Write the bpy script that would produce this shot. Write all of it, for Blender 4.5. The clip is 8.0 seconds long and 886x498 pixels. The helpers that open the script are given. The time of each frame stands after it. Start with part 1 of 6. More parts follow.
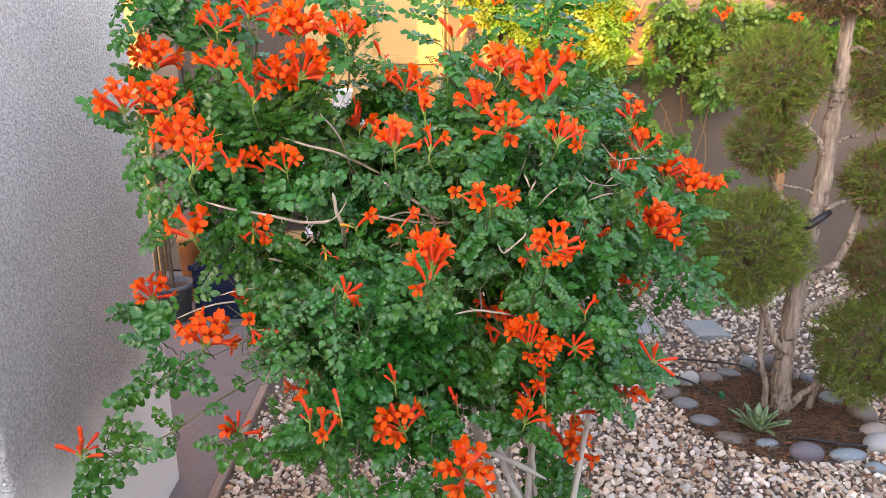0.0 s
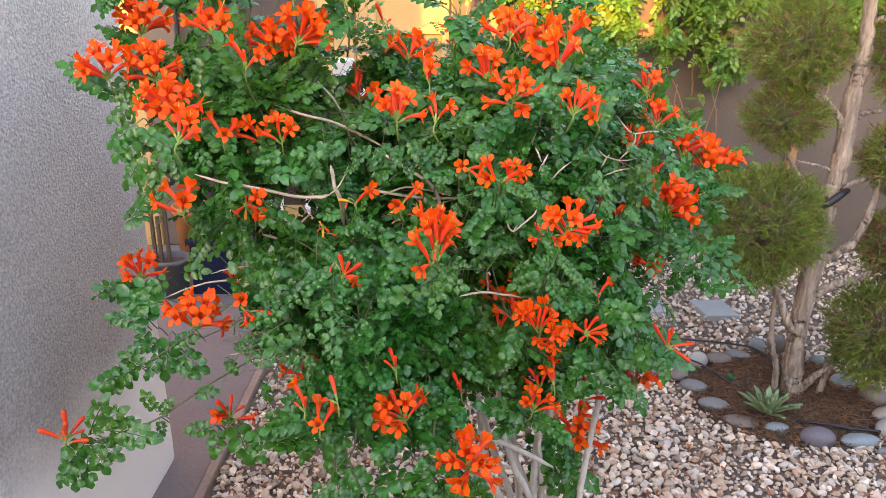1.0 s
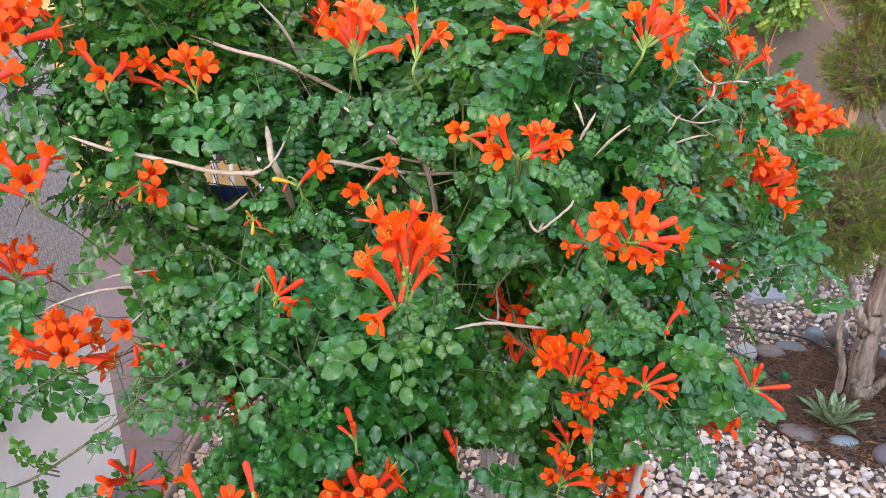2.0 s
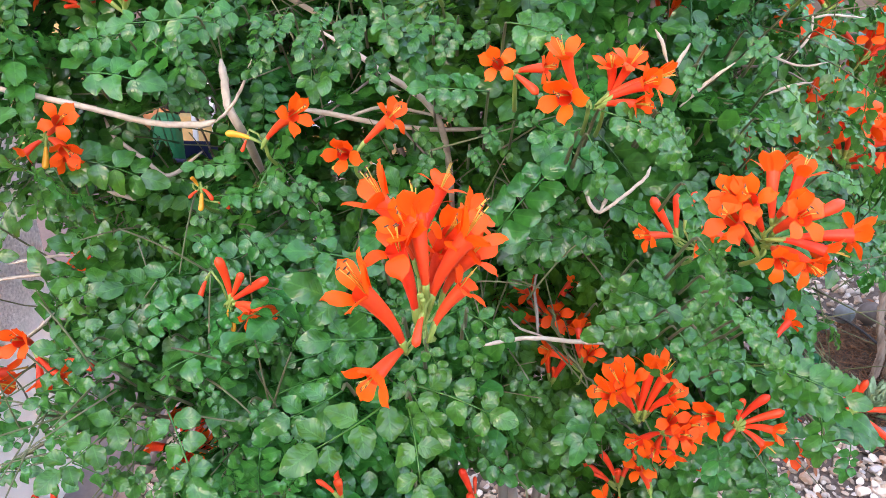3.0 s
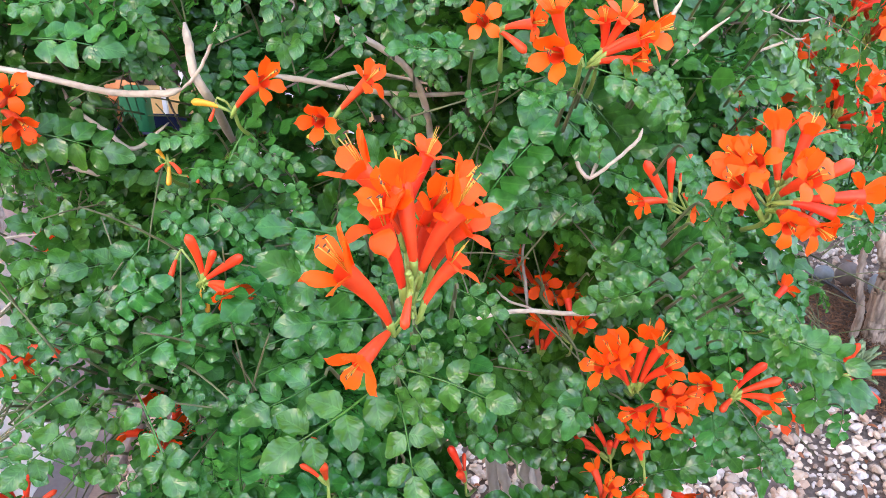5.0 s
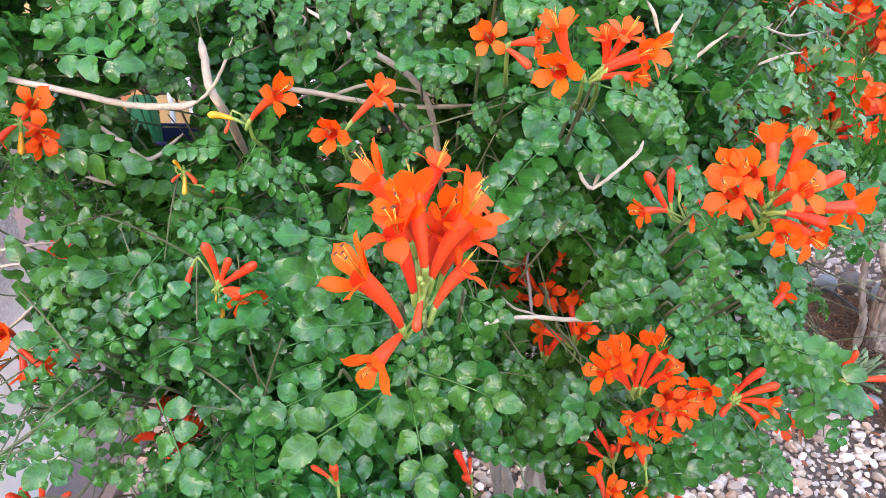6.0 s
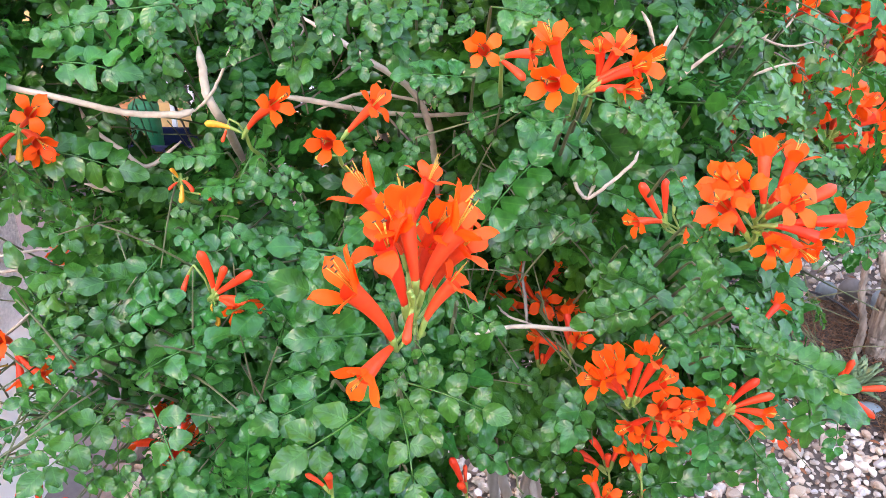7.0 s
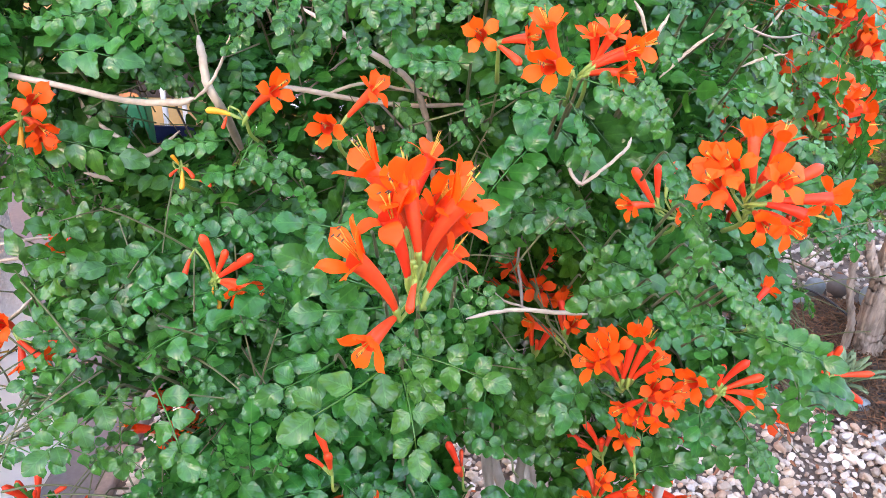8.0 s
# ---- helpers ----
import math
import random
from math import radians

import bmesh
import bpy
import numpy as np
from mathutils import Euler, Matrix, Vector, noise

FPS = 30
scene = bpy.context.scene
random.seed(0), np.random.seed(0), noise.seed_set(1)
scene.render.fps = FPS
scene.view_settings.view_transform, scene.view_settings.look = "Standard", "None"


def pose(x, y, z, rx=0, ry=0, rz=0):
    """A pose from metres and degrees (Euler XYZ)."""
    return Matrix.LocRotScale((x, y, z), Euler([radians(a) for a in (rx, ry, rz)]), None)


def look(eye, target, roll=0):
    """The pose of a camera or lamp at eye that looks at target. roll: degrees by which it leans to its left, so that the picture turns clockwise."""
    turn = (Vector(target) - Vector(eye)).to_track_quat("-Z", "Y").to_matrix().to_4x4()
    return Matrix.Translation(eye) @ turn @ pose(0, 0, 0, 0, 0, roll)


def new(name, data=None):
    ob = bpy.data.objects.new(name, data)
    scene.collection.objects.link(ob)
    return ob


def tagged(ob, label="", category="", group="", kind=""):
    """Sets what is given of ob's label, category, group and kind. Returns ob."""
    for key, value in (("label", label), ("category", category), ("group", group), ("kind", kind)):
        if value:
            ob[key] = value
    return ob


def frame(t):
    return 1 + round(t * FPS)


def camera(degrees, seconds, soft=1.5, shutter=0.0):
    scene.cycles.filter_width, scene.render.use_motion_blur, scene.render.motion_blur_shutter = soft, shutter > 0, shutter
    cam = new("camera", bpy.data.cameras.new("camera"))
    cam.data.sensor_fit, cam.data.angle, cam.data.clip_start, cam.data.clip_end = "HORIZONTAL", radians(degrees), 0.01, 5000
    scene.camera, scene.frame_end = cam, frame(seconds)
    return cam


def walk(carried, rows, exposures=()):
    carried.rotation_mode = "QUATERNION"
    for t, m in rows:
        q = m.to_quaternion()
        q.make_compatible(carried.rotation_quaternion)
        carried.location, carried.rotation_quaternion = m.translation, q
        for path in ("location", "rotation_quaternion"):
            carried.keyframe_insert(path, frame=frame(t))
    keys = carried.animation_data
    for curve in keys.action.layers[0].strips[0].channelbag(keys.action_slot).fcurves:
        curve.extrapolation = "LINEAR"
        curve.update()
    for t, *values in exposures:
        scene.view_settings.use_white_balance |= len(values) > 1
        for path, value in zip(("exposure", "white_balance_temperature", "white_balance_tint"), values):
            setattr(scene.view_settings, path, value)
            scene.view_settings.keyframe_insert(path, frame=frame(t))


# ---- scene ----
cam = camera(60.2, 8.0, soft=0.9)
PATH = [
    (0, (0.001, 0.000, 1.601), (0.002, 1.908, 1.001), 0.01),
    (0.5, (-0.002, 0.019, 1.594), (0.003, 1.921, 0.976), 0.08),
    (1, (-0.004, 0.089, 1.578), (-0.008, 1.976, 0.916), 0.43),
    (1.2, (-0.003, 0.172, 1.565), (-0.009, 2.051, 0.881), 0.53),
    (2.3, (0.035, 0.668, 1.451), (-0.022, 2.496, 0.640), 0.98),
    (2.5, (0.017, 0.720, 1.432), (-0.034, 2.539, 0.602), 1.27),
    (3, (-0.003, 0.804, 1.403), (-0.027, 2.602, 0.528), 1.79),
    (3.5, (-0.013, 0.828, 1.389), (-0.005, 2.607, 0.475), 1.97),
    (4, (-0.010, 0.834, 1.390), (0.026, 2.598, 0.449), 1.85),
    (4.5, (-0.007, 0.839, 1.388), (0.033, 2.600, 0.439), 1.48),
    (6, (-0.011, 0.815, 1.399), (0.013, 2.588, 0.474), 1.25),
    (6.5, (-0.009, 0.819, 1.401), (0.011, 2.596, 0.484), 1.34),
    (7, (-0.006, 0.815, 1.404), (0.014, 2.593, 0.488), 1.46),
    (7.5, (-0.010, 0.804, 1.398), (0.018, 2.584, 0.485), 1.59),
    (8, (-0.011, 0.798, 1.397), (0.032, 2.577, 0.484), 1.69),
]
EXPOSE = [(0, 3.55, 7700, 27), (1.2, 3.56, 7650, 27), (2.5, 4.00, 7050, 30), (8, 4.18, 6900, 31)]
walk(cam, [(t, look(eye, target, roll)) for t, eye, target, roll in PATH], EXPOSE)

# ---- light: open sky in the shade of a house, low sun on the top of the garden wall ----
SUN_UP, SUN_TURN = 10.0, -14.0
world_light = bpy.data.worlds.new("sky")
scene.world = world_light
world_light.use_nodes = True
wn = world_light.node_tree
sky = wn.nodes.new("ShaderNodeTexSky")
sky.sky_type, sky.sun_disc = "NISHITA", False
sky.sun_elevation, sky.sun_rotation = radians(SUN_UP), radians(180 - SUN_TURN)
sky.air_density, sky.dust_density = 1.0, 1.0
back = wn.nodes["Background"]
back.inputs["Strength"].default_value = 0.15
wn.links.new(sky.outputs[0], back.inputs["Color"])
sun = new("sun", bpy.data.lights.new("sun", "SUN"))
sun.data.energy, sun.data.angle, sun.data.color = 1.6, radians(0.9), (1.0, 0.57, 0.16)
toward = Vector((math.sin(radians(SUN_TURN)) * -1, math.cos(radians(SUN_TURN)), -math.tan(radians(SUN_UP))))
sun.matrix_world = look((0, -20, 8), Vector((0, -20, 8)) + toward)


# ---- materials ----
def material(name, color, rough=0.6, **more):
    """A principled material whose colour varies on two scales, and by piece."""
    m = bpy.data.materials.new(name)
    m.use_nodes = True
    nt = m.node_tree
    bsdf = nt.nodes["Principled BSDF"]
    bsdf.inputs["Roughness"].default_value = rough
    bsdf.inputs["Metallic"].default_value = more.get("metal", 0.0)
    bsdf.inputs["Specular IOR Level"].default_value = more.get("spec", 0.5)
    tc = nt.nodes.new("ShaderNodeTexCoord")
    other = more.get("other", tuple(c * 0.6 for c in color))
    n1, n2 = nt.nodes.new("ShaderNodeTexNoise"), nt.nodes.new("ShaderNodeTexNoise")
    n1.inputs["Scale"].default_value = more.get("coarse", 3.0)
    n2.inputs["Scale"].default_value = more.get("fine", 60.0)
    for n in (n1, n2):
        n.inputs["Detail"].default_value = 5.0
        nt.links.new(tc.outputs["Object"], n.inputs["Vector"])
    ramp = nt.nodes.new("ShaderNodeMapRange")
    ramp.inputs["From Min"].default_value, ramp.inputs["From Max"].default_value = 0.32, 0.68
    add = nt.nodes.new("ShaderNodeMath")
    add.operation = "MULTIPLY_ADD"
    add.inputs[1].default_value = more.get("blend", 0.5)
    nt.links.new(n1.outputs["Fac"], add.inputs[0])
    half = nt.nodes.new("ShaderNodeMath")
    half.operation = "MULTIPLY"
    half.inputs[1].default_value = 1 - more.get("blend", 0.5)
    nt.links.new(n2.outputs["Fac"], half.inputs[0])
    nt.links.new(half.outputs[0], add.inputs[2])
    nt.links.new(add.outputs[0], ramp.inputs["Value"])
    mix = nt.nodes.new("ShaderNodeMix")
    mix.data_type = "RGBA"
    mix.inputs["A"].default_value, mix.inputs["B"].default_value = (*other, 1), (*color, 1)
    nt.links.new(ramp.outputs[0], mix.inputs["Factor"])
    out = mix.outputs["Result"]
    if more.get("pieces"):
        src = nt.nodes.new("ShaderNodeObjectInfo").outputs["Random"] if more["pieces"] == "object" else nt.nodes.new("ShaderNodeNewGeometry").outputs["Random Per Island"]
        cr = nt.nodes.new("ShaderNodeValToRGB")
        tones = more["tones"]
        while len(cr.color_ramp.elements) < len(tones):
            cr.color_ramp.elements.new(0.5)
        for k, tone in enumerate(tones):
            cr.color_ramp.elements[k].position = k / (len(tones) - 1)
            cr.color_ramp.elements[k].color = (*tone, 1)
        nt.links.new(src, cr.inputs["Fac"])
        mul = nt.nodes.new("ShaderNodeMix")
        mul.data_type, mul.blend_type = "RGBA", "MULTIPLY"
        mul.inputs["Factor"].default_value = 1.0
        nt.links.new(out, mul.inputs["A"])
        nt.links.new(cr.outputs["Color"], mul.inputs["B"])
        out = mul.outputs["Result"]
    nt.links.new(out, bsdf.inputs["Base Color"])
    if more.get("bump"):
        b = nt.nodes.new("ShaderNodeBump")
        b.inputs["Strength"].default_value = more["bump"]
        b.inputs["Distance"].default_value = more.get("depth", 0.004)
        n3 = nt.nodes.new("ShaderNodeTexNoise")
        n3.inputs["Scale"].default_value = more.get("grain", more.get("fine", 60.0))
        n3.inputs["Detail"].default_value = 3.0
        nt.links.new(tc.outputs["Object"], n3.inputs["Vector"])
        nt.links.new(n3.outputs["Fac"], b.inputs["Height"])
        nt.links.new(b.outputs[0], bsdf.inputs["Normal"])
    if more.get("thin"):
        tr = nt.nodes.new("ShaderNodeBsdfTranslucent")
        nt.links.new(out, tr.inputs["Color"])
        ms = nt.nodes.new("ShaderNodeMixShader")
        ms.inputs[0].default_value = more["thin"]
        nt.links.new(bsdf.outputs[0], ms.inputs[1])
        nt.links.new(tr.outputs[0], ms.inputs[2])
        nt.links.new(ms.outputs[0], nt.nodes["Material Output"].inputs["Surface"])
    return m


AGED, FRESH = (1.65, 0.97, 0.8), (0.72, 1.06, 1.5)


def leaf_material(name, color, other, rough, thin):
    """Glossy leaf: colour by leaflet, a pale midrib and raised side veins along the leaflet's own coordinates."""
    m = material(name, color, rough, other=other, coarse=9, fine=140, pieces="island", tones=LEAF_TONES, thin=thin, spec=0.56)
    nt = m.node_tree
    bsdf = nt.nodes["Principled BSDF"]
    rib = nt.nodes.new("ShaderNodeAttribute")
    rib.attribute_name = "rib"
    sep = nt.nodes.new("ShaderNodeSeparateXYZ")
    nt.links.new(rib.outputs["Vector"], sep.inputs[0])

    def calc(how, a, b=None, c=None):
        n = nt.nodes.new("ShaderNodeMath")
        n.operation = how
        for k, q in enumerate((a, b, c)):
            if q is None:
                continue
            if isinstance(q, (int, float)):
                n.inputs[k].default_value = q
            else:
                nt.links.new(q, n.inputs[k])
        return n.outputs[0]

    off = calc("ABSOLUTE", sep.outputs["Y"])
    phase = calc("MULTIPLY_ADD", off, -11.0, calc("MULTIPLY", sep.outputs["X"], 30.0))
    wave = calc("POWER", calc("MULTIPLY_ADD", calc("SINE", phase), 0.5, 0.5), 3.0)
    side = calc("MULTIPLY", wave, 0.22)
    mid = calc("LESS_THAN", off, 0.07)
    dent = calc("MULTIPLY_ADD", mid, 1.0, side)
    b = nt.nodes.new("ShaderNodeBump")
    b.invert = True
    b.inputs["Strength"].default_value, b.inputs["Distance"].default_value = 0.35, 0.0011
    nt.links.new(dent, b.inputs["Height"])
    nt.links.new(b.outputs[0], bsdf.inputs["Normal"])
    base = bsdf.inputs["Base Color"].links[0].from_socket
    # older olive sprays and fresher blue-green ones
    where = nt.nodes.new("ShaderNodeNewGeometry")
    patch = nt.nodes.new("ShaderNodeTexNoise")
    patch.inputs["Scale"].default_value, patch.inputs["Detail"].default_value = 4.8, 3.0
    nt.links.new(where.outputs["Position"], patch.inputs["Vector"])
    hue = nt.nodes.new("ShaderNodeValToRGB")
    hue.color_ramp.elements[0].position, hue.color_ramp.elements[1].position = 0.34, 0.66
    hue.color_ramp.elements[0].color, hue.color_ramp.elements[1].color = (*AGED, 1), (*FRESH, 1)
    nt.links.new(patch.outputs["Fac"], hue.inputs["Fac"])
    tint = nt.nodes.new("ShaderNodeMix")
    tint.data_type, tint.blend_type = "RGBA", "MULTIPLY"
    tint.inputs["Factor"].default_value = 1.0
    nt.links.new(base, tint.inputs["A"])
    nt.links.new(hue.outputs["Color"], tint.inputs["B"])
    base = tint.outputs["Result"]
    pale = nt.nodes.new("ShaderNodeMix")
    pale.data_type = "RGBA"
    pale.inputs["B"].default_value = (color[0] * 2.2, color[1] * 1.5, color[2] * 1.6, 1)
    nt.links.new(calc("MULTIPLY_ADD", mid, 0.3, calc("MULTIPLY", side, 0.04)), pale.inputs["Factor"])
    nt.links.new(base, pale.inputs["A"])
    nt.links.new(pale.outputs["Result"], bsdf.inputs["Base Color"])
    return m


LEAF_TONES = [(0.72, 0.82, 0.85), (1.15, 1.1, 0.85), (0.9, 0.95, 0.9), (1, 1, 1), (1.05, 1.05, 0.9), (1.0, 1.06, 1.15), (1.25, 1.15, 0.8), (0.85, 0.95, 1.05)]
leaf_green = leaf_material("leaf_green", (0.040, 0.215, 0.026), (0.017, 0.098, 0.012), 0.19, 0.34)
vine_green = leaf_material("vine_green", (0.14, 0.29, 0.028), (0.06, 0.16, 0.018), 0.42, 0.30)
petal_orange = material("petal_orange", (0.93, 0.102, 0.004), 0.5, spec=0.2, other=(0.90, 0.095, 0.004), coarse=30, fine=300, pieces="object", tones=[(0.92, 0.75, 0.8), (1, 1, 1), (1, 1.15, 1), (0.95, 0.8, 1.6)], thin=0.25)
tube_red = material("tube_red", (0.88, 0.075, 0.012), 0.45, spec=0.3, other=(0.78, 0.05, 0.012), coarse=30, fine=300, pieces="object", tones=[(0.95, 0.7, 1), (1, 1, 1), (1, 1.2, 1.4)], thin=0.15)
stamen_yellow = material("stamen_yellow", (0.75, 0.45, 0.05), 0.5)
anther_dark = material("anther_dark", (0.10, 0.045, 0.02), 0.6)
bud_yellow = material("bud_yellow", (0.85, 0.42, 0.02), 0.45, other=(0.85, 0.30, 0.015), coarse=60, fine=300, thin=0.15)
calyx_green = material("calyx_green", (0.20, 0.27, 0.05), 0.5, other=(0.2, 0.3, 0.05), fine=300)
twig_bark = material("twig_bark", (0.54, 0.44, 0.32), 0.75, other=(0.34, 0.26, 0.18), coarse=12, fine=150, bump=0.5, depth=0.003)
twig_dry = material("twig_dry", (0.30, 0.24, 0.18), 0.8, other=(0.16, 0.12, 0.09), coarse=12, fine=150)
twig_green = material("twig_green", (0.11, 0.15, 0.045), 0.6, other=(0.10, 0.08, 0.04), coarse=12, fine=150)
cane_bark = material("cane_bark", (0.56, 0.51, 0.44), 0.8, other=(0.36, 0.31, 0.26), coarse=14, fine=120, bump=0.6, depth=0.004)
trunk_bark = material("trunk_bark", (0.46, 0.37, 0.29), 0.9, other=(0.085, 0.06, 0.045), coarse=16, fine=60, bump=0.9, depth=0.012, grain=55)
needle_green = material("needle_green", (0.16, 0.25, 0.032), 0.6, other=(0.075, 0.125, 0.020), coarse=5, fine=60, pieces="island", tones=[(0.7, 0.7, 0.8), (1, 1, 1), (1.35, 1.25, 0.8), (1.5, 1.05, 0.7), (0.85, 1.05, 0.9)], thin=0.15)
needle_brown = material("needle_brown", (0.24, 0.125, 0.06), 0.8, other=(0.10, 0.055, 0.03), coarse=8, fine=60, pieces="island", tones=[(0.6, 0.6, 0.6), (1, 1, 1), (1.4, 1.2, 1.1)])
STONES = [(0.55, 0.45, 0.36), (1.25, 1.14, 1.0), (0.80, 0.78, 0.75), (1.5, 1.45, 1.36), (0.85, 0.62, 0.47), (0.48, 0.43, 0.39), (1.15, 0.98, 0.80), (0.9, 0.93, 0.98), (1.42, 1.4, 1.36), (0.68, 0.63, 0.58), (1.0, 0.84, 0.66)]
gravel_stone = material("gravel_stone", (0.66, 0.575, 0.49), 0.75, other=(0.44, 0.38, 0.33), coarse=25, fine=160, bump=0.4, depth=0.003, pieces="island", tones=STONES)
gravel_piece = material("gravel_piece", (0.66, 0.575, 0.49), 0.75, other=(0.44, 0.38, 0.33), coarse=25, fine=160, bump=0.4, depth=0.003, pieces="object", tones=STONES)
soil = material("soil", (0.12, 0.08, 0.06), 0.95, other=(0.05, 0.034, 0.026), coarse=5, fine=90, bump=0.8, depth=0.01, grain=120)
gravel_ground = material("gravel_ground", (0.20, 0.145, 0.11), 0.9, other=(0.09, 0.065, 0.05), coarse=14, fine=55, blend=0.3, bump=0.9, depth=0.015, grain=45)
slab_brown = material("slab_brown", (0.20, 0.165, 0.155), 0.8, other=(0.135, 0.11, 0.105), coarse=2.2, fine=70, bump=0.25, depth=0.002)
edging = material("edging", (0.34, 0.25, 0.2), 0.85, other=(0.2, 0.14, 0.11), coarse=6, fine=80, bump=0.4)
paver_grey = material("paver_grey", (0.32, 0.33, 0.32), 0.8, other=(0.24, 0.25, 0.245), coarse=5, fine=120, bump=0.3, depth=0.002)
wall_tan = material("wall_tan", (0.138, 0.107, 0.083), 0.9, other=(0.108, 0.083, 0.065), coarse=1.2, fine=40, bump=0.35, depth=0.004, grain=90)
house_cream = material("house_cream", (0.47, 0.30, 0.115), 0.9, other=(0.41, 0.26, 0.10), coarse=1.5, fine=60, bump=0.3, depth=0.003, grain=110)
door_brown = material("door_brown", (0.034, 0.024, 0.020), 0.6, other=(0.026, 0.018, 0.015), coarse=2, fine=40)
rail_wood = material("rail_wood", (0.42, 0.22, 0.10), 0.75, other=(0.28, 0.14, 0.065), coarse=4, fine=60, bump=0.3)
# kept pale so the unseen south wall throws light back on the garden
plain_wall = material("plain_wall", (0.72, 0.68, 0.63), 0.9, coarse=1.0, fine=30)
pot_grey = material("pot_grey", (0.11, 0.115, 0.125), 0.55, other=(0.08, 0.085, 0.09), fine=80)
pot_white = material("pot_white", (0.72, 0.72, 0.70), 0.5, other=(0.6, 0.6, 0.58), fine=40)
crate_blue = material("crate_blue", (0.010, 0.016, 0.042), 0.55, spec=0.15, other=(0.007, 0.011, 0.03), fine=40)
bag_green = material("bag_green", (0.006, 0.13, 0.05), 0.5, spec=0.25, other=(0.004, 0.09, 0.035), fine=30)
clay_orange = material("clay_orange", (0.5, 0.2, 0.06), 0.8, other=(0.4, 0.15, 0.05), fine=50)
stake_wood = material("stake_wood", (0.13, 0.08, 0.05), 0.8, other=(0.07, 0.045, 0.03), fine=80)
petal_dry = material("petal_dry", (0.33, 0.12, 0.05), 0.85, other=(0.20, 0.08, 0.04), fine=80)
rubber_black = material("rubber_black", (0.012, 0.012, 0.014), 0.5, other=(0.02, 0.02, 0.022), fine=80)
agave_green = material("agave_green", (0.29, 0.40, 0.19), 0.45, other=(0.15, 0.25, 0.13), coarse=12, fine=90)


def river_material(name, color):
    return material(name, color, 0.55, other=tuple(c * 0.7 for c in color), coarse=9, fine=90, bump=0.15, depth=0.003)


# rough grey stucco; near the foot of the wall the colour turns paler and the bump fades out
def stucco_material():
    m = material("stucco_grey", (0.83, 0.765, 0.71), 0.9, other=(0.43, 0.395, 0.37), coarse=2.2, fine=125, blend=0.24)
    nt = m.node_tree
    bsdf = nt.nodes["Principled BSDF"]
    tc = nt.nodes.new("ShaderNodeTexCoord")
    dabs = nt.nodes.new("ShaderNodeTexNoise")
    dabs.inputs["Scale"].default_value, dabs.inputs["Detail"].default_value, dabs.inputs["Distortion"].default_value = 150, 4, 0.0
    nt.links.new(tc.outputs["Object"], dabs.inputs["Vector"])
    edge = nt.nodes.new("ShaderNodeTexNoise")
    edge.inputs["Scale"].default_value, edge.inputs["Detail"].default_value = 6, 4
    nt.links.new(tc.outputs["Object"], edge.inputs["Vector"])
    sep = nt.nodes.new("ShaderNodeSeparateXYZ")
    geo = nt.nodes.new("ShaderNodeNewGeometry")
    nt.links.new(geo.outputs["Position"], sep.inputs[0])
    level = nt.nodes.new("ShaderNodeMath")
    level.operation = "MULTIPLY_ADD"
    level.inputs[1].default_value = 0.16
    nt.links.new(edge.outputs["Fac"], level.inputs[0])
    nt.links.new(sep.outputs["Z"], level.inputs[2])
    foot_blend = nt.nodes.new("ShaderNodeMapRange")
    foot_blend.inputs["From Min"].default_value, foot_blend.inputs["From Max"].default_value = 0.50, 0.70
    nt.links.new(level.outputs[0], foot_blend.inputs["Value"])
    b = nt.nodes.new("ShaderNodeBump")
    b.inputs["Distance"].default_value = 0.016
    nt.links.new(foot_blend.outputs[0], b.inputs["Strength"])
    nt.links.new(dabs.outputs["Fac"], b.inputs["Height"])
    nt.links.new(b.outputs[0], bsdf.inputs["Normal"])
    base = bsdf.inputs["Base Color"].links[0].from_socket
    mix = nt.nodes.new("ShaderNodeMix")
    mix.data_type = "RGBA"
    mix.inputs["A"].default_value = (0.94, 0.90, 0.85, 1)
    nt.links.new(foot_blend.outputs[0], mix.inputs["Factor"])
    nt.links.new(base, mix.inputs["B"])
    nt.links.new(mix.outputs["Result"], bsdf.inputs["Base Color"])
    return m


def stretch(m, x, y, z):
    """Draws the noise of a material out along an axis."""
    nt = m.node_tree
    for n in [n for n in nt.nodes if n.type == "TEX_NOISE"]:
        src = n.inputs["Vector"].links[0].from_socket
        mp = nt.nodes.new("ShaderNodeMapping")
        mp.inputs["Scale"].default_value = (x, y, z)
        nt.links.new(src, mp.inputs["Vector"])
        nt.links.new(mp.outputs[0], n.inputs["Vector"])


stretch(trunk_bark, 1.6, 1.6, 0.22)
stretch(cane_bark, 1, 1, 0.4)
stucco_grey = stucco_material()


# ---- mesh helpers ----
def tri_mesh(name, verts, tris, mats, index=None, smooth=True, rib=None):
    verts, tris = np.asarray(verts, np.float32), np.asarray(tris, np.int32)
    me = bpy.data.meshes.new(name)
    me.vertices.add(len(verts))
    me.vertices.foreach_set("co", verts.ravel())
    me.loops.add(tris.size)
    me.loops.foreach_set("vertex_index", tris.ravel())
    me.polygons.add(len(tris))
    me.polygons.foreach_set("loop_start", np.arange(0, tris.size, 3, dtype=np.int32))
    me.polygons.foreach_set("use_smooth", np.full(len(tris), smooth))
    for m in mats if isinstance(mats, (list, tuple)) else [mats]:
        me.materials.append(m)
    if index is not None:
        me.polygons.foreach_set("material_index", np.asarray(index, np.int32))
    if rib is not None:
        me.attributes.new("rib", "FLOAT_VECTOR", "POINT").data.foreach_set("vector", np.asarray(rib, np.float32).ravel())
    me.update(calc_edges=True)
    me.validate()
    return me


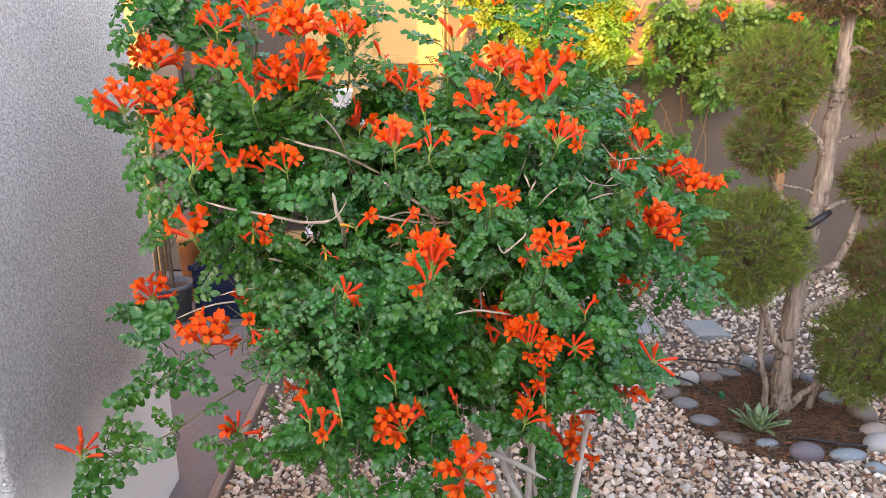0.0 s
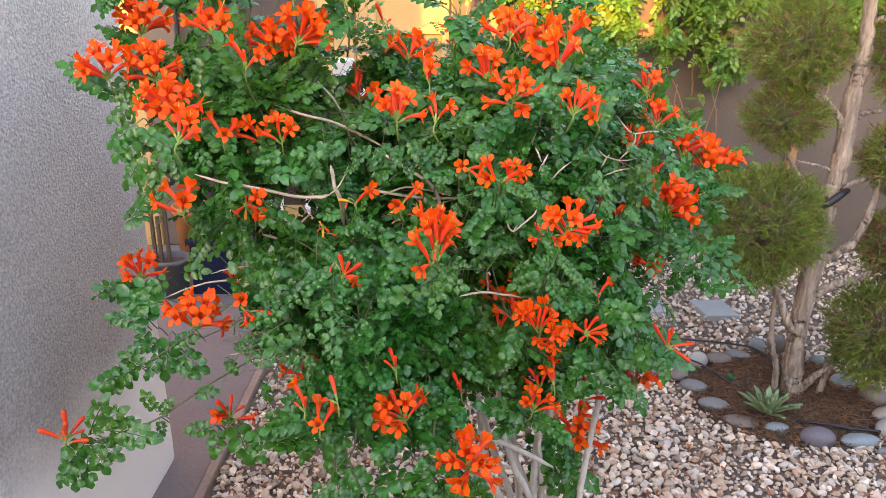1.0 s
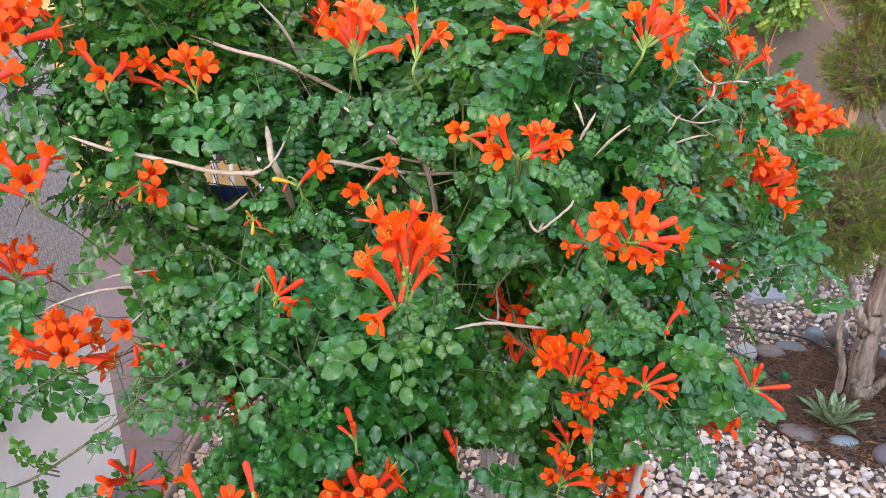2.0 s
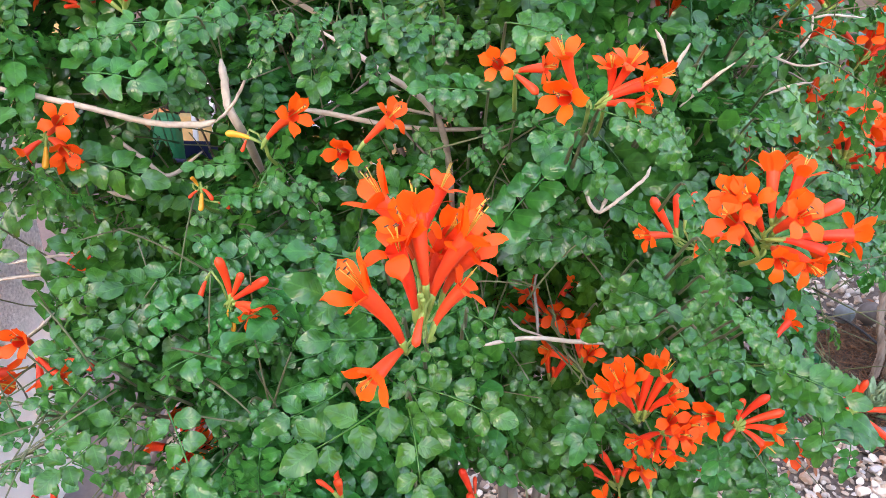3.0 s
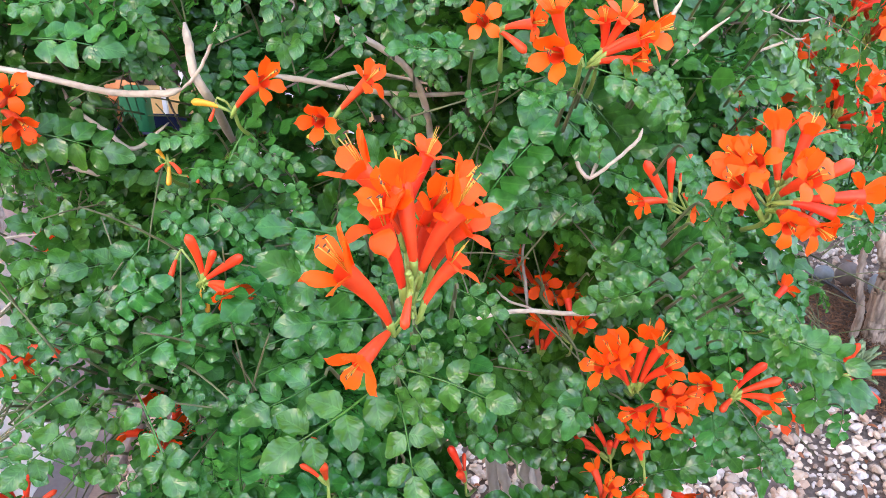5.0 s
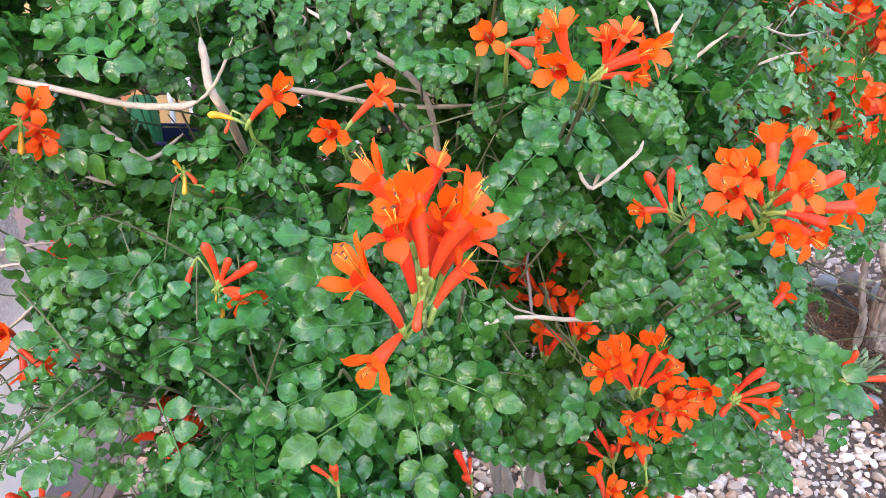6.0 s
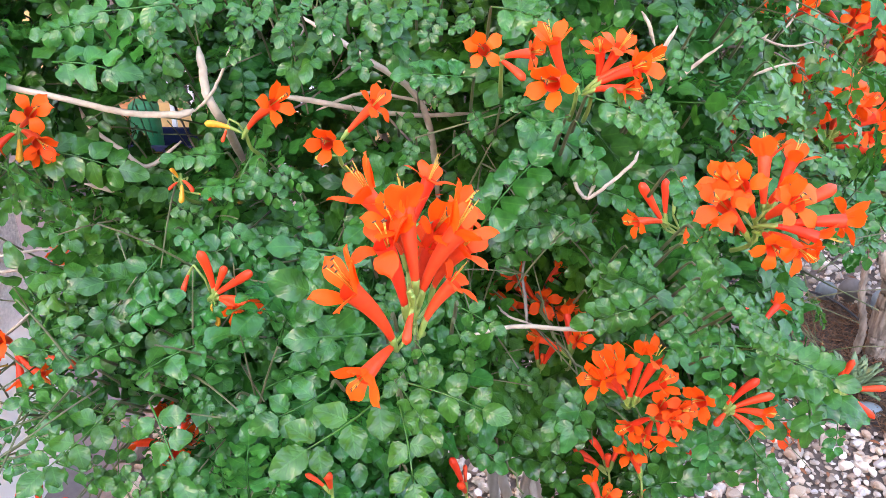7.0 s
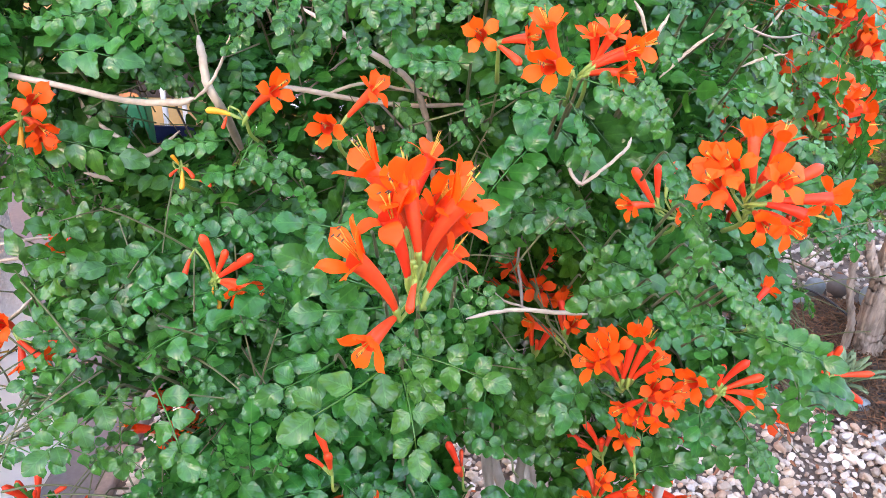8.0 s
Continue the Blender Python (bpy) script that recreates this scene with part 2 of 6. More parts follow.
def world_of(ob):
    m = ob.matrix_basis.copy()
    while ob.parent:
        ob = ob.parent
        m = ob.matrix_basis @ m
    return m


def place(name, me, parent=None, m=None, label=""):
    """Links a mesh at the world pose m, under a parent if there is one."""
    ob = new(name, me)
    m = m or Matrix()
    if parent:
        ob.parent = parent
        m = world_of(parent).inverted() @ m
    ob.matrix_basis = m
    return tagged(ob, label)


def part(name, bm, mat, parent, label="", smooth=False):
    me = bpy.data.meshes.new(name)
    bmesh.ops.recalc_face_normals(bm, faces=bm.faces)
    bm.to_mesh(me)
    bm.free()
    me.materials.append(mat)
    for p in me.polygons:
        p.use_smooth = smooth
    return place(name, me, parent, None, label)


def thing(name, at, label, category, group="", kind=""):
    ob = new(name)
    ob.empty_display_size = 0.1
    ob.matrix_basis = Matrix.Translation(at)
    return tagged(ob, label, category, group, kind)


def box_bm(lo, hi, bevel=0.0, bm=None):
    bm = bm or bmesh.new()
    made = bmesh.ops.create_cube(bm, size=1.0)["verts"]
    mid, size = [(a + b) / 2 for a, b in zip(lo, hi)], [b - a for a, b in zip(lo, hi)]
    for v in made:
        v.co = Vector([mid[k] + v.co[k] * size[k] for k in range(3)])
    if bevel:
        edges = {e for v in made for e in v.link_edges}
        bmesh.ops.bevel(bm, geom=list(edges), offset=bevel, segments=3, affect="EDGES", profile=0.5)
    return bm


def join(pieces):
    """Joins (verts, tris) pairs."""
    vs, ts, at = [], [], 0
    for v, t in pieces:
        vs.append(v)
        ts.append(np.asarray(t) + at)
        at += len(v)
    return np.concatenate(vs), np.concatenate(ts)


def stamp(piece, mats):
    """Many copies of one (verts, tris), by 4 x 4 matrices."""
    v, t = piece
    mats = np.asarray(mats)
    vs = np.einsum("kij,nj->kni", mats[:, :3, :3], v) + mats[:, None, :3, 3]
    ts = t[None] + (np.arange(len(mats)) * len(v))[:, None, None]
    return vs.reshape(-1, 3), ts.reshape(-1, 3)


def tube(points, radii, sides=6):
    """A tapered tube along points, closed at its ends."""
    pts = np.asarray(points, float)
    radii = np.broadcast_to(radii, len(pts)) if np.ndim(radii) == 0 else np.asarray(radii, float)
    tang = np.gradient(pts, axis=0)
    tang /= np.linalg.norm(tang, axis=1)[:, None] + 1e-9
    ref = np.array([0.31, 0.87, 0.38]) if abs(tang[0] @ np.array([0.31, 0.87, 0.38])) < 0.9 else np.array([1.0, 0, 0])
    a = ref - (tang @ ref)[:, None] * tang
    a /= np.linalg.norm(a, axis=1)[:, None]
    b = np.cross(tang, a)
    ang = np.arange(sides) * 2 * np.pi / sides
    ring = pts[:, None] + radii[:, None, None] * (np.cos(ang)[None, :, None] * a[:, None] + np.sin(ang)[None, :, None] * b[:, None])
    v = np.concatenate([ring.reshape(-1, 3), pts[:1], pts[-1:]])
    t = []
    n = len(pts)
    for i in range(n - 1):
        for k in range(sides):
            k2 = (k + 1) % sides
            p, q, r, s = i * sides + k, i * sides + k2, (i + 1) * sides + k2, (i + 1) * sides + k
            t += [(p, q, r), (p, r, s)]
    for k in range(sides):
        t += [((k + 1) % sides, k, n * sides), ((n - 1) * sides + k, (n - 1) * sides + (k + 1) % sides, n * sides + 1)]
    return v, np.array(t)


def curve(points, steps=6, wobble=0.0, rng=None):
    """A smooth line through points (Catmull-Rom)."""
    p = [np.asarray(q, float) for q in points]
    p = [2 * p[0] - p[1], *p, 2 * p[-1] - p[-2]]
    out = []
    for i in range(1, len(p) - 2):
        for s in np.linspace(0, 1, steps, endpoint=False):
            out.append(0.5 * (2 * p[i] + (p[i + 1] - p[i - 1]) * s + (2 * p[i - 1] - 5 * p[i] + 4 * p[i + 1] - p[i + 2]) * s**2 + (3 * p[i] - p[i - 1] - 3 * p[i + 1] + p[i + 2]) * s**3))
    out.append(p[-2])
    out = np.array(out)
    if wobble and rng is not None:
        out[1:-1] += rng.normal(0, wobble, out[1:-1].shape)
    return out


def unit(v):
    v = np.asarray(v, float)
    return v / (np.linalg.norm(v) + 1e-9)


def pose_axes(at, x, z, scale=1.0):
    """A 4 x 4 matrix with its x axis along x and its z axis near z."""
    x = unit(x)
    y = unit(np.cross(z, x))
    z = np.cross(x, y)
    m = np.eye(4)
    m[:3, 0], m[:3, 1], m[:3, 2], m[:3, 3] = x * scale, y * scale, z * scale, at
    return m


# ---- setting ----
ground = thing("ground", (0, 0, 0), "flat ground of fine brown-grey gravel", "ground", kind="structure")
part("gravel_sheet", box_bm((-40, -40, -0.3), (40, 60, -0.012)), gravel_ground, ground)

patio = thing("patio", (-2.4, 3.4, 0), "brown-grey concrete patio slab beside the gravel bed", "patio", kind="structure")
part("slab", box_bm((-4.5, 0.6, -0.10), (-0.80, 4.59, 0.012), 0.006), slab_brown, patio)
part("edging_strip", box_bm((-0.797, 0.6, -0.10), (-0.765, 4.59, 0.025), 0.006), edging, patio, "brown edging strip of the slab")

pillar = thing("wall_west", (-1.3, 1.9, 0), "grey rough stucco wall end with a rounded corner", "wall", kind="structure")
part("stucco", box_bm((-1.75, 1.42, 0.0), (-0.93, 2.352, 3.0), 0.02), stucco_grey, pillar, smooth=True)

wall_far = thing("wall_north", (1, 4.7, 0), "tan plastered garden wall, its top in low sun", "wall", kind="structure")
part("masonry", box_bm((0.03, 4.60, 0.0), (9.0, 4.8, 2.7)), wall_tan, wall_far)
house = thing("house_wall", (-2, 4.7, 0), "cream rendered house wall with a raised pier, sunlit above", "wall", kind="structure")
part("render_coat", box_bm((-1.558, 4.62, 0.0), (-0.804, 4.8, 0.25)), house_cream, house)
part("left_pier", box_bm((-6.0, 4.60, 0.0), (-1.762, 4.8, 3.2), 0.012), house_cream, house)
# darker tan than its neighbours: shading beside the door is put into the colour
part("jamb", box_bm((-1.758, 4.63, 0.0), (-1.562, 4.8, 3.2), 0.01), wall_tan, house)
part("pier", box_bm((-0.80, 4.61, 0.0), (-0.52, 4.8, 3.2), 0.015), house_cream, house)
part("return", box_bm((-0.518, 4.60, 0.0), (-0.40, 4.8, 3.2), 0.012), house_cream, house)
part("panel", box_bm((-0.40, 4.63, 0.0), (0.03, 4.8, 3.2)), house_cream, house)
part("band", box_bm((-0.40, 4.59, 1.29), (0.20, 4.629, 1.335), 0.006), house_cream, house)
# narrow upright strip proud of the panel, in the same cream
part("downpipe", box_bm((-0.03, 4.56, 0.0), (0.012, 4.598, 3.2), 0.01), house_cream, house)
dark_door = thing("door_1", (-1.1, 4.7, 0.25), "dark brown closed door in the cream house wall", "door", kind="structure")
part("leaf_panel", box_bm((-1.556, 4.68, 0.252), (-0.804, 4.78, 2.9), 0.004), door_brown, dark_door)

# unseen wall added behind the viewpoint; its stepped top sets the shadow line
house_back = thing("wall_south", (0, -3.2, 0), "unseen plain house wall, added to shade the garden", "wall", kind="structure")
part("masonry", box_bm((-14, -3.4, 0), (-0.74, -3.2, 2.70)), plain_wall, house_back)
# these two steps only keep the sun off stretches of the north walls
part("raised_part", box_bm((-3.715, -3.4, 2.702), (-2.66, -3.2, 3.5)), plain_wall, house_back)
part("high_part", box_bm((-0.74, -3.4, 0), (14, -3.2, 3.05)), plain_wall, house_back)
side_east = thing("wall_east", (6, 0, 0), "plain tan side wall of the garden", "wall", kind="structure")
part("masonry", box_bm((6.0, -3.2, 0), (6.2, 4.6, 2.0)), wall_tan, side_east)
side_west = thing("wall_west_far", (-6, 0, 0), "plain cream side wall of the house", "wall", kind="structure")
part("masonry", box_bm((-6.2, -3.2, 0), (-6.0, 4.6, 2.4)), house_cream, side_west)

trellis = thing("trellis", (1.5, 4.5, 0), "weathered brown wooden rail on posts against the wall", "trellis")
part("rail", box_bm((0.9, 4.53, 1.29), (4.0, 4.575, 1.345), 0.004), rail_wood, trellis)
for px in (0.262, 2.05, 3.2):
    part("post", box_bm((px - 0.025, 4.545, 0.0), (px + 0.025, 4.592, 2.3), 0.004), rail_wood, trellis)


# ---- leaves ----
rng = np.random.default_rng(5)


def leaflet(length, width, fold, curl, twist=0.0, fine=1):
    """One leaflet along +x: broad and round, folded on its midrib, curled, with a scalloped edge. Gives verts, tris and the place of each vertex on the leaflet."""
    nm, ns = ((3, 4), (4, 6), (7, 13))[fine]
    sm, ss = np.linspace(0, 1, nm), np.linspace(0.06, 0.95, ns)
    w = 0.5 * width * np.sin(np.pi * ss**0.84) ** 0.58
    along = ss.copy()
    if fine == 2:
        teeth = np.where(np.arange(ns) % 2, 1.0, -1.0)
        w *= 1 + 0.035 * teeth
        along -= 0.012 * teeth
    mid = np.c_[sm * length, 0 * sm, -curl * length * sm**2]
    edge = np.c_[along * length, 0 * ss, -curl * length * ss**2 - 0.2 * curl * w]
    wave = 0.14 * width * np.sin(7.0 * ss + 40 * twist) * (ss > 0.1)
    lf = edge + np.c_[0 * w, w, fold * w + wave]
    rt = edge + np.c_[0 * w, -w, fold * w + twist * w - wave]
    v = np.concatenate([mid, lf, rt])
    t = []
    for first, flip in ((nm, False), (nm + ns, True)):
        i = j = 0
        while i < nm - 1 or j < ns - 1:
            if j == ns - 1 or (i < nm - 1 and sm[i + 1] < ss[j + 1]):
                tri, i = (i, i + 1, first + j), i + 1
            else:
                tri, j = (i, first + j + 1, first + j), j + 1
            t.append(tri[::-1] if flip else tri)
    rib = np.concatenate([np.c_[sm, 0 * sm, 0 * sm], np.c_[ss, 0 * ss + 1, 0 * ss], np.c_[ss, 0 * ss - 1, 0 * ss]])
    return v, np.array(t), rib


def rot(v, axis, angle):
    return np.asarray(v) @ np.array(Matrix.Rotation(angle, 3, axis)).T


def pinnate(pairs, length, size, rng, lean=0.25, fine=1):
    """A pinnate leaf along +x with z up: rachis, opposite pairs of leaflets and one at the tip."""
    bits = []
    s = np.linspace(0, 1, 5)
    sag = lean * length
    line = np.c_[s * length, 0.03 * length * np.sin(s * 3), -sag * s**2]
    bits.append(tube(line if fine else line[::2], np.linspace(0.0011, 0.0006, 5 if fine else 3), 4 if fine else 3))
    ribs = [np.tile([0.0, 0.5, 0.0], (len(bits[0][0]), 1))]
    spots = np.linspace(0.24, 0.90, pairs) if pairs > 2 else np.linspace(0.34, 0.80, pairs)
    for k, q in enumerate(spots):
        at = np.array([q * length, 0.03 * length * np.sin(q * 3), -sag * q * q])
        grow = 0.74 + 0.36 * np.sin(np.pi * (0.25 + 0.6 * q))
        for sgn in (1, -1):
            lv, lt, lr = leaflet(size * grow * rng.uniform(0.95, 1.15), size * grow * rng.uniform(0.76, 0.92), rng.uniform(0.05, 0.50), rng.uniform(-0.05, 0.40), rng.uniform(-0.25, 0.25), fine)
            lv = lv + [0.0015, 0, 0]
            lv = rot(lv, "X", rng.normal(0, 0.13))
            lv = rot(lv, "Y", rng.normal(0.10, 0.13))
            lv = rot(lv, "Z", sgn * rng.uniform(0.95, 1.25))
            bits.append((lv + at, lt))
            ribs.append(lr)
    lv, lt, lr = leaflet(size * 1.35, size * 0.98, rng.uniform(0.0, 0.25), rng.uniform(0.05, 0.3), 0.0, fine)
    lv = rot(lv, "Y", 0.15 + lean * 0.6)
    bits.append((lv + line[-1], lt))
    ribs.append(lr)
    return (*join(bits), np.concatenate(ribs))


LEAF_KINDS = (
    (5, 0.074, 0.0175, 0.12), (4, 0.062, 0.0180, 0.2), (5, 0.077, 0.0175, 0.30), (4, 0.058, 0.0175, 0.1),
    (5, 0.080, 0.0170, 0.35), (5, 0.070, 0.0165, 0.5), (3, 0.046, 0.0185, 0.15), (4, 0.050, 0.0145, 0.15),
    (3, 0.064, 0.0172, 0.12), (2, 0.044, 0.0175, 0.15))
BEST_LEAVES = [pinnate(*how[:3], rng, how[3], 2) for how in LEAF_KINDS]
LEAVES = [pinnate(*how[:3], rng, how[3], 2) for how in LEAF_KINDS]
LEAVES = [pinnate(*how[:3], rng, how[3], 1) for how in LEAF_KINDS]
FAR_LEAVES = [pinnate(*how[:3], rng, how[3], 0) for how in LEAF_KINDS]
LEAF_MESH = [tri_mesh("leaf", v, t, leaf_green, rib=r) for v, t, r in BEST_LEAVES]
LEAF_RIB, FAR_RIB = [r for _, _, r in LEAVES], [r for _, _, r in FAR_LEAVES]
LEAVES, FAR_LEAVES = [(v, t) for v, t, _ in LEAVES], [(v, t) for v, t, _ in FAR_LEAVES]

trusses = []      # middles of the flower trusses
leaf_spots = []   # (kind, matrix, place) of every leaf of the honeysuckle
twig_bits = []    # its thin twigs
dead_bits = []    # dry grey twigs inside the crown


def shoot(base, way, length, out, pairs=3, big=1.0, tip=True):
    """A leafy shoot: a thin twig with opposite leaves, growing the way given; its leaves turn their faces to out."""
    base, way, out = np.asarray(base, float), unit(way), unit(out)
    side = unit(np.cross(way, out) + 1e-6)
    bend = out * rng.uniform(-0.1, 0.2) + np.array([0, 0, -0.25]) * rng.uniform(0, 1)
    line = [base + way * length * s + bend * length * s * s for s in np.linspace(0, 1, 5)]
    twig_bits.append(tube(line, np.linspace(0.0011, 0.0006, 5), 4))
    for k in range(pairs):
        s = (k + 0.6) / pairs
        at = base + way * length * s + bend * length * s * s
        for sgn in (1, -1):
            if rng.random() < 0.06:
                continue
            d = unit(way * rng.uniform(0.2, 0.7) + side * sgn * rng.uniform(0.7, 1.0) + out * rng.uniform(-0.1, 0.45) + np.array([0, 0, -0.25]))
            n = unit(out * 0.6 + np.array([0, -0.20, 0.72]) + rng.normal(0, 0.30, 3))
            leaf_spots.append((int(rng.integers(8)), pose_axes(at, d, n, big * rng.uniform(0.9, 1.28))))
    if tip:
        d = unit(way + out * 0.2)
        n = unit(out * 0.6 + np.array([0, -0.1, 0.7]) + rng.normal(0, 0.25, 3))
        leaf_spots.append((int(rng.integers(8)), pose_axes(line[-1], d, n, big * rng.uniform(0.8, 1.12))))
        for _ in range(2 if rng.random() < 0.5 else 0):
            d = unit(way + rng.normal(0, 0.6, 3))
            leaf_spots.append((7, pose_axes(line[-1], d, unit(out + rng.normal(0, 0.4, 3)), big * rng.uniform(0.4, 0.65))))


# lobes of the crown: centre, half-sizes, shoots
LOBES = [
    ((-0.08, 1.71, 1.06), (0.40, 0.34, 0.26), 235),
    ((-0.36, 1.77, 1.20), (0.20, 0.28, 0.21), 105),
    ((-0.48, 1.91, 1.40), (0.14, 0.22, 0.13), 66),
    ((-0.28, 2.03, 1.42), (0.23, 0.26, 0.10), 70),
    ((0.00, 2.05, 1.34), (0.30, 0.32, 0.08), 85),
    ((0.20, 1.81, 1.28), (0.26, 0.34, 0.16), 120),
    ((0.30, 2.08, 1.33), (0.20, 0.26, 0.08), 42),
    ((0.45, 2.03, 1.10), (0.20, 0.25, 0.19), 88),
    ((0.30, 1.71, 0.98), (0.22, 0.26, 0.19), 120),
    ((-0.12, 1.55, 0.88), (0.23, 0.24, 0.16), 120),
    ((-0.32, 1.67, 0.96), (0.14, 0.20, 0.12), 20),
    ((0.38, 1.85, 0.76), (0.10, 0.12, 0.10), 30),
    ((0.16, 1.57, 0.80), (0.08, 0.10, 0.08), 22),
    ((-0.25, 1.36, 1.00), (0.15, 0.12, 0.13), 58),
    ((-0.05, 2.40, 1.06), (0.45, 0.30, 0.26), 60),
]


def grow_lobes():
    for k, (mid, half, count) in enumerate(LOBES):
        mid, half = np.array(mid), np.array(half)
        made = 0
        while made < count:
            d = unit(rng.normal(0, 1, 3))
            if d[1] > 0.45 and rng.random() < 0.8:
                continue
            r = 1.0 - abs(rng.normal(0, 0.20))
            p = mid + d * half * r
            inside = [np.sum(((p - np.array(m)) / np.array(h)) ** 2) for j, (m, h, _) in enumerate(LOBES) if j != k]
            if min(inside) < 0.40:
                continue
            if r > 0.7 and noise.noise(Vector(p * 6.5)) < -0.02 and rng.random() < 0.85:
                continue
            out = unit(d / half + np.array([0, -0.4, 0.8]) * 2)
            way = unit(d * 0.7 + rng.normal(0, 0.45, 3) + np.array([0, -0.15, 0.2]))
            shoot(p - way * 0.05, way, rng.uniform(0.06, 0.12), out, int(rng.integers(2, 4)), rng.uniform(0.80, 1.08) * (0.82 if p[1] > 1.7 else 0.95))
            made += 1


def grow_inside():
    """Leaves and dead twigs in the shade of the crown, behind its outer sprays."""
    for _ in range(260):
        p = np.array([rng.uniform(-0.42, 0.40), rng.uniform(1.60, 2.05), rng.uniform(0.78, 1.32)])
        way = unit(rng.normal(0, 1, 3) + [0, -0.4, 0.3])
        shoot(p, way, rng.uniform(0.06, 0.11), np.array([0, -0.6, 0.7]), 2, rng.uniform(0.75, 0.95))
    for _ in range(45):
        p = np.array([rng.uniform(-0.35, 0.35), rng.uniform(1.62, 1.90), rng.uniform(0.85, 1.28)])
        way = unit(rng.normal(0, 1, 3) * [1, 0.4, 0.8])
        q = p + way * rng.uniform(0.08, 0.2)
        dead_bits.append(tube(curve([p, (p + q) / 2 + rng.normal(0, 0.012, 3), q], 4), np.linspace(0.0017, 0.0006, 9), 5))


# ---- flowers ----
def flower_piece(length, bend, spread, closed, rng):
    """A curved trumpet along +z that bends to +x, with five flared lobes and long stamens. Gives verts, tris and material numbers."""
    bits, mats = [], []
    n, sides = 14 if closed else 8, 9
    s = np.linspace(0, 1, n)
    axis = np.c_[bend * length * s**2, 0 * s, length * s * (1 - 0.12 * bend)]
    if closed:
        rad = np.interp(s, [0, 0.12, 0.5, 0.78, 0.88, 0.95, 1], [0.0020, 0.0026, 0.0040, 0.0050, 0.0050, 0.0038, 0.0008]) * length / 0.045
    else:
        rad = np.interp(s, [0, 0.12, 0.5, 0.85, 1], [0.0020, 0.0026, 0.0041, 0.0055, 0.0062]) * length / 0.045
    v, t = tube(axis, rad, sides)
    if not closed:
        t = t[~(t == n * sides + 1).any(1)]
    bits.append((v, t))
    mats.append(np.full(len(t), 1))
    end = axis[-1]
    ahead = unit(axis[-1] - axis[-2])
    across = unit(np.cross([0, 1, 0], ahead))
    if not closed:
        # two lobes stand up together as a hood, three turn back
        for k, ang in enumerate((2.75, -2.75, 1.45, -1.45, 0.0)):
            rim = np.cos(ang) * across + np.sin(ang) * np.array([0, 1.0, 0])
            tang = np.cross(ahead, rim)
            size = length * rng.uniform(0.37, 0.46)
            open_ = spread * rng.uniform(0.8, 1.2) * (0.6 if k < 2 else 1.0)
            rows = []
            here, turn = end + rim * rad[-1] * 0.92 - ahead * length * 0.03, 0.12
            roll = rng.uniform(-0.15, 0.15)
            for q, w in ((0, 0.42), (0.2, 0.58), (0.4, 0.70), (0.6, 0.72), (0.8, 0.56), (0.94, 0.28), (1.0, 0.05)):
                for c in (-1, -0.5, 0, 0.5, 1):
                    cup = (0.10 - 0.20 * q) * c * c + roll * c * q * 0.5
                    rows.append(here + tang * c * w * size * 0.5 + (ahead * math.cos(turn) * 0.3 - rim * math.sin(turn)) * cup * size * -1)
                turn += open_ * (0.62, 0.42, 0.12, 0.06, 0.10, 0.10, 0.1)[len(rows) // 5 - 1]
                here = here + (ahead * np.cos(turn) + rim * np.sin(turn)) * size * (0.2 if q < 0.75 else 0.10)
            tt = []
            for i in range(6):
                for j in range(4):
                    a = 5 * i + j
                    tt += [(a, a + 1, a + 6), (a, a + 6, a + 5)]
            bits.append((np.array(rows), np.array(tt)))
            mats.append(np.full(len(tt), 0))
        for k in range(4):
            off = rng.normal(0, 0.10, 3)
            tip = end + ahead * length * rng.uniform(0.26, 0.40) - across * length * 0.10 + off * length * 0.4
            gauge = np.array([0.0005, 0.0004, 0.0004]) * length / 0.045
            v, t = tube([end - ahead * 0.3 * length, (end + tip) / 2 - across * 0.03 * length, tip], gauge, 3)
            bits.append((v, t))
            mats.append(np.full(len(t), 2))
            hang = unit(off + across)
            v, t = tube([tip - hang * 0.0014, tip, tip + hang * 0.0014], [0.0003, 0.0005, 0.0003], 4)
            bits.append((v, t))
            mats.append(np.full(len(t), 3))
    v, t = join(bits)
    return v, t, np.concatenate(mats)


def flower_mesh(*how):
    v, t, m = flower_piece(*how, rng)
    return tri_mesh("flower", v, t, [petal_orange, tube_red, stamen_yellow, anther_dark], m)


OPEN = [flower_mesh(0.045, b, s, False) for b, s in ((0.2, 1.1), (0.3, 0.9), (0.15, 1.3), (0.35, 1.2), (0.25, 0.7))]
SHUT = [flower_mesh(0.045, b, 1, True) for b in (0.10, 0.2)]
SMALL = [tri_mesh("flower", *flower_piece(0.045, 0.15, 1, True, rng)[:2], mat) for mat in (bud_yellow, calyx_green)]

shrub = thing("honeysuckle_shrub", (0.2, 1.72, 0), "sprawling green shrub with pinnate leaves and orange trumpet flowers", "shrub")
cluster_bases = []


def flower_on(parent, base, way, scale, turn=0.0, shut=False, out=(0, -0.6, 0.5)):
    """One trumpet from base the way given; it bends towards out."""
    w = unit(way)
    o = np.asarray(out, float) + 0.35 * np.array([math.cos(turn), 0, math.sin(turn)])
    x = unit(o - (o @ w) * w)
    y = np.cross(w, x)
    m = Matrix([[*(a * scale for a in (x[i], y[i], w[i])), base[i]] for i in range(3)] + [[0, 0, 0, 1]])
    me = SHUT[int(rng.integers(len(SHUT)))] if shut else OPEN[int(rng.integers(len(OPEN)))]
    return place("flower", me, parent, m)


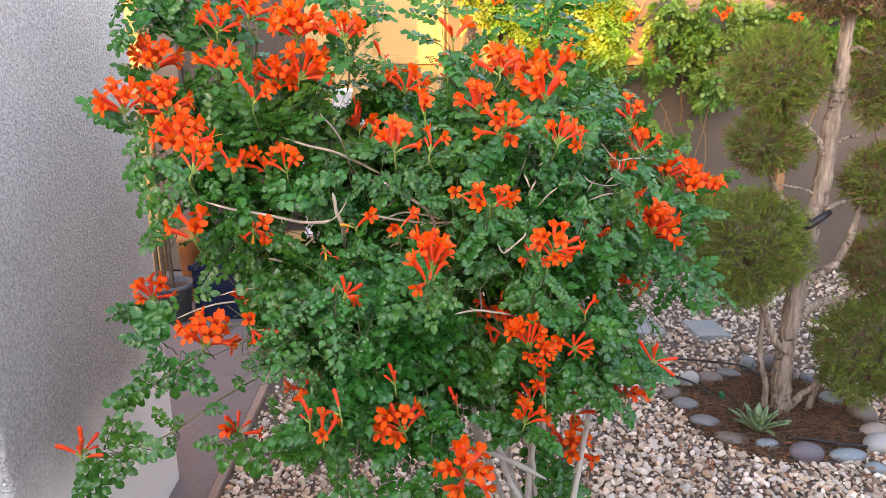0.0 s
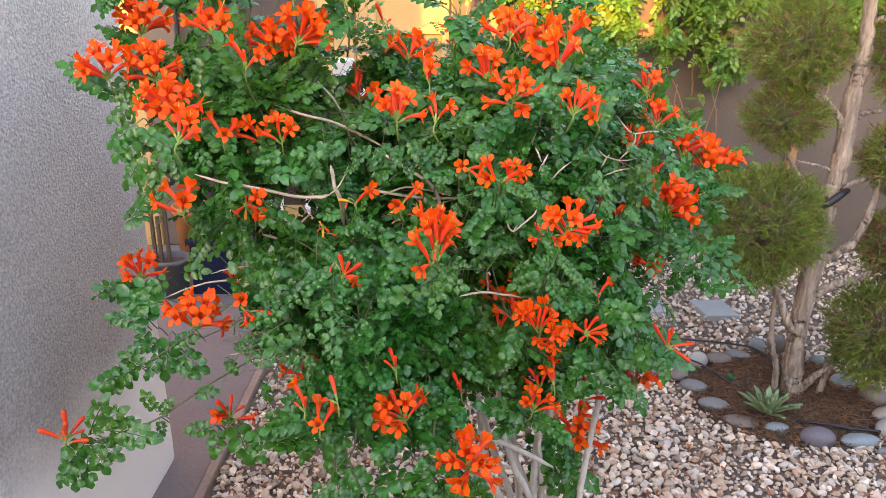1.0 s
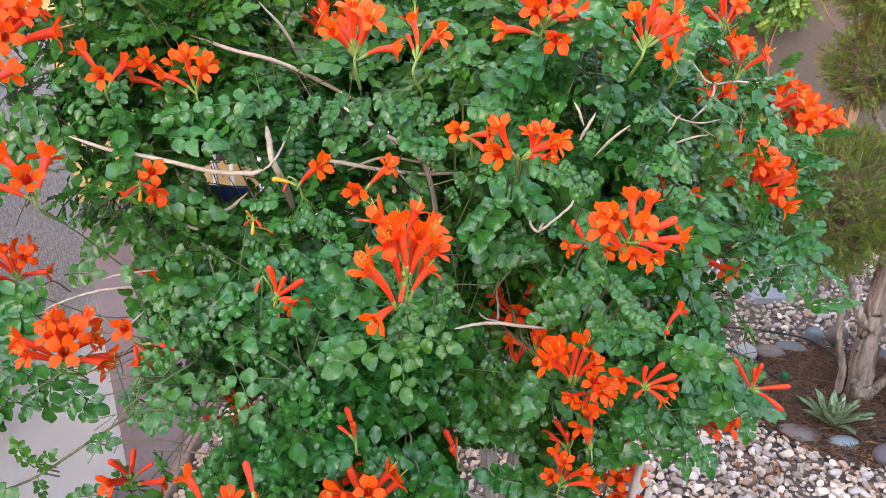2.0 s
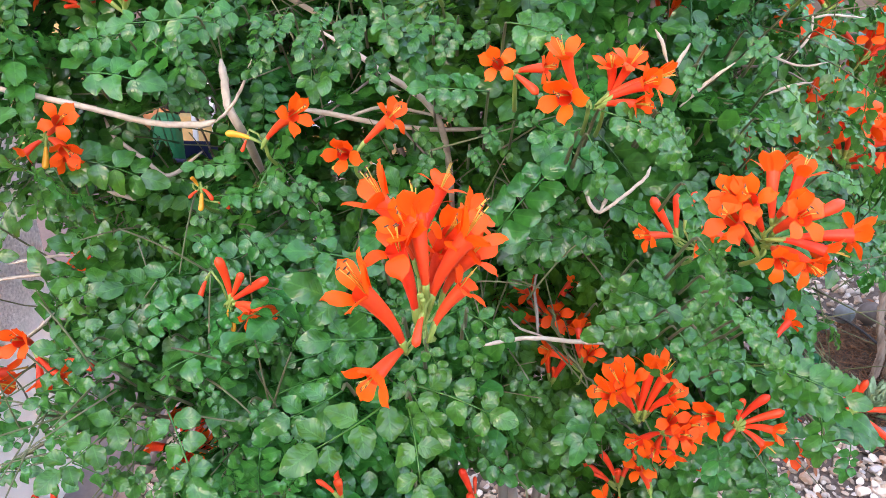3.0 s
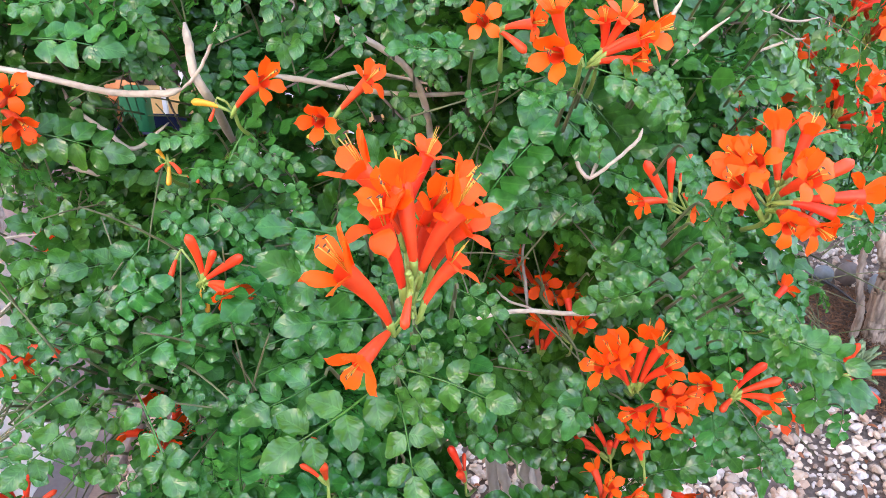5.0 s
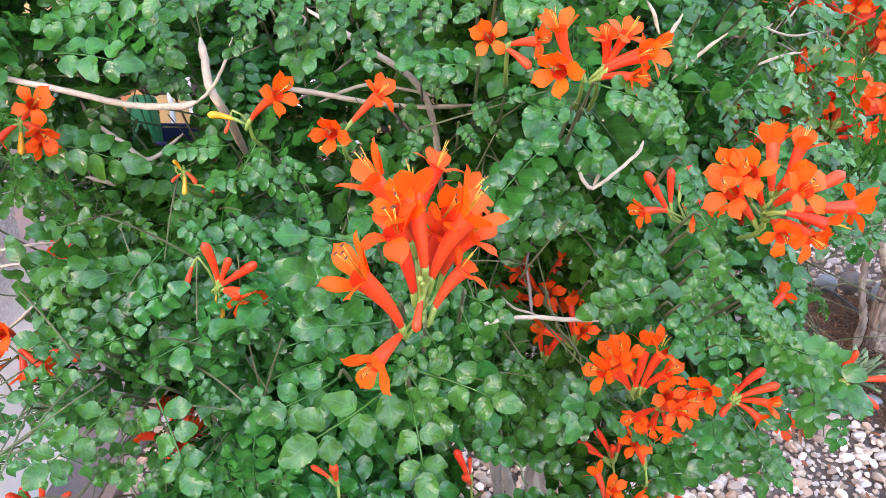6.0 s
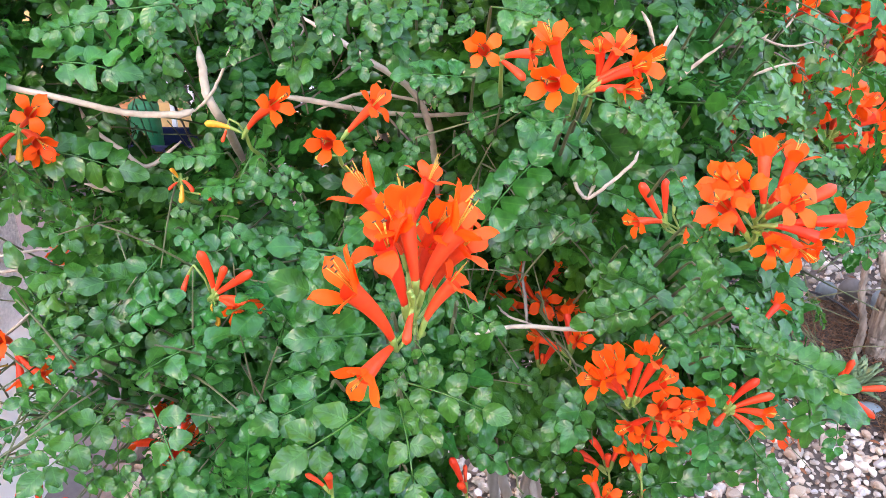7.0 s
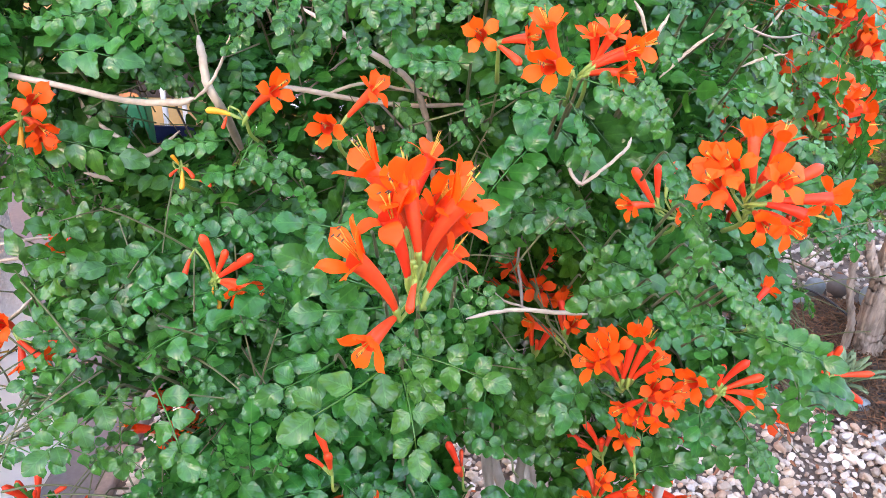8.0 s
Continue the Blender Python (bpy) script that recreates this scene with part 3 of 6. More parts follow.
def truss(x, y, z, count=7, size=1.0, aim=(0, -0.05, 0.95), spread=1.0, buds=2, young=0.0):
    """A truss of flowers about the place given: a green stalk with calyxes, and each flower under it."""
    aim = unit(np.asarray(aim, float) + rng.normal(0, 0.22, 3))
    mid = np.array([x, y, z])
    size = size * 1.08 * (0.92 if x < -0.25 else 1.0)
    trusses.append((mid + aim * 0.012, 0.020 + 0.009 * math.sqrt(count) * size))
    base = mid - aim * 0.030 * size
    side = unit(np.cross(aim, [0.3, 0.5, 0.8]))
    other = np.cross(aim, side)
    todo = []
    for k in range(count):
        a = k * 2.399 + rng.uniform(-0.35, 0.35)
        e = spread * (0.10 + 0.85 * ((k + 0.5) / count) ** 0.7)
        w = unit(aim * math.cos(e) + (side * math.cos(a) + other * math.sin(a)) * math.sin(e) + rng.normal(0, 0.06, 3))
        todo.append((base + aim * ((w @ aim) - 0.75) * 0.028 * size + w * 0.003, w, "young" if rng.random() < young else False))
    for k in range(buds):
        a, e = rng.uniform(0, 6.28), rng.uniform(0.2, 1.3)
        todo.append((base + aim * 0.006 * size, unit(aim * math.cos(e) + (side * math.cos(a) + other * math.sin(a)) * math.sin(e)), True))
    root = base - aim * 0.020 * size + np.array([rng.normal(0, 0.008), 0.045, -0.03]) * size
    bits = [tube(curve([root, base - aim * 0.014 * size, base + aim * 0.010 * size], 4), np.linspace(0.0018, 0.0012, 9), 6)]
    for b, w, _ in todo:
        bits.append(tube([base, b, b + w * 0.004, b + w * 0.010, b + w * 0.0125], np.array([0.0009, 0.001, 0.0024, 0.0029, 0.0026]) * size, 6))
    v, t = join(bits)
    ob = place("flower_truss", tri_mesh("flower_truss", v - base, t, calyx_green), shrub, Matrix.Translation(base), "green stalk with orange trumpet flowers")
    for b, w, shut in todo:
        flower_on(ob, b + w * 0.009, w, size * rng.uniform(0.88, 1.1) * (rng.uniform(0.45, 0.75) if shut is True else 1), rng.uniform(0, 6.28), bool(shut), (w - aim * 0.8) + np.array([0, -0.15, 0]))
    cluster_bases.append(root)
    # the leafy shoot that carries it
    shoot(root - (base - root) * 0.3, base - root, 0.08 * size, np.array([0, -0.6, 0.5]), 3, rng.uniform(0.85, 1.05), tip=False)
    return ob


def bouquet(x, y, z):
    """A short stalk with its root under the heart of a truss whose flowers are set one by one."""
    heart = np.array([x, y, z])
    root = heart + [0.004, 0.040, -0.035]
    v, t = tube(curve([root, heart + [0.001, 0.010, -0.016], heart], 4), np.linspace(0.0019, 0.0014, 9), 6)
    cluster_bases.append(root)
    return place("flower_truss", tri_mesh("flower_truss", v - heart, t, calyx_green), shrub, Matrix.Translation(heart), "green stalk with orange trumpet flowers")


def bloom(ob, foot, mouth, out, state="open"):
    """One flower of a bouquet from its foot to its mouth, turned towards out, with its calyx and footstalk."""
    foot, mouth, out = np.array(foot), np.array(mouth), np.array(out, float)
    heart = np.array(world_of(ob).translation)
    w = unit(mouth - foot)
    length = np.linalg.norm(mouth - foot)
    x = unit(out - (out @ w) * w)
    way = unit(w - 0.16 * x)
    scale = length / 0.045
    wide = min(scale * 1.3, 0.7) if state in ("yellow", "green", "bud") else min(max(scale, 0.66), 0.82)
    y = np.cross(way, x)
    m = Matrix([[*(a * q for a, q in ((x[i], wide), (y[i], wide), (way[i], scale))), foot[i]] for i in range(3)] + [[0, 0, 0, 1]])
    if state == "open":
        me = OPEN[int(rng.integers(len(OPEN)))]
    else:
        me = SMALL[state == "green"] if state in ("yellow", "green") else SHUT[int(rng.integers(len(SHUT)))]
    place("flower", me, ob, m)
    a = foot - way * 0.009
    bits = [tube([heart, (heart + a) / 2 + way * -0.003, a], [0.0010, 0.0009, 0.0010], 5), tube([a, a + way * 0.003, a + way * 0.009, a + way * 0.012], np.array([0.0008, 0.0020, 0.0026, 0.0024]) * min(wide, 0.85), 7)]
    v, t = join(bits)
    place("calyx", tri_mesh("calyx", v, t, calyx_green), ob)
    trusses.append((mouth * 0.6 + foot * 0.4, 0.016 + 0.25 * length))


# the great truss in the middle, flower by flower
great = bouquet(-0.0158, 1.1320, 1.2018)
bloom(great, (-0.0150, 1.1250, 1.2256), (-0.0162, 1.1220, 1.2627), (-0.2, 0.6, 0.7))
bloom(great, (-0.0199, 1.1280, 1.2105), (-0.0272, 1.1200, 1.2498), (-0.8, -0.3, 0.5))
bloom(great, (-0.0121, 1.1300, 1.2177), (-0.0004, 1.1280, 1.2550), (0.8, 0.0, 0.5))
bloom(great, (-0.0106, 1.1280, 1.2024), (0.0000, 1.1320, 1.2250), (0.9, -0.2, 0.0))
bloom(great, (-0.0255, 1.1220, 1.1954), (-0.0390, 1.1050, 1.2364), (-1.0, -0.3, -0.1))
bloom(great, (-0.0259, 1.1250, 1.1902), (-0.0329, 1.0960, 1.1986), (-0.4, -0.6, -0.4))
bloom(great, (-0.0213, 1.1500, 1.2267), (-0.0348, 1.1500, 1.2637), (-0.9, -0.2, 0.1))
bloom(great, (-0.0190, 1.1650, 1.2337), (-0.0121, 1.1780, 1.2577), (0.3, -0.2, 0.6))
bloom(great, (-0.0115, 1.1550, 1.2244), (0.0010, 1.1650, 1.2505), (0.6, 0.1, 0.8))
bloom(great, (-0.0189, 1.1400, 1.2321), (-0.0231, 1.1300, 1.2589), (-0.3, -0.9, 0.4))
bloom(great, (-0.0142, 1.1500, 1.2269), (-0.0068, 1.1400, 1.2529), (0.3, -0.9, 0.3))
bloom(great, (-0.0148, 1.1450, 1.2109), (-0.0108, 1.1500, 1.2352), (0.3, -0.6, 0.4))
bloom(great, (-0.0069, 1.1500, 1.2082), (0.0032, 1.1500, 1.2356), (0.9, -0.4, 0.1))
bloom(great, (-0.0162, 1.1200, 1.2139), (-0.0195, 1.1080, 1.2030), (0.1, -0.4, -0.6), "bud")
bloom(great, (-0.0154, 1.1200, 1.2156), (-0.0153, 1.1180, 1.2247), (0, -0.4, 0.6), "green")
bloom(great, (-0.0170, 1.1220, 1.2143), (-0.0163, 1.1200, 1.2265), (0, -0.4, 0.6), "green")
# the second great truss
second = bouquet(0.1907, 1.2350, 1.2054)
bloom(second, (0.1834, 1.2350, 1.2028), (0.1630, 1.2300, 1.2310), (-0.5, -0.5, 0.5))
bloom(second, (0.1870, 1.2350, 1.2127), (0.1724, 1.2300, 1.2427), (-0.4, -0.7, 0.4))
bloom(second, (0.1933, 1.2400, 1.2178), (0.1863, 1.2450, 1.2487), (-0.2, 0.2, 1.0))
bloom(second, (0.1994, 1.2400, 1.2204), (0.2099, 1.2500, 1.2451), (0.3, 0.2, 0.9))
bloom(second, (0.1986, 1.2300, 1.2212), (0.2345, 1.2350, 1.2305), (0.6, 0.2, 0.2), "young")
bloom(second, (0.1942, 1.2250, 1.2127), (0.2163, 1.2120, 1.2148), (0.9, -0.5, -0.1))
bloom(second, (0.2004, 1.2250, 1.2141), (0.2314, 1.2150, 1.2230), (1.0, -0.2, 0.1))
bloom(second, (0.1922, 1.2320, 1.2142), (0.1924, 1.2050, 1.2368), (0.3, -0.9, 0.3))
bloom(second, (0.1922, 1.2300, 1.2054), (0.1896, 1.2030, 1.2093), (-0.1, -0.8, -0.5))
bloom(second, (0.1933, 1.2300, 1.2054), (0.2039, 1.2070, 1.2134), (0.3, -0.9, -0.2))
bloom(second, (0.1784, 1.2400, 1.2199), (0.1645, 1.2350, 1.2428), (-0.6, -0.5, 0.4))
bloom(second, (0.1937, 1.2350, 1.2225), (0.1922, 1.2250, 1.2407), (0.1, -0.9, 0.3))
# a half-open truss beside it
side_truss = bouquet(0.2012, 1.3850, 1.1297)
bloom(side_truss, (0.1765, 1.3750, 1.1456), (0.1568, 1.3750, 1.1800), (-0.3, -0.3, 0.5), "young")
bloom(side_truss, (0.1787, 1.3750, 1.1505), (0.1733, 1.3780, 1.1807), (0.0, -0.3, 0.5), "young")
bloom(side_truss, (0.1845, 1.3750, 1.1602), (0.1873, 1.3800, 1.1833), (0.2, -0.3, 0.5), "young")
bloom(side_truss, (0.1772, 1.3720, 1.1454), (0.1527, 1.3600, 1.1536), (-0.8, -0.4, -0.4))
bloom(side_truss, (0.1879, 1.3720, 1.1521), (0.1851, 1.3450, 1.1583), (0.3, -0.8, -0.3))
bloom(side_truss, (0.1961, 1.3720, 1.1555), (0.2080, 1.3550, 1.1572), (0.6, -0.6, -0.2))
# trusses on the middle of the crown
high_truss = bouquet(0.0368, 1.3400, 1.2783)
bloom(high_truss, (0.0284, 1.3470, 1.2806), (0.0206, 1.3210, 1.2912), (0.0, -0.9, 0.1))
bloom(high_truss, (0.0368, 1.3300, 1.2847), (0.0556, 1.3230, 1.2916), (0.7, -0.5, 0.1))
bloom(high_truss, (0.0349, 1.3300, 1.2829), (0.0539, 1.3250, 1.2730), (0.5, -0.3, -0.3), "bud")
# a star-faced flower and its neighbour
high_star = bouquet(0.0842, 1.3050, 1.2724)
bloom(high_star, (0.0785, 1.3030, 1.2728), (0.0638, 1.2720, 1.2890), (-0.2, -0.9, -0.2))
bloom(high_star, (0.0787, 1.3050, 1.2738), (0.0610, 1.3020, 1.3005), (-0.1, -0.3, 0.8))
# a cluster lying over to one side
high_cluster = bouquet(0.0961, 1.3150, 1.2682)
bloom(high_cluster, (0.0951, 1.3050, 1.2753), (0.1213, 1.2980, 1.2956), (0.7, -0.4, 0.2))
bloom(high_cluster, (0.0938, 1.3000, 1.2712), (0.1101, 1.2850, 1.2805), (0.5, -0.5, -0.6))
bloom(high_cluster, (0.0979, 1.3120, 1.2767), (0.1011, 1.3120, 1.2951), (-0.1, -0.3, 0.8))
bloom(high_cluster, (0.0991, 1.3120, 1.2757), (0.1116, 1.3080, 1.2983), (0.3, -0.4, 0.7))
bloom(high_cluster, (0.0969, 1.3000, 1.2756), (0.1151, 1.2900, 1.2901), (0.6, -0.5, 0.2))
# two flowers deeper in the crown
inner_star = bouquet(-0.0824, 1.3720, 1.2020)
bloom(inner_star, (-0.0830, 1.3680, 1.2060), (-0.0821, 1.3380, 1.2237), (0.0, -0.9, 0.1))
bloom(inner_star, (-0.0742, 1.3650, 1.2172), (-0.0537, 1.3620, 1.2432), (0.5, -0.5, 0.5))
bloom(inner_star, (-0.0879, 1.3650, 1.1990), (-0.0985, 1.3600, 1.1993), (-0.4, -0.3, -0.2), "yellow")
# a single flower with a yellow bud
inner_side = bouquet(-0.1658, 1.4250, 1.1936)
bloom(inner_side, (-0.1638, 1.4220, 1.1986), (-0.1405, 1.4150, 1.2305), (0.6, -0.4, 0.5))
bloom(inner_side, (-0.1761, 1.4220, 1.1995), (-0.1968, 1.4200, 1.2066), (-0.6, -0.2, 0.1), "yellow")
bloom(inner_side, (-0.1805, 1.4220, 1.1988), (-0.1841, 1.4200, 1.1874), (-0.2, -0.4, -0.6), "bud")
# a truss at the west side of the crown
west_pair = bouquet(-0.3737, 1.4620, 1.1796)
bloom(west_pair, (-0.3729, 1.4620, 1.1828), (-0.3448, 1.4380, 1.2035), (0.2, -0.9, 0.3))
bloom(west_pair, (-0.3730, 1.4620, 1.1796), (-0.3446, 1.4400, 1.1845), (0.5, -0.8, -0.2))
bloom(west_pair, (-0.3734, 1.4620, 1.1805), (-0.3466, 1.4460, 1.1713), (0.5, -0.6, -0.5))
bloom(west_pair, (-0.3786, 1.4620, 1.1779), (-0.3922, 1.4500, 1.1721), (-0.6, -0.5, -0.3))
bloom(west_pair, (-0.3755, 1.4600, 1.1738), (-0.3789, 1.4550, 1.1527), (0.0, -0.4, -0.6), "yellow")
bloom(west_pair, (-0.3756, 1.4620, 1.1843), (-0.3727, 1.4600, 1.1992), (0.0, -0.4, 0.6), "bud")
# a truss of long shut trumpets
low_young = bouquet(-0.1843, 1.3450, 1.0807)
bloom(low_young, (-0.1809, 1.3380, 1.0941), (-0.1828, 1.3350, 1.1322), (-0.2, -0.3, 0.5), "young")
bloom(low_young, (-0.1798, 1.3380, 1.0926), (-0.1669, 1.3350, 1.1168), (0.2, -0.3, 0.5), "young")
bloom(low_young, (-0.1787, 1.3380, 1.0906), (-0.1431, 1.3300, 1.1149), (0.4, -0.3, 0.3), "young")
bloom(low_young, (-0.1779, 1.3380, 1.0866), (-0.1514, 1.3220, 1.0989), (0.6, -0.7, -0.5))
bloom(low_young, (-0.1798, 1.3400, 1.0854), (-0.1602, 1.3250, 1.0889), (0.3, -0.7, -0.6))
bloom(low_young, (-0.1836, 1.3380, 1.0819), (-0.1854, 1.3360, 1.0732), (0.0, -0.4, -0.6), "yellow")
bloom(low_young, (-0.1804, 1.3380, 1.0758), (-0.1788, 1.3360, 1.0615), (0.0, -0.4, -0.6), "yellow")
bloom(low_young, (-0.2011, 1.3450, 1.1046), (-0.2087, 1.3420, 1.0896), (-0.2, -0.4, -0.6), "bud")
# a small truss of buds between the leaves
bud_truss = bouquet(-0.2317, 1.4370, 1.1402)
bloom(bud_truss, (-0.2309, 1.4350, 1.1490), (-0.2335, 1.4300, 1.1609), (0, -0.5, -0.3), "yellow")
bloom(bud_truss, (-0.2319, 1.4350, 1.1453), (-0.2403, 1.4300, 1.1408), (0, -0.5, -0.3), "bud")
bloom(bud_truss, (-0.2281, 1.4350, 1.1475), (-0.2153, 1.4300, 1.1403), (0, -0.5, -0.3), "bud")
bloom(bud_truss, (-0.2286, 1.4350, 1.1438), (-0.2279, 1.4300, 1.1271), (0, -0.5, -0.3), "yellow")
bloom(bud_truss, (-0.2150, 1.4350, 1.1344), (-0.2019, 1.4300, 1.1331), (0, -0.5, -0.3), "bud")
# a truss hanging at the west side
west_low = bouquet(-0.3697, 1.3650, 1.0129)
bloom(west_low, (-0.3710, 1.3650, 1.0197), (-0.3569, 1.3400, 1.0459), (-0.1, -0.9, 0.2))
bloom(west_low, (-0.3697, 1.3650, 1.0094), (-0.3581, 1.3500, 0.9945), (0.2, -0.5, -0.8))
bloom(west_low, (-0.3691, 1.3650, 1.0094), (-0.3451, 1.3520, 0.9940), (0.8, -0.4, -0.4))
bloom(west_low, (-0.3467, 1.3600, 1.0100), (-0.3104, 1.3520, 1.0121), (0.4, -0.4, -0.2), "young")
# a truss low on the east side
east_low = bouquet(0.1710, 1.3550, 0.9775)
bloom(east_low, (0.1625, 1.3480, 0.9849), (0.1440, 1.3420, 1.0267), (-0.3, -0.5, 0.6))
bloom(east_low, (0.1645, 1.3450, 0.9894), (0.1646, 1.3400, 1.0344), (0.1, 0.2, 0.8))
bloom(east_low, (0.1707, 1.3460, 0.9888), (0.1793, 1.3400, 1.0347), (0.4, -0.3, 0.6))
bloom(east_low, (0.1688, 1.3500, 0.9855), (0.1539, 1.3520, 1.0275), (-0.3, -0.3, 0.8))
bloom(east_low, (0.1584, 1.3500, 0.9894), (0.1365, 1.3400, 1.0203), (-0.7, -0.5, 0.3))
bloom(east_low, (0.1746, 1.3480, 0.9873), (0.1825, 1.3350, 1.0173), (0.7, -0.6, 0.1))
# flowers under it that hang towards the path
east_hang = bouquet(0.1918, 1.3500, 0.9632)
bloom(east_hang, (0.1878, 1.3480, 0.9648), (0.1645, 1.3300, 0.9731), (-0.6, -0.8, -0.2))
bloom(east_hang, (0.1908, 1.3480, 0.9669), (0.2017, 1.3300, 0.9922), (0.4, -0.7, 0.4))
bloom(east_hang, (0.1931, 1.3480, 0.9628), (0.1976, 1.3300, 0.9572), (0.2, -0.8, -0.6))
bloom(east_hang, (0.1905, 1.3500, 0.9610), (0.1807, 1.3300, 0.9610), (-0.2, -0.8, -0.5))
bloom(east_hang, (0.1944, 1.3480, 0.9649), (0.2079, 1.3300, 0.9741), (0.7, -0.7, -0.2))
bloom(east_hang, (0.1932, 1.3500, 0.9653), (0.1868, 1.3350, 0.9938), (0.0, -0.8, 0.4))
bloom(east_hang, (0.1906, 1.3450, 0.9673), (0.1933, 1.3200, 0.9882), (0.3, -0.9, 0.0))
# a fan of flowers over the gravel
east_fan = bouquet(0.2592, 1.3550, 0.9691)
bloom(east_fan, (0.2539, 1.3500, 0.9793), (0.2494, 1.3480, 1.0071), (0.0, -0.3, 0.6), "young")
bloom(east_fan, (0.2558, 1.3500, 0.9814), (0.2707, 1.3480, 1.0136), (0.4, -0.3, 0.4), "young")
bloom(east_fan, (0.2592, 1.3500, 0.9773), (0.2893, 1.3450, 0.9971), (0.5, -0.3, 0.2), "young")
bloom(east_fan, (0.2600, 1.3500, 0.9732), (0.2778, 1.3350, 0.9879), (0.6, -0.6, -0.3))
bloom(east_fan, (0.2588, 1.3500, 0.9710), (0.2753, 1.3350, 0.9693), (0.4, -0.6, -0.7))
bloom(east_fan, (0.2510, 1.3500, 0.9771), (0.2235, 1.3400, 1.0027), (-0.6, -0.6, 0.3))
bloom(east_fan, (0.2538, 1.3500, 0.9709), (0.2406, 1.3380, 0.9681), (-0.4, -0.5, -0.6), "young")
# a fan of pink-red shut trumpets past the crown's edge
pink_fan = bouquet(0.4683, 1.5300, 0.8585)
bloom(pink_fan, (0.4603, 1.5280, 0.8636), (0.4235, 1.5250, 0.9123), (-0.3, -0.3, 0.4), "young")
bloom(pink_fan, (0.4638, 1.5280, 0.8669), (0.4678, 1.5250, 0.9082), (0.2, -0.3, 0.5), "young")
bloom(pink_fan, (0.4706, 1.5280, 0.8628), (0.5152, 1.5200, 0.8753), (0.5, -0.3, 0.1), "young")
bloom(pink_fan, (0.4720, 1.5280, 0.8574), (0.5146, 1.5200, 0.8319), (0.4, -0.3, -0.5), "young")
bloom(pink_fan, (0.4662, 1.5280, 0.8627), (0.4600, 1.5300, 0.8982), (0.0, -0.3, 0.5), "young")
truss(0.272, 1.369, 1.050, 3, 0.55, spread=1.0, buds=1, young=0.6)
truss(-0.467, 1.378, 1.209, 4, 0.90, spread=1, buds=1)
truss(-0.488, 1.412, 1.385, 13, 0.99, spread=1.2, buds=2)
truss(-0.402, 1.237, 1.363, 3, 0.81, spread=0.8, buds=1)
truss(-0.571, 1.598, 1.426, 12, 0.99, spread=1.2, buds=2)
truss(-0.649, 1.562, 1.426, 9, 0.95, spread=1.1, buds=2)
truss(-0.646, 1.763, 1.500, 11, 1.03, spread=1.1, buds=2)
truss(-0.416, 1.490, 1.315, 3, 0.81, spread=1, buds=1)
truss(-0.369, 1.568, 1.297, 5, 0.85, spread=0.9, buds=2)
truss(-0.316, 1.528, 1.305, 4, 0.85, spread=0.9, buds=1)
truss(-0.085, 1.363, 1.381, 8, 0.73, spread=1, buds=2)
truss(-0.201, 1.811, 1.353, 5, 0.90, spread=1, buds=2, young=0.5)
truss(0.123, 1.438, 1.402, 9, 0.76, spread=1.3, buds=2)
truss(0.075, 1.657, 1.413, 5, 0.85, spread=0.8, buds=2)
truss(0.206, 1.320, 1.394, 6, 0.58, spread=1, buds=2)
truss(0.254, 1.423, 1.355, 3, 0.55, spread=0.7, buds=1)
truss(0.468, 1.932, 1.354, 5, 0.85, spread=0.9, buds=2, young=0.5)
truss(0.494, 1.889, 1.284, 6, 0.95, spread=0.9, buds=2)
truss(0.430, 1.815, 1.235, 4, 0.81, spread=0.8, buds=1)
truss(0.581, 1.920, 1.207, 6, 0.95, spread=0.8, buds=1)
truss(0.660, 2.000, 1.159, 9, 1.10, spread=0.8, buds=2)
truss(0.753, 2.100, 1.116, 6, 1.0, spread=0.7, buds=1)
truss(0.471, 1.758, 1.150, 6, 1.05, spread=0.9, buds=1)
truss(0.515, 1.774, 1.115, 11, 1.10, spread=1.2, buds=2)
truss(0.482, 1.749, 0.957, 3, 0.90, spread=0.8, buds=1)
truss(0.404, 1.736, 0.948, 2, 0.90, spread=0.8, buds=1, young=1)
truss(0.425, 1.615, 0.747, 6, 0.95, spread=1, buds=2)
truss(0.317, 1.623, 0.706, 6, 0.90, spread=1.1, buds=2, young=0.8)
truss(0.322, 1.694, 0.563, 10, 1.08, spread=1.1, buds=2)
truss(0.187, 1.456, 0.825, 4, 0.81, spread=0.9, buds=1, young=0.5)
truss(0.211, 1.416, 0.849, 2, 0.72, spread=0.6, buds=1)
truss(0.175, 1.393, 0.808, 5, 0.72, spread=0.9, buds=2)
truss(0.044, 1.208, 0.805, 12, 0.95, spread=1.2, buds=2)
truss(-0.084, 1.275, 0.867, 11, 0.90, spread=1.2, buds=2, young=0.35)
truss(-0.088, 1.289, 0.945, 2, 0.68, spread=0.6, buds=1, young=1)
truss(0.029, 1.398, 0.840, 2, 0.77, spread=0.6, buds=1, young=1)
truss(-0.280, 1.451, 0.841, 5, 0.85, spread=0.8, buds=2)
truss(-0.227, 1.166, 0.937, 2, 0.68, spread=0.6, buds=1, young=0.7)
truss(-0.178, 1.175, 0.950, 1, 0.68, spread=0.3, buds=1, young=1)
truss(-0.207, 1.189, 0.892, 3, 0.68, spread=1, buds=1)
truss(-0.427, 1.404, 0.776, 6, 0.90, spread=1.2, buds=2, young=0.6)
truss(-0.451, 1.362, 1.009, 13, 0.95, spread=1.2, buds=2)
truss(-0.642, 1.596, 1.001, 7, 0.90, spread=1, buds=2)
truss(-0.740, 1.381, 0.750, 6, 0.99, spread=1.3, buds=2, young=1.0)
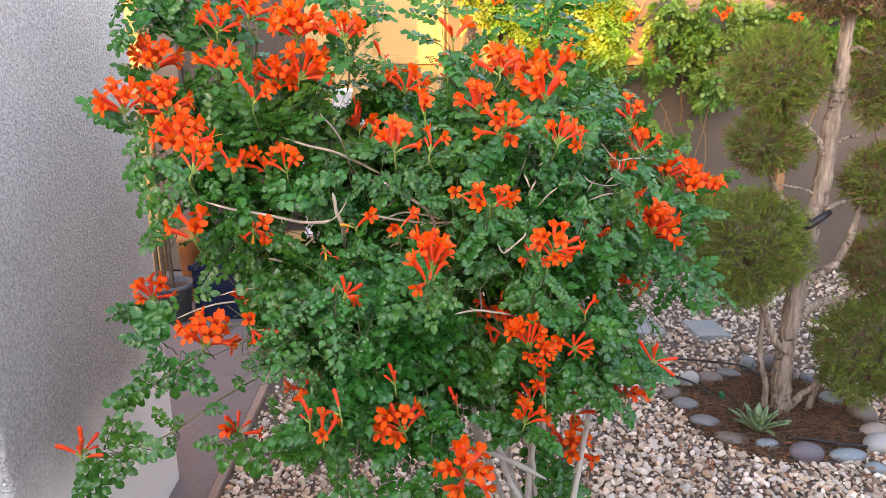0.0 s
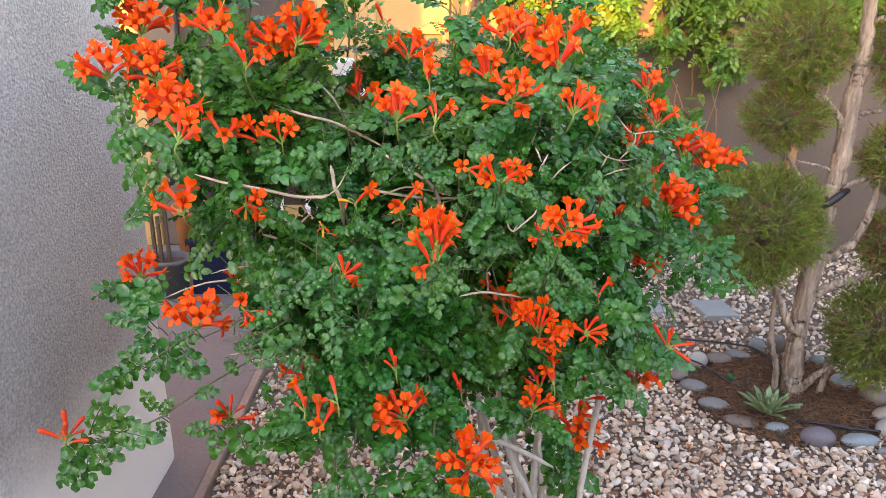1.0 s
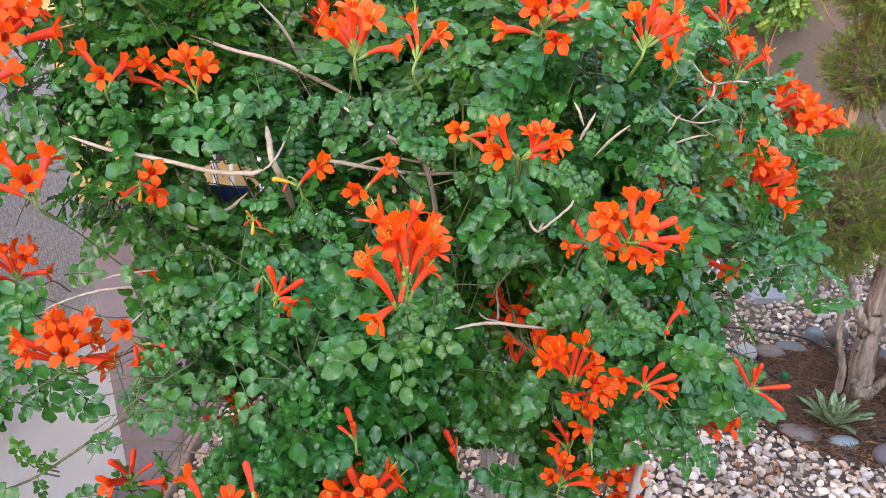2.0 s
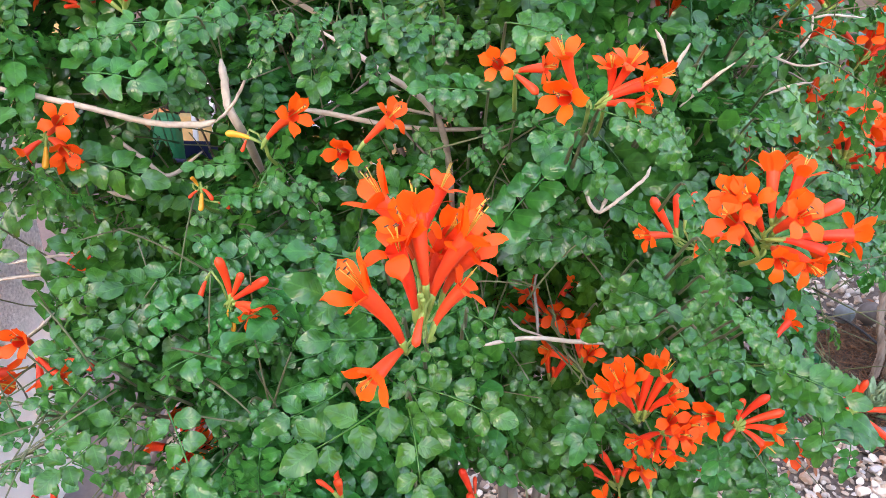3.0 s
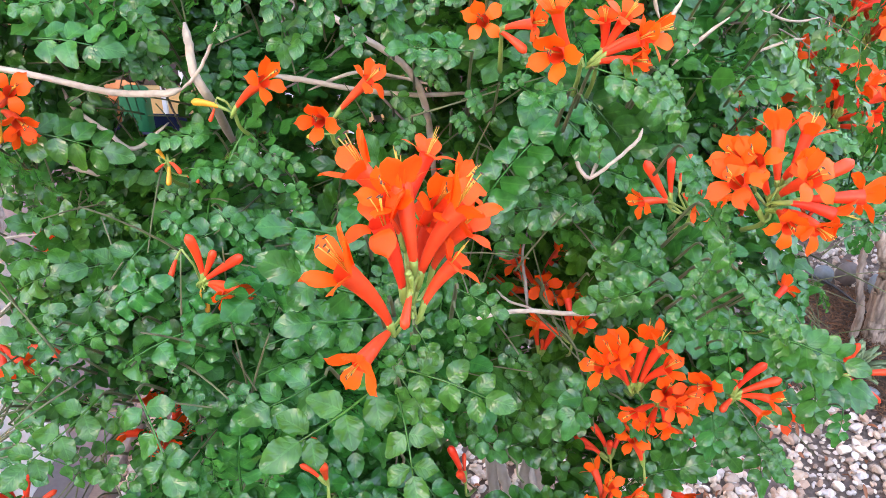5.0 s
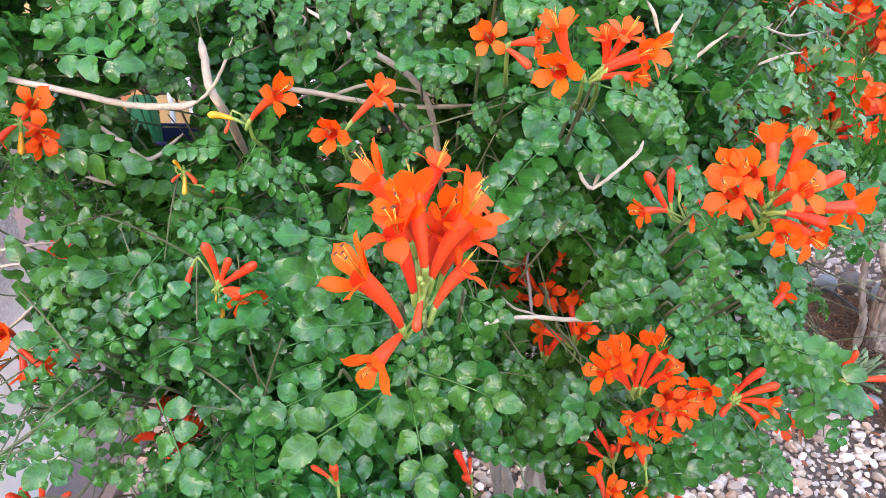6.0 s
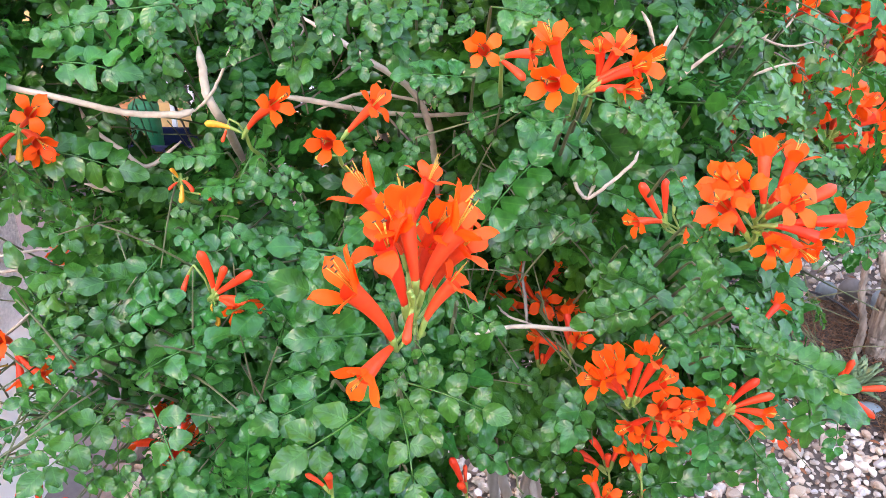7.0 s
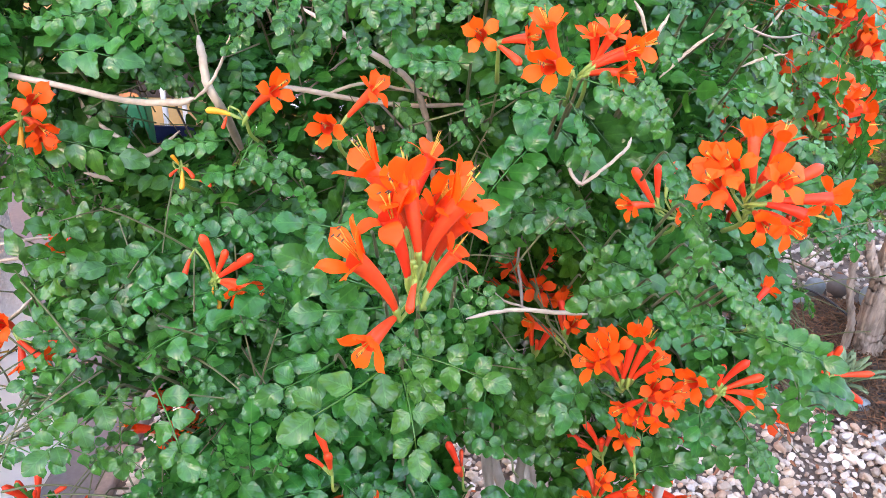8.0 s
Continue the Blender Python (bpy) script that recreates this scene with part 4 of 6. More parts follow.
truss(-0.461, 1.638, 0.953, 3, 0.81, spread=0.8, buds=1)
truss(0.104, 1.540, 0.976, 5, 0.85, spread=1, buds=2)
truss(0.109, 1.481, 0.937, 3, 0.77, spread=0.8, buds=1, young=0.7)
truss(0.138, 1.469, 0.967, 4, 0.70, spread=0.9, buds=1)
truss(-0.312, 1.692, 1.574, 13, 1.08, spread=1.1, buds=2)
truss(-0.295, 1.715, 1.485, 11, 1.12, spread=1.1, buds=2)
truss(-0.373, 1.751, 1.462, 10, 0.99, spread=1.1, buds=2)
truss(-0.358, 1.478, 1.446, 3, 0.90, spread=0.9, buds=1)
truss(-0.462, 1.631, 1.499, 6, 0.90, spread=1, buds=2)
truss(-0.491, 1.760, 1.575, 6, 0.90, spread=1, buds=2)
truss(-0.414, 1.753, 1.602, 8, 0.90, spread=1, buds=2)
truss(-0.208, 1.667, 1.563, 6, 0.81, spread=1.1, buds=2)
truss(-0.083, 1.796, 1.438, 6, 0.90, spread=0.9, buds=2)
truss(0.166, 1.750, 1.477, 9, 0.99, spread=1, buds=2)
truss(0.200, 1.548, 1.453, 7, 0.99, spread=1, buds=2)
truss(0.252, 1.828, 1.474, 5, 0.95, spread=0.9, buds=2)
truss(0.120, 1.641, 1.498, 4, 0.90, spread=0.9, buds=1)
truss(-0.017, 1.350, 1.372, 2, 0.62, spread=0.6, buds=1)
truss(0.302, 2.009, 1.233, 2, 0.81, spread=0.7, buds=1)
truss(0.022, 1.739, 1.559, 3, 0.90, spread=0.9, buds=1, young=0.5)
truss(-0.139, 1.816, 1.504, 1, 0.81, spread=0.3, buds=1, young=1)
truss(0.333, 1.628, 1.122, 3, 0.85, spread=0.8, buds=1)
truss(0.011, 1.974, 1.454, 3, 0.90, spread=0.8, buds=1)
truss(-0.036, 1.547, 1.415, 2, 0.81, spread=0.8, buds=1)

# leafy sprays at the left of the shrub, one of them reaching past the stucco wall's foot
def spray(points, leaves_to=(0, -0.6, 0.6), step=0.05, big=1.12, radius=0.0022):
    line = curve(points, 6, 0.002, rng)
    twig_bits.append(tube(line, np.linspace(radius, radius * 0.5, len(line)), 5))
    length, walked = 0.0, 0.0
    for a, b in zip(line[:-1], line[1:]):
        walked += np.linalg.norm(b - a)
        if walked - length > step:
            length = walked
            shoot(b, unit(b - a) + rng.normal(0, 0.45, 3), 0.06, np.array(leaves_to), 2, big)


grow_lobes()
grow_inside()
leaf_spots = [(k, m) for k, m in leaf_spots if not (m[0, 3] > 0.03 and m[2, 3] < 0.75 - 0.08 * (m[0, 3] > 0.3) and m[1, 3] < 2.1) and not (m[0, 3] < -0.27 and m[2, 3] < 0.90) and not (m[0, 3] > 0.56 and m[2, 3] < 0.95)
              and not (m[0, 3] > 0.38 and m[2, 3] < 0.98 and rng.random() < 0.6)]
# the top of the crown dips in the middle, and its lower left is thin
leaf_spots = [(k, m) for k, m in leaf_spots if not (-0.26 < m[0, 3] < 0.07 and m[2, 3] > 1.44 and rng.random() < 0.85) and not (0.07 <= m[0, 3] < 0.50 and m[2, 3] > 1.44 and rng.random() < 0.85)
              and not (-0.62 < m[0, 3] <= -0.26 and m[2, 3] > 1.45 and rng.random() < 0.8)
              and not (-0.54 < m[0, 3] < -0.36 and 0.90 < m[2, 3] < 1.12 and rng.random() < 0.55)]
spray([(-0.44, 1.58, 1.30), (-0.52, 1.57, 1.30), (-0.58, 1.60, 1.26)], step=0.042)
spray([(-0.50, 1.52, 1.18), (-0.54, 1.52, 1.17), (-0.57, 1.53, 1.12)], step=0.035)
spray([(-0.50, 1.80, 1.50), (-0.57, 1.82, 1.58), (-0.64, 1.86, 1.60)], step=0.042)
spray([(-0.52, 1.84, 1.47), (-0.58, 1.80, 1.53), (-0.63, 1.76, 1.56)], step=0.03)
spray([(-0.56, 1.84, 1.50), (-0.61, 1.82, 1.57), (-0.64, 1.80, 1.62)], step=0.03)
spray([(-0.45, 1.90, 1.50), (-0.44, 1.92, 1.62), (-0.42, 1.94, 1.72)], step=0.035)
spray([(-0.22, 1.80, 1.42), (-0.20, 1.78, 1.55), (-0.22, 1.76, 1.63)], step=0.04)
spray([(0.03, 1.85, 1.42), (0.02, 1.80, 1.50), (0.00, 1.78, 1.55)], step=0.05)
spray([(0.20, 1.85, 1.40), (0.23, 1.86, 1.52), (0.24, 1.88, 1.60)], step=0.035)
spray([(0.58, 2.00, 0.99), (0.66, 2.01, 0.93), (0.71, 2.02, 0.87)], step=0.04)
spray([(0.38, 1.62, 0.90), (0.42, 1.56, 0.85), (0.45, 1.52, 0.82)], step=0.042)
spray([(0.33, 1.70, 0.62), (0.31, 1.69, 0.54), (0.30, 1.68, 0.46)], step=0.042)
spray([(-0.16, 1.28, 0.82), (-0.17, 1.26, 0.74), (-0.16, 1.25, 0.66)], step=0.035)
spray([(-0.02, 1.30, 0.82), (-0.02, 1.27, 0.74), (0.0, 1.26, 0.68)], step=0.042)
spray([(0.02, 1.50, 0.90), (0.06, 1.44, 0.86), (0.09, 1.40, 0.82)], step=0.045, big=0.95)
spray([(0.12, 1.55, 0.92), (0.16, 1.48, 0.90), (0.20, 1.44, 0.88)], step=0.045, big=0.9)
spray([(-0.04, 1.45, 0.90), (-0.03, 1.38, 0.85), (0.00, 1.34, 0.80)], step=0.045, big=0.95)
spray([(0.24, 1.60, 0.92), (0.29, 1.52, 0.88), (0.33, 1.47, 0.86)], step=0.045, big=0.9)
spray([(0.34, 1.66, 0.84), (0.39, 1.60, 0.80), (0.43, 1.56, 0.76)], step=0.045, big=0.85)
spray([(0.10, 1.50, 1.00), (0.12, 1.44, 0.98), (0.15, 1.42, 0.95)], step=0.045, big=0.9)

# canes from the root and the woody branches that show between the leaves
ROOT = np.array([0.24, 1.72, 0.0])
CANES = [(-0.05, 1.60, 0.95), (0.10, 1.52, 0.86), (0.02, 1.75, 1.0), (-0.25, 1.75, 0.95), (0.18, 1.62, 0.92), (0.30, 1.75, 0.95), (0.12, 1.85, 1.05),
         (-0.10, 1.85, 1.1), (0.32, 1.66, 0.98), (0.22, 1.58, 0.80), (0.36, 1.85, 1.0), (0.06, 1.55, 0.80), (0.15, 1.60, 0.84), (0.27, 1.68, 0.85)]
for k, top in enumerate(CANES):
    foot = ROOT + [rng.uniform(-0.09, 0.09), rng.uniform(-0.09, 0.08), -0.01]
    top = np.array(top)
    line = curve([foot, foot * 0.62 + top * 0.38 + rng.normal(0, 0.02, 3), foot * 0.3 + top * 0.7 + rng.normal(0, 0.015, 3), top], 6, 0.002, rng)
    v, t = tube(line, np.linspace(rng.uniform(0.009, 0.013), 0.005, len(line)), 8)
    place("cane", tri_mesh("cane", v, t, cane_bark), shrub)


bare = []


def branch(points, r0, r1, mat=None):
    line = curve(points, 6, 0.0002, rng)
    bare.extend(line[::2])
    ends = np.clip(np.minimum(np.arange(len(line)), np.arange(len(line))[::-1]) * 0.22 + 0.35, 0, 1)
    v, t = tube(line, 0.8 * np.linspace(r0, r1, len(line)) * ends, 7)
    place("branch", tri_mesh("branch", v, t, mat or twig_bark), shrub)


branch([(0.029, 1.460, 0.722), (0.079, 1.490, 0.670), (0.153, 1.530, 0.611), (0.248, 1.580, 0.527)], 0.0060, 0.0085, cane_bark)
branch([(-0.34, 1.60, 1.345), (-0.28, 1.60, 1.325), (-0.22, 1.62, 1.305), (-0.12, 1.68, 1.24)], 0.0028, 0.004)
branch([(0.36, 1.72, 1.31), (0.40, 1.74, 1.27), (0.45, 1.78, 1.265), (0.50, 1.8, 1.26)], 0.0025, 0.0016)
branch([(0.37, 1.70, 1.22), (0.40, 1.72, 1.245), (0.41, 1.74, 1.27)], 0.0025, 0.002)
branch([(-0.40, 1.45, 0.86), (-0.34, 1.45, 0.865), (-0.29, 1.48, 0.85), (-0.2, 1.56, 0.85)], 0.002, 0.003)
branch([(-0.20, 1.75, 1.20), (-0.23, 1.72, 1.32), (-0.27, 1.70, 1.38)], 0.0035, 0.0025)
branch([(0.0, 1.62, 1.02), (-0.02, 1.55, 1.18), (-0.08, 1.52, 1.24), (-0.14, 1.55, 1.27)], 0.005, 0.003)
branch([(0.10, 1.72, 1.05), (0.16, 1.66, 1.22), (0.2, 1.66, 1.34)], 0.005, 0.003)

branch([(-0.482, 1.512, 1.226), (-0.427, 1.490, 1.217), (-0.394, 1.482, 1.214), (-0.344, 1.478, 1.206), (-0.285, 1.475, 1.194), (-0.240, 1.475, 1.193), (-0.222, 1.474, 1.198)], 0.0028, 0.0042)
branch([(-0.220, 1.500, 1.248), (-0.215, 1.488, 1.232), (-0.211, 1.478, 1.213), (-0.204, 1.475, 1.198), (-0.203, 1.500, 1.174), (-0.213, 1.600, 1.093)], 0.0045, 0.0055)
branch([(-0.222, 1.473, 1.197), (-0.204, 1.465, 1.214), (-0.189, 1.460, 1.238), (-0.181, 1.460, 1.258)], 0.0022, 0.0014)
branch([(0.110, 1.420, 1.165), (0.112, 1.405, 1.159), (0.120, 1.400, 1.153), (0.137, 1.400, 1.167), (0.156, 1.410, 1.181), (0.162, 1.420, 1.188)], 0.0022, 0.0018)
branch([(0.120, 1.400, 1.153), (0.130, 1.420, 1.161), (0.138, 1.440, 1.166)], 0.0024, 0.0018)
branch([(0.024, 1.355, 1.044), (0.048, 1.360, 1.048), (0.072, 1.365, 1.048), (0.103, 1.375, 1.040), (0.137, 1.390, 1.029)], 0.0022, 0.0028)
branch([(0.077, 1.390, 1.033), (0.078, 1.420, 1.042), (0.077, 1.450, 1.055), (0.087, 1.480, 1.076)], 0.0022, 0.0014, twig_dry)
branch([(0.080, 1.367, 1.048), (0.061, 1.400, 1.036), (0.053, 1.430, 1.029)], 0.0016, 0.0012)
branch([(0.178, 1.420, 1.291), (0.170, 1.420, 1.274), (0.164, 1.430, 1.256)], 0.0020, 0.0024)
branch([(0.223, 1.440, 1.273), (0.203, 1.440, 1.256), (0.187, 1.450, 1.232)], 0.0016, 0.0022)
branch([(0.159, 1.460, 1.294), (0.164, 1.450, 1.285), (0.171, 1.450, 1.269)], 0.0018, 0.0022)
branch([(0.373, 1.620, 1.219), (0.343, 1.610, 1.215), (0.317, 1.600, 1.208)], 0.0018, 0.0022)
branch([(0.301, 1.600, 1.262), (0.318, 1.600, 1.248), (0.357, 1.620, 1.235), (0.393, 1.640, 1.236)], 0.0018, 0.0014)
branch([(0.311, 1.600, 1.225), (0.319, 1.600, 1.243), (0.326, 1.600, 1.251)], 0.0022, 0.0018)
branch([(-0.466, 1.500, 1.027), (-0.429, 1.490, 1.041), (-0.385, 1.490, 1.048)], 0.0016, 0.0020)
branch([(-0.371, 1.550, 1.093), (-0.348, 1.550, 1.087), (-0.331, 1.560, 1.074)], 0.0030, 0.0034)
branch([(-0.375, 1.580, 1.165), (-0.363, 1.570, 1.148), (-0.331, 1.560, 1.128), (-0.306, 1.560, 1.110), (-0.275, 1.580, 1.131)], 0.0026, 0.0030)
branch([(-0.175, 1.600, 1.176), (-0.134, 1.600, 1.171), (-0.088, 1.610, 1.160), (-0.028, 1.630, 1.149), (0.042, 1.660, 1.144)], 0.0040, 0.0030)
branch([(-0.138, 1.620, 1.155), (-0.089, 1.630, 1.172), (-0.041, 1.650, 1.162), (0.010, 1.660, 1.147)], 0.0026, 0.0020)
branch([(-0.403, 1.400, 1.001), (-0.384, 1.400, 1.016), (-0.372, 1.410, 1.027)], 0.0014, 0.0018)
branch([(-0.727, 1.385, 0.684), (-0.685, 1.390, 0.714), (-0.589, 1.430, 0.734), (-0.522, 1.460, 0.771), (-0.463, 1.500, 0.799), (-0.408, 1.560, 0.810)], 0.0018, 0.0030, twig_green)
branch([(-0.577, 1.530, 0.961), (-0.527, 1.520, 0.985), (-0.474, 1.520, 1.001), (-0.400, 1.550, 0.997)], 0.0018, 0.0026)
branch([(-0.432, 1.460, 0.869), (-0.381, 1.460, 0.875), (-0.328, 1.480, 0.855), (-0.299, 1.550, 0.789)], 0.0020, 0.0030)
branch([(-0.417, 1.520, 0.969), (-0.510, 1.510, 0.901), (-0.586, 1.500, 0.849), (-0.642, 1.500, 0.816)], 0.0022, 0.0016, twig_green)

# thin twigs from the middle of the shrub to every truss
NODES = np.array([(-0.35, 1.75, 1.15), (-0.45, 1.85, 1.35), (-0.1, 1.7, 1.05), (0.0, 1.85, 1.25), (0.2, 1.75, 1.15), (0.42, 1.9, 1.05), (0.25, 1.68, 0.9), (-0.15, 1.62, 0.9), (-0.35, 1.62, 0.95)])
for b in cluster_bases:
    a = NODES[np.argmin(np.linalg.norm(NODES - b, axis=1))]
    if np.linalg.norm(a - b) > 0.34:
        continue
    line = curve([a, a * 0.45 + b * 0.55 + rng.normal(0, 0.02, 3) + [0, 0.05, -0.05], b], 5)
    twig_bits.append(tube(line, np.linspace(0.0013, 0.0009, len(line)), 5))

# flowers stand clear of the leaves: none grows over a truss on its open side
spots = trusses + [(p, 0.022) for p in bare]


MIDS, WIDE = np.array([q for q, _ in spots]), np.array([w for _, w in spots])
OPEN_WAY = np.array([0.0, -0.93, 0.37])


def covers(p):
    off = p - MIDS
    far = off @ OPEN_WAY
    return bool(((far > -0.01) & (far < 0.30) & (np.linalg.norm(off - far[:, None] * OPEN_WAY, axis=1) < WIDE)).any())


# the crown is open to the patio and the house in places
GAPS = [((-0.266, 1.5, 1.182), (-0.34, 0.90, -0.28), 0.040), ((-0.273, 1.5, 1.179), (-0.35, 0.89, -0.29), 0.022), ((-0.451, 1.5, 1.050), (-0.27, 0.90, -0.33), 0.030),
        ((-0.563, 1.5, 1.112), (-0.34, 0.90, -0.29), 0.038), ((-0.563, 1.5, 1.057), (-0.33, 0.89, -0.32), 0.035), ((-0.479, 1.5, 0.794), (-0.27, 0.85, -0.46), 0.034),
        ((-0.541, 1.5, 0.731), (-0.30, 0.83, -0.48), 0.036), ((-0.420, 1.5, 0.848), (-0.24, 0.87, -0.44), 0.030), ((-0.444, 1.5, 1.335), (-0.28, 0.95, -0.17), 0.018),
        ((-0.200, 1.5, 1.429), (-0.13, 0.98, -0.11), 0.030), ((-0.157, 1.5, 1.391), (-0.10, 0.98, -0.14), 0.025), ((-0.459, 1.5, 1.226), (-0.29, 0.93, -0.23), 0.018),
        ((-0.511, 1.5, 0.994), (-0.51, 0.75, -0.42), 0.034), ((-0.520, 1.5, 0.931), (-0.50, 0.73, -0.47), 0.034), ((-0.538, 1.5, 0.803), (-0.48, 0.68, -0.55), 0.036),
        ((-0.443, 1.5, 0.994), (-0.46, 0.78, -0.44), 0.020),
        ((0.073, 1.5, 0.737), (0.08, 0.71, -0.70), 0.030), ((0.052, 1.5, 0.732), (0.07, 0.71, -0.70), 0.030), ((0.099, 1.5, 0.720), (0.11, 0.70, -0.70), 0.028),
        ((0.404, 1.5, 1.015), (0.40, 0.81, -0.43), 0.030), ((0.461, 1.5, 0.985), (0.44, 0.78, -0.45), 0.040), ((0.429, 1.5, 0.789), (0.38, 0.71, -0.59), 0.035),
        ((0.500, 1.5, 0.789), (0.43, 0.70, -0.57), 0.040), ((0.497, 1.5, 0.907), (0.45, 0.74, -0.50), 0.035), ((0.433, 1.5, 0.955), (0.47, 0.74, -0.48), 0.030),
        ((0.396, 1.5, 0.957), (0.44, 0.75, -0.49), 0.022), ((0.447, 1.5, 0.833), (0.45, 0.68, -0.57), 0.025), ((0.445, 1.5, 1.010), (0.50, 0.75, -0.43), 0.030),
        ((0.435, 1.5, 0.766), (0.43, 0.66, -0.62), 0.030), ((0.496, 1.5, 0.763), (0.47, 0.64, -0.60), 0.035), ((0.068, 1.5, 1.039), (0.10, 0.88, -0.46), 0.014)]


GAP_AT, GAP_WAY, GAP_WIDE = np.array([g[0] for g in GAPS]), np.array([unit(g[1]) for g in GAPS]), np.array([g[2] for g in GAPS])


def in_gap(p):
    off = p - GAP_AT
    return bool((np.linalg.norm(off - (off * GAP_WAY).sum(1)[:, None] * GAP_WAY, axis=1) < GAP_WIDE).any())


HOLLOWS = [((0.053, 1.47, 1.09), (0.050, 0.10, 0.075)), ((0.00, 1.48, 1.185), (0.09, 0.09, 0.035)), ((-0.28, 1.55, 1.16), (0.035, 0.08, 0.025))]
leaf_spots = [(k, m) for k, m in leaf_spots if not any(np.sum(((m[:3, 3] + 0.03 * unit(m[:3, 0]) - c) / h) ** 2) < 1 for c, h in HOLLOWS)]
leaf_spots = [(k, m) for k, m in leaf_spots if not any(in_gap(m[:3, 3] + s * unit(m[:3, 0])) for s in (0.02, 0.055))]
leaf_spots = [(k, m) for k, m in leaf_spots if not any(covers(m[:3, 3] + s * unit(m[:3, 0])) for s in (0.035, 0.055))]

# the outermost leaves, one by one: from the foot of the leafstalk to the tip
OUTWARD, UPWARD = np.array([0.0, -0.80, 0.60]), np.array([0.0, -0.45, 0.90])
outer = []


def leaf_at(foot, tip, kind, face):
    foot, tip = np.array(foot), np.array(tip)
    pairs, length, size, _ = LEAF_KINDS[kind]
    outer.append((kind, pose_axes(foot, tip - foot, face + rng.normal(0, 0.12, 3), np.linalg.norm(tip - foot) / (length + size * 1.2))))
    twig_bits.append(tube(curve([foot + [0.0, 0.05, -0.04], foot + [0.0, 0.015, -0.006], foot], 3), np.linspace(0.0014, 0.0008, 7), 4))


leaf_at((-0.025, 1.130, 1.163), (-0.074, 1.075, 1.158), 8, OUTWARD)
leaf_at((-0.022, 1.128, 1.167), (0.030, 1.105, 1.163), 8, OUTWARD)
leaf_at((-0.024, 1.128, 1.157), (-0.013, 1.075, 1.134), 8, OUTWARD)
leaf_at((-0.043, 1.190, 1.204), (-0.088, 1.172, 1.228), 9, UPWARD)
leaf_at((-0.038, 1.180, 1.174), (-0.082, 1.150, 1.211), 9, OUTWARD)
leaf_at((-0.035, 1.170, 1.168), (-0.078, 1.145, 1.183), 9, UPWARD)
leaf_at((0.007, 1.180, 1.180), (0.032, 1.165, 1.174), 9, OUTWARD)
leaf_at((-0.015, 1.122, 1.196), (-0.004, 1.110, 1.183), 9, OUTWARD)
leaf_at((0.005, 1.165, 1.178), (0.015, 1.150, 1.157), 9, OUTWARD)
leaf_at((-0.028, 1.150, 1.190), (-0.034, 1.160, 1.206), 9, UPWARD)
leaf_at((-0.062, 1.155, 1.141), (-0.098, 1.125, 1.136), 9, OUTWARD)
leaf_at((-0.023, 1.130, 1.163), (-0.006, 1.100, 1.151), 9, OUTWARD)
leaf_at((-0.016, 1.122, 1.187), (-0.026, 1.100, 1.182), 9, OUTWARD)
leaf_at((-0.363, 1.455, 1.165), (-0.269, 1.450, 1.151), 1, OUTWARD)
leaf_at((-0.390, 1.460, 1.146), (-0.385, 1.445, 1.092), 0, OUTWARD)
leaf_at((-0.327, 1.450, 1.244), (-0.257, 1.440, 1.244), 6, OUTWARD)
leaf_at((-0.301, 1.480, 1.272), (-0.357, 1.470, 1.264), 1, OUTWARD)
leaf_at((-0.206, 1.400, 1.302), (-0.271, 1.385, 1.300), 8, OUTWARD)
leaf_at((-0.187, 1.430, 1.174), (-0.233, 1.410, 1.183), 1, UPWARD)
leaf_at((-0.167, 1.410, 1.164), (-0.127, 1.400, 1.139), 1, OUTWARD)
leaf_at((-0.365, 1.450, 1.095), (-0.328, 1.430, 1.083), 6, UPWARD)
leaf_at((-0.186, 1.400, 1.123), (-0.148, 1.380, 1.091), 1, OUTWARD)
leaf_at((-0.228, 1.400, 1.116), (-0.197, 1.385, 1.097), 1, UPWARD)
leaf_at((-0.380, 1.430, 1.055), (-0.332, 1.410, 1.054), 6, UPWARD)
leaf_at((-0.378, 1.470, 1.121), (-0.370, 1.460, 1.090), 1, OUTWARD)
leaf_at((-0.212, 1.420, 1.146), (-0.161, 1.410, 1.158), 1, UPWARD)
leaf_at((-0.159, 1.430, 1.169), (-0.169, 1.410, 1.142), 0, OUTWARD)
leaf_at((-0.119, 1.400, 1.150), (-0.108, 1.390, 1.117), 1, OUTWARD)
leaf_at((-0.215, 1.265, 1.041), (-0.176, 1.200, 1.009), 8, OUTWARD)
leaf_at((-0.254, 1.285, 1.017), (-0.296, 1.215, 1.002), 8, OUTWARD)
leaf_at((-0.245, 1.305, 1.028), (-0.170, 1.300, 1.087), 8, UPWARD)
leaf_at((-0.268, 1.325, 1.035), (-0.326, 1.300, 1.067), 8, UPWARD)
leaf_at((-0.235, 1.340, 1.050), (-0.242, 1.340, 1.098), 9, UPWARD)
leaf_at((-0.266, 1.310, 0.988), (-0.260, 1.270, 0.936), 8, OUTWARD)
leaf_at((-0.199, 1.305, 1.012), (-0.170, 1.300, 1.061), 8, OUTWARD)
leaf_at((-0.191, 1.365, 0.965), (-0.139, 1.360, 1.004), 6, OUTWARD)
leaf_at((-0.137, 1.225, 0.986), (-0.132, 1.220, 1.049), 7, OUTWARD)
leaf_at((-0.151, 1.225, 0.987), (-0.155, 1.215, 1.028), 7, OUTWARD)
leaf_at((-0.119, 1.220, 0.995), (-0.103, 1.215, 1.028), 7, OUTWARD)
leaf_at((-0.284, 1.385, 1.074), (-0.344, 1.370, 1.087), 6, UPWARD)
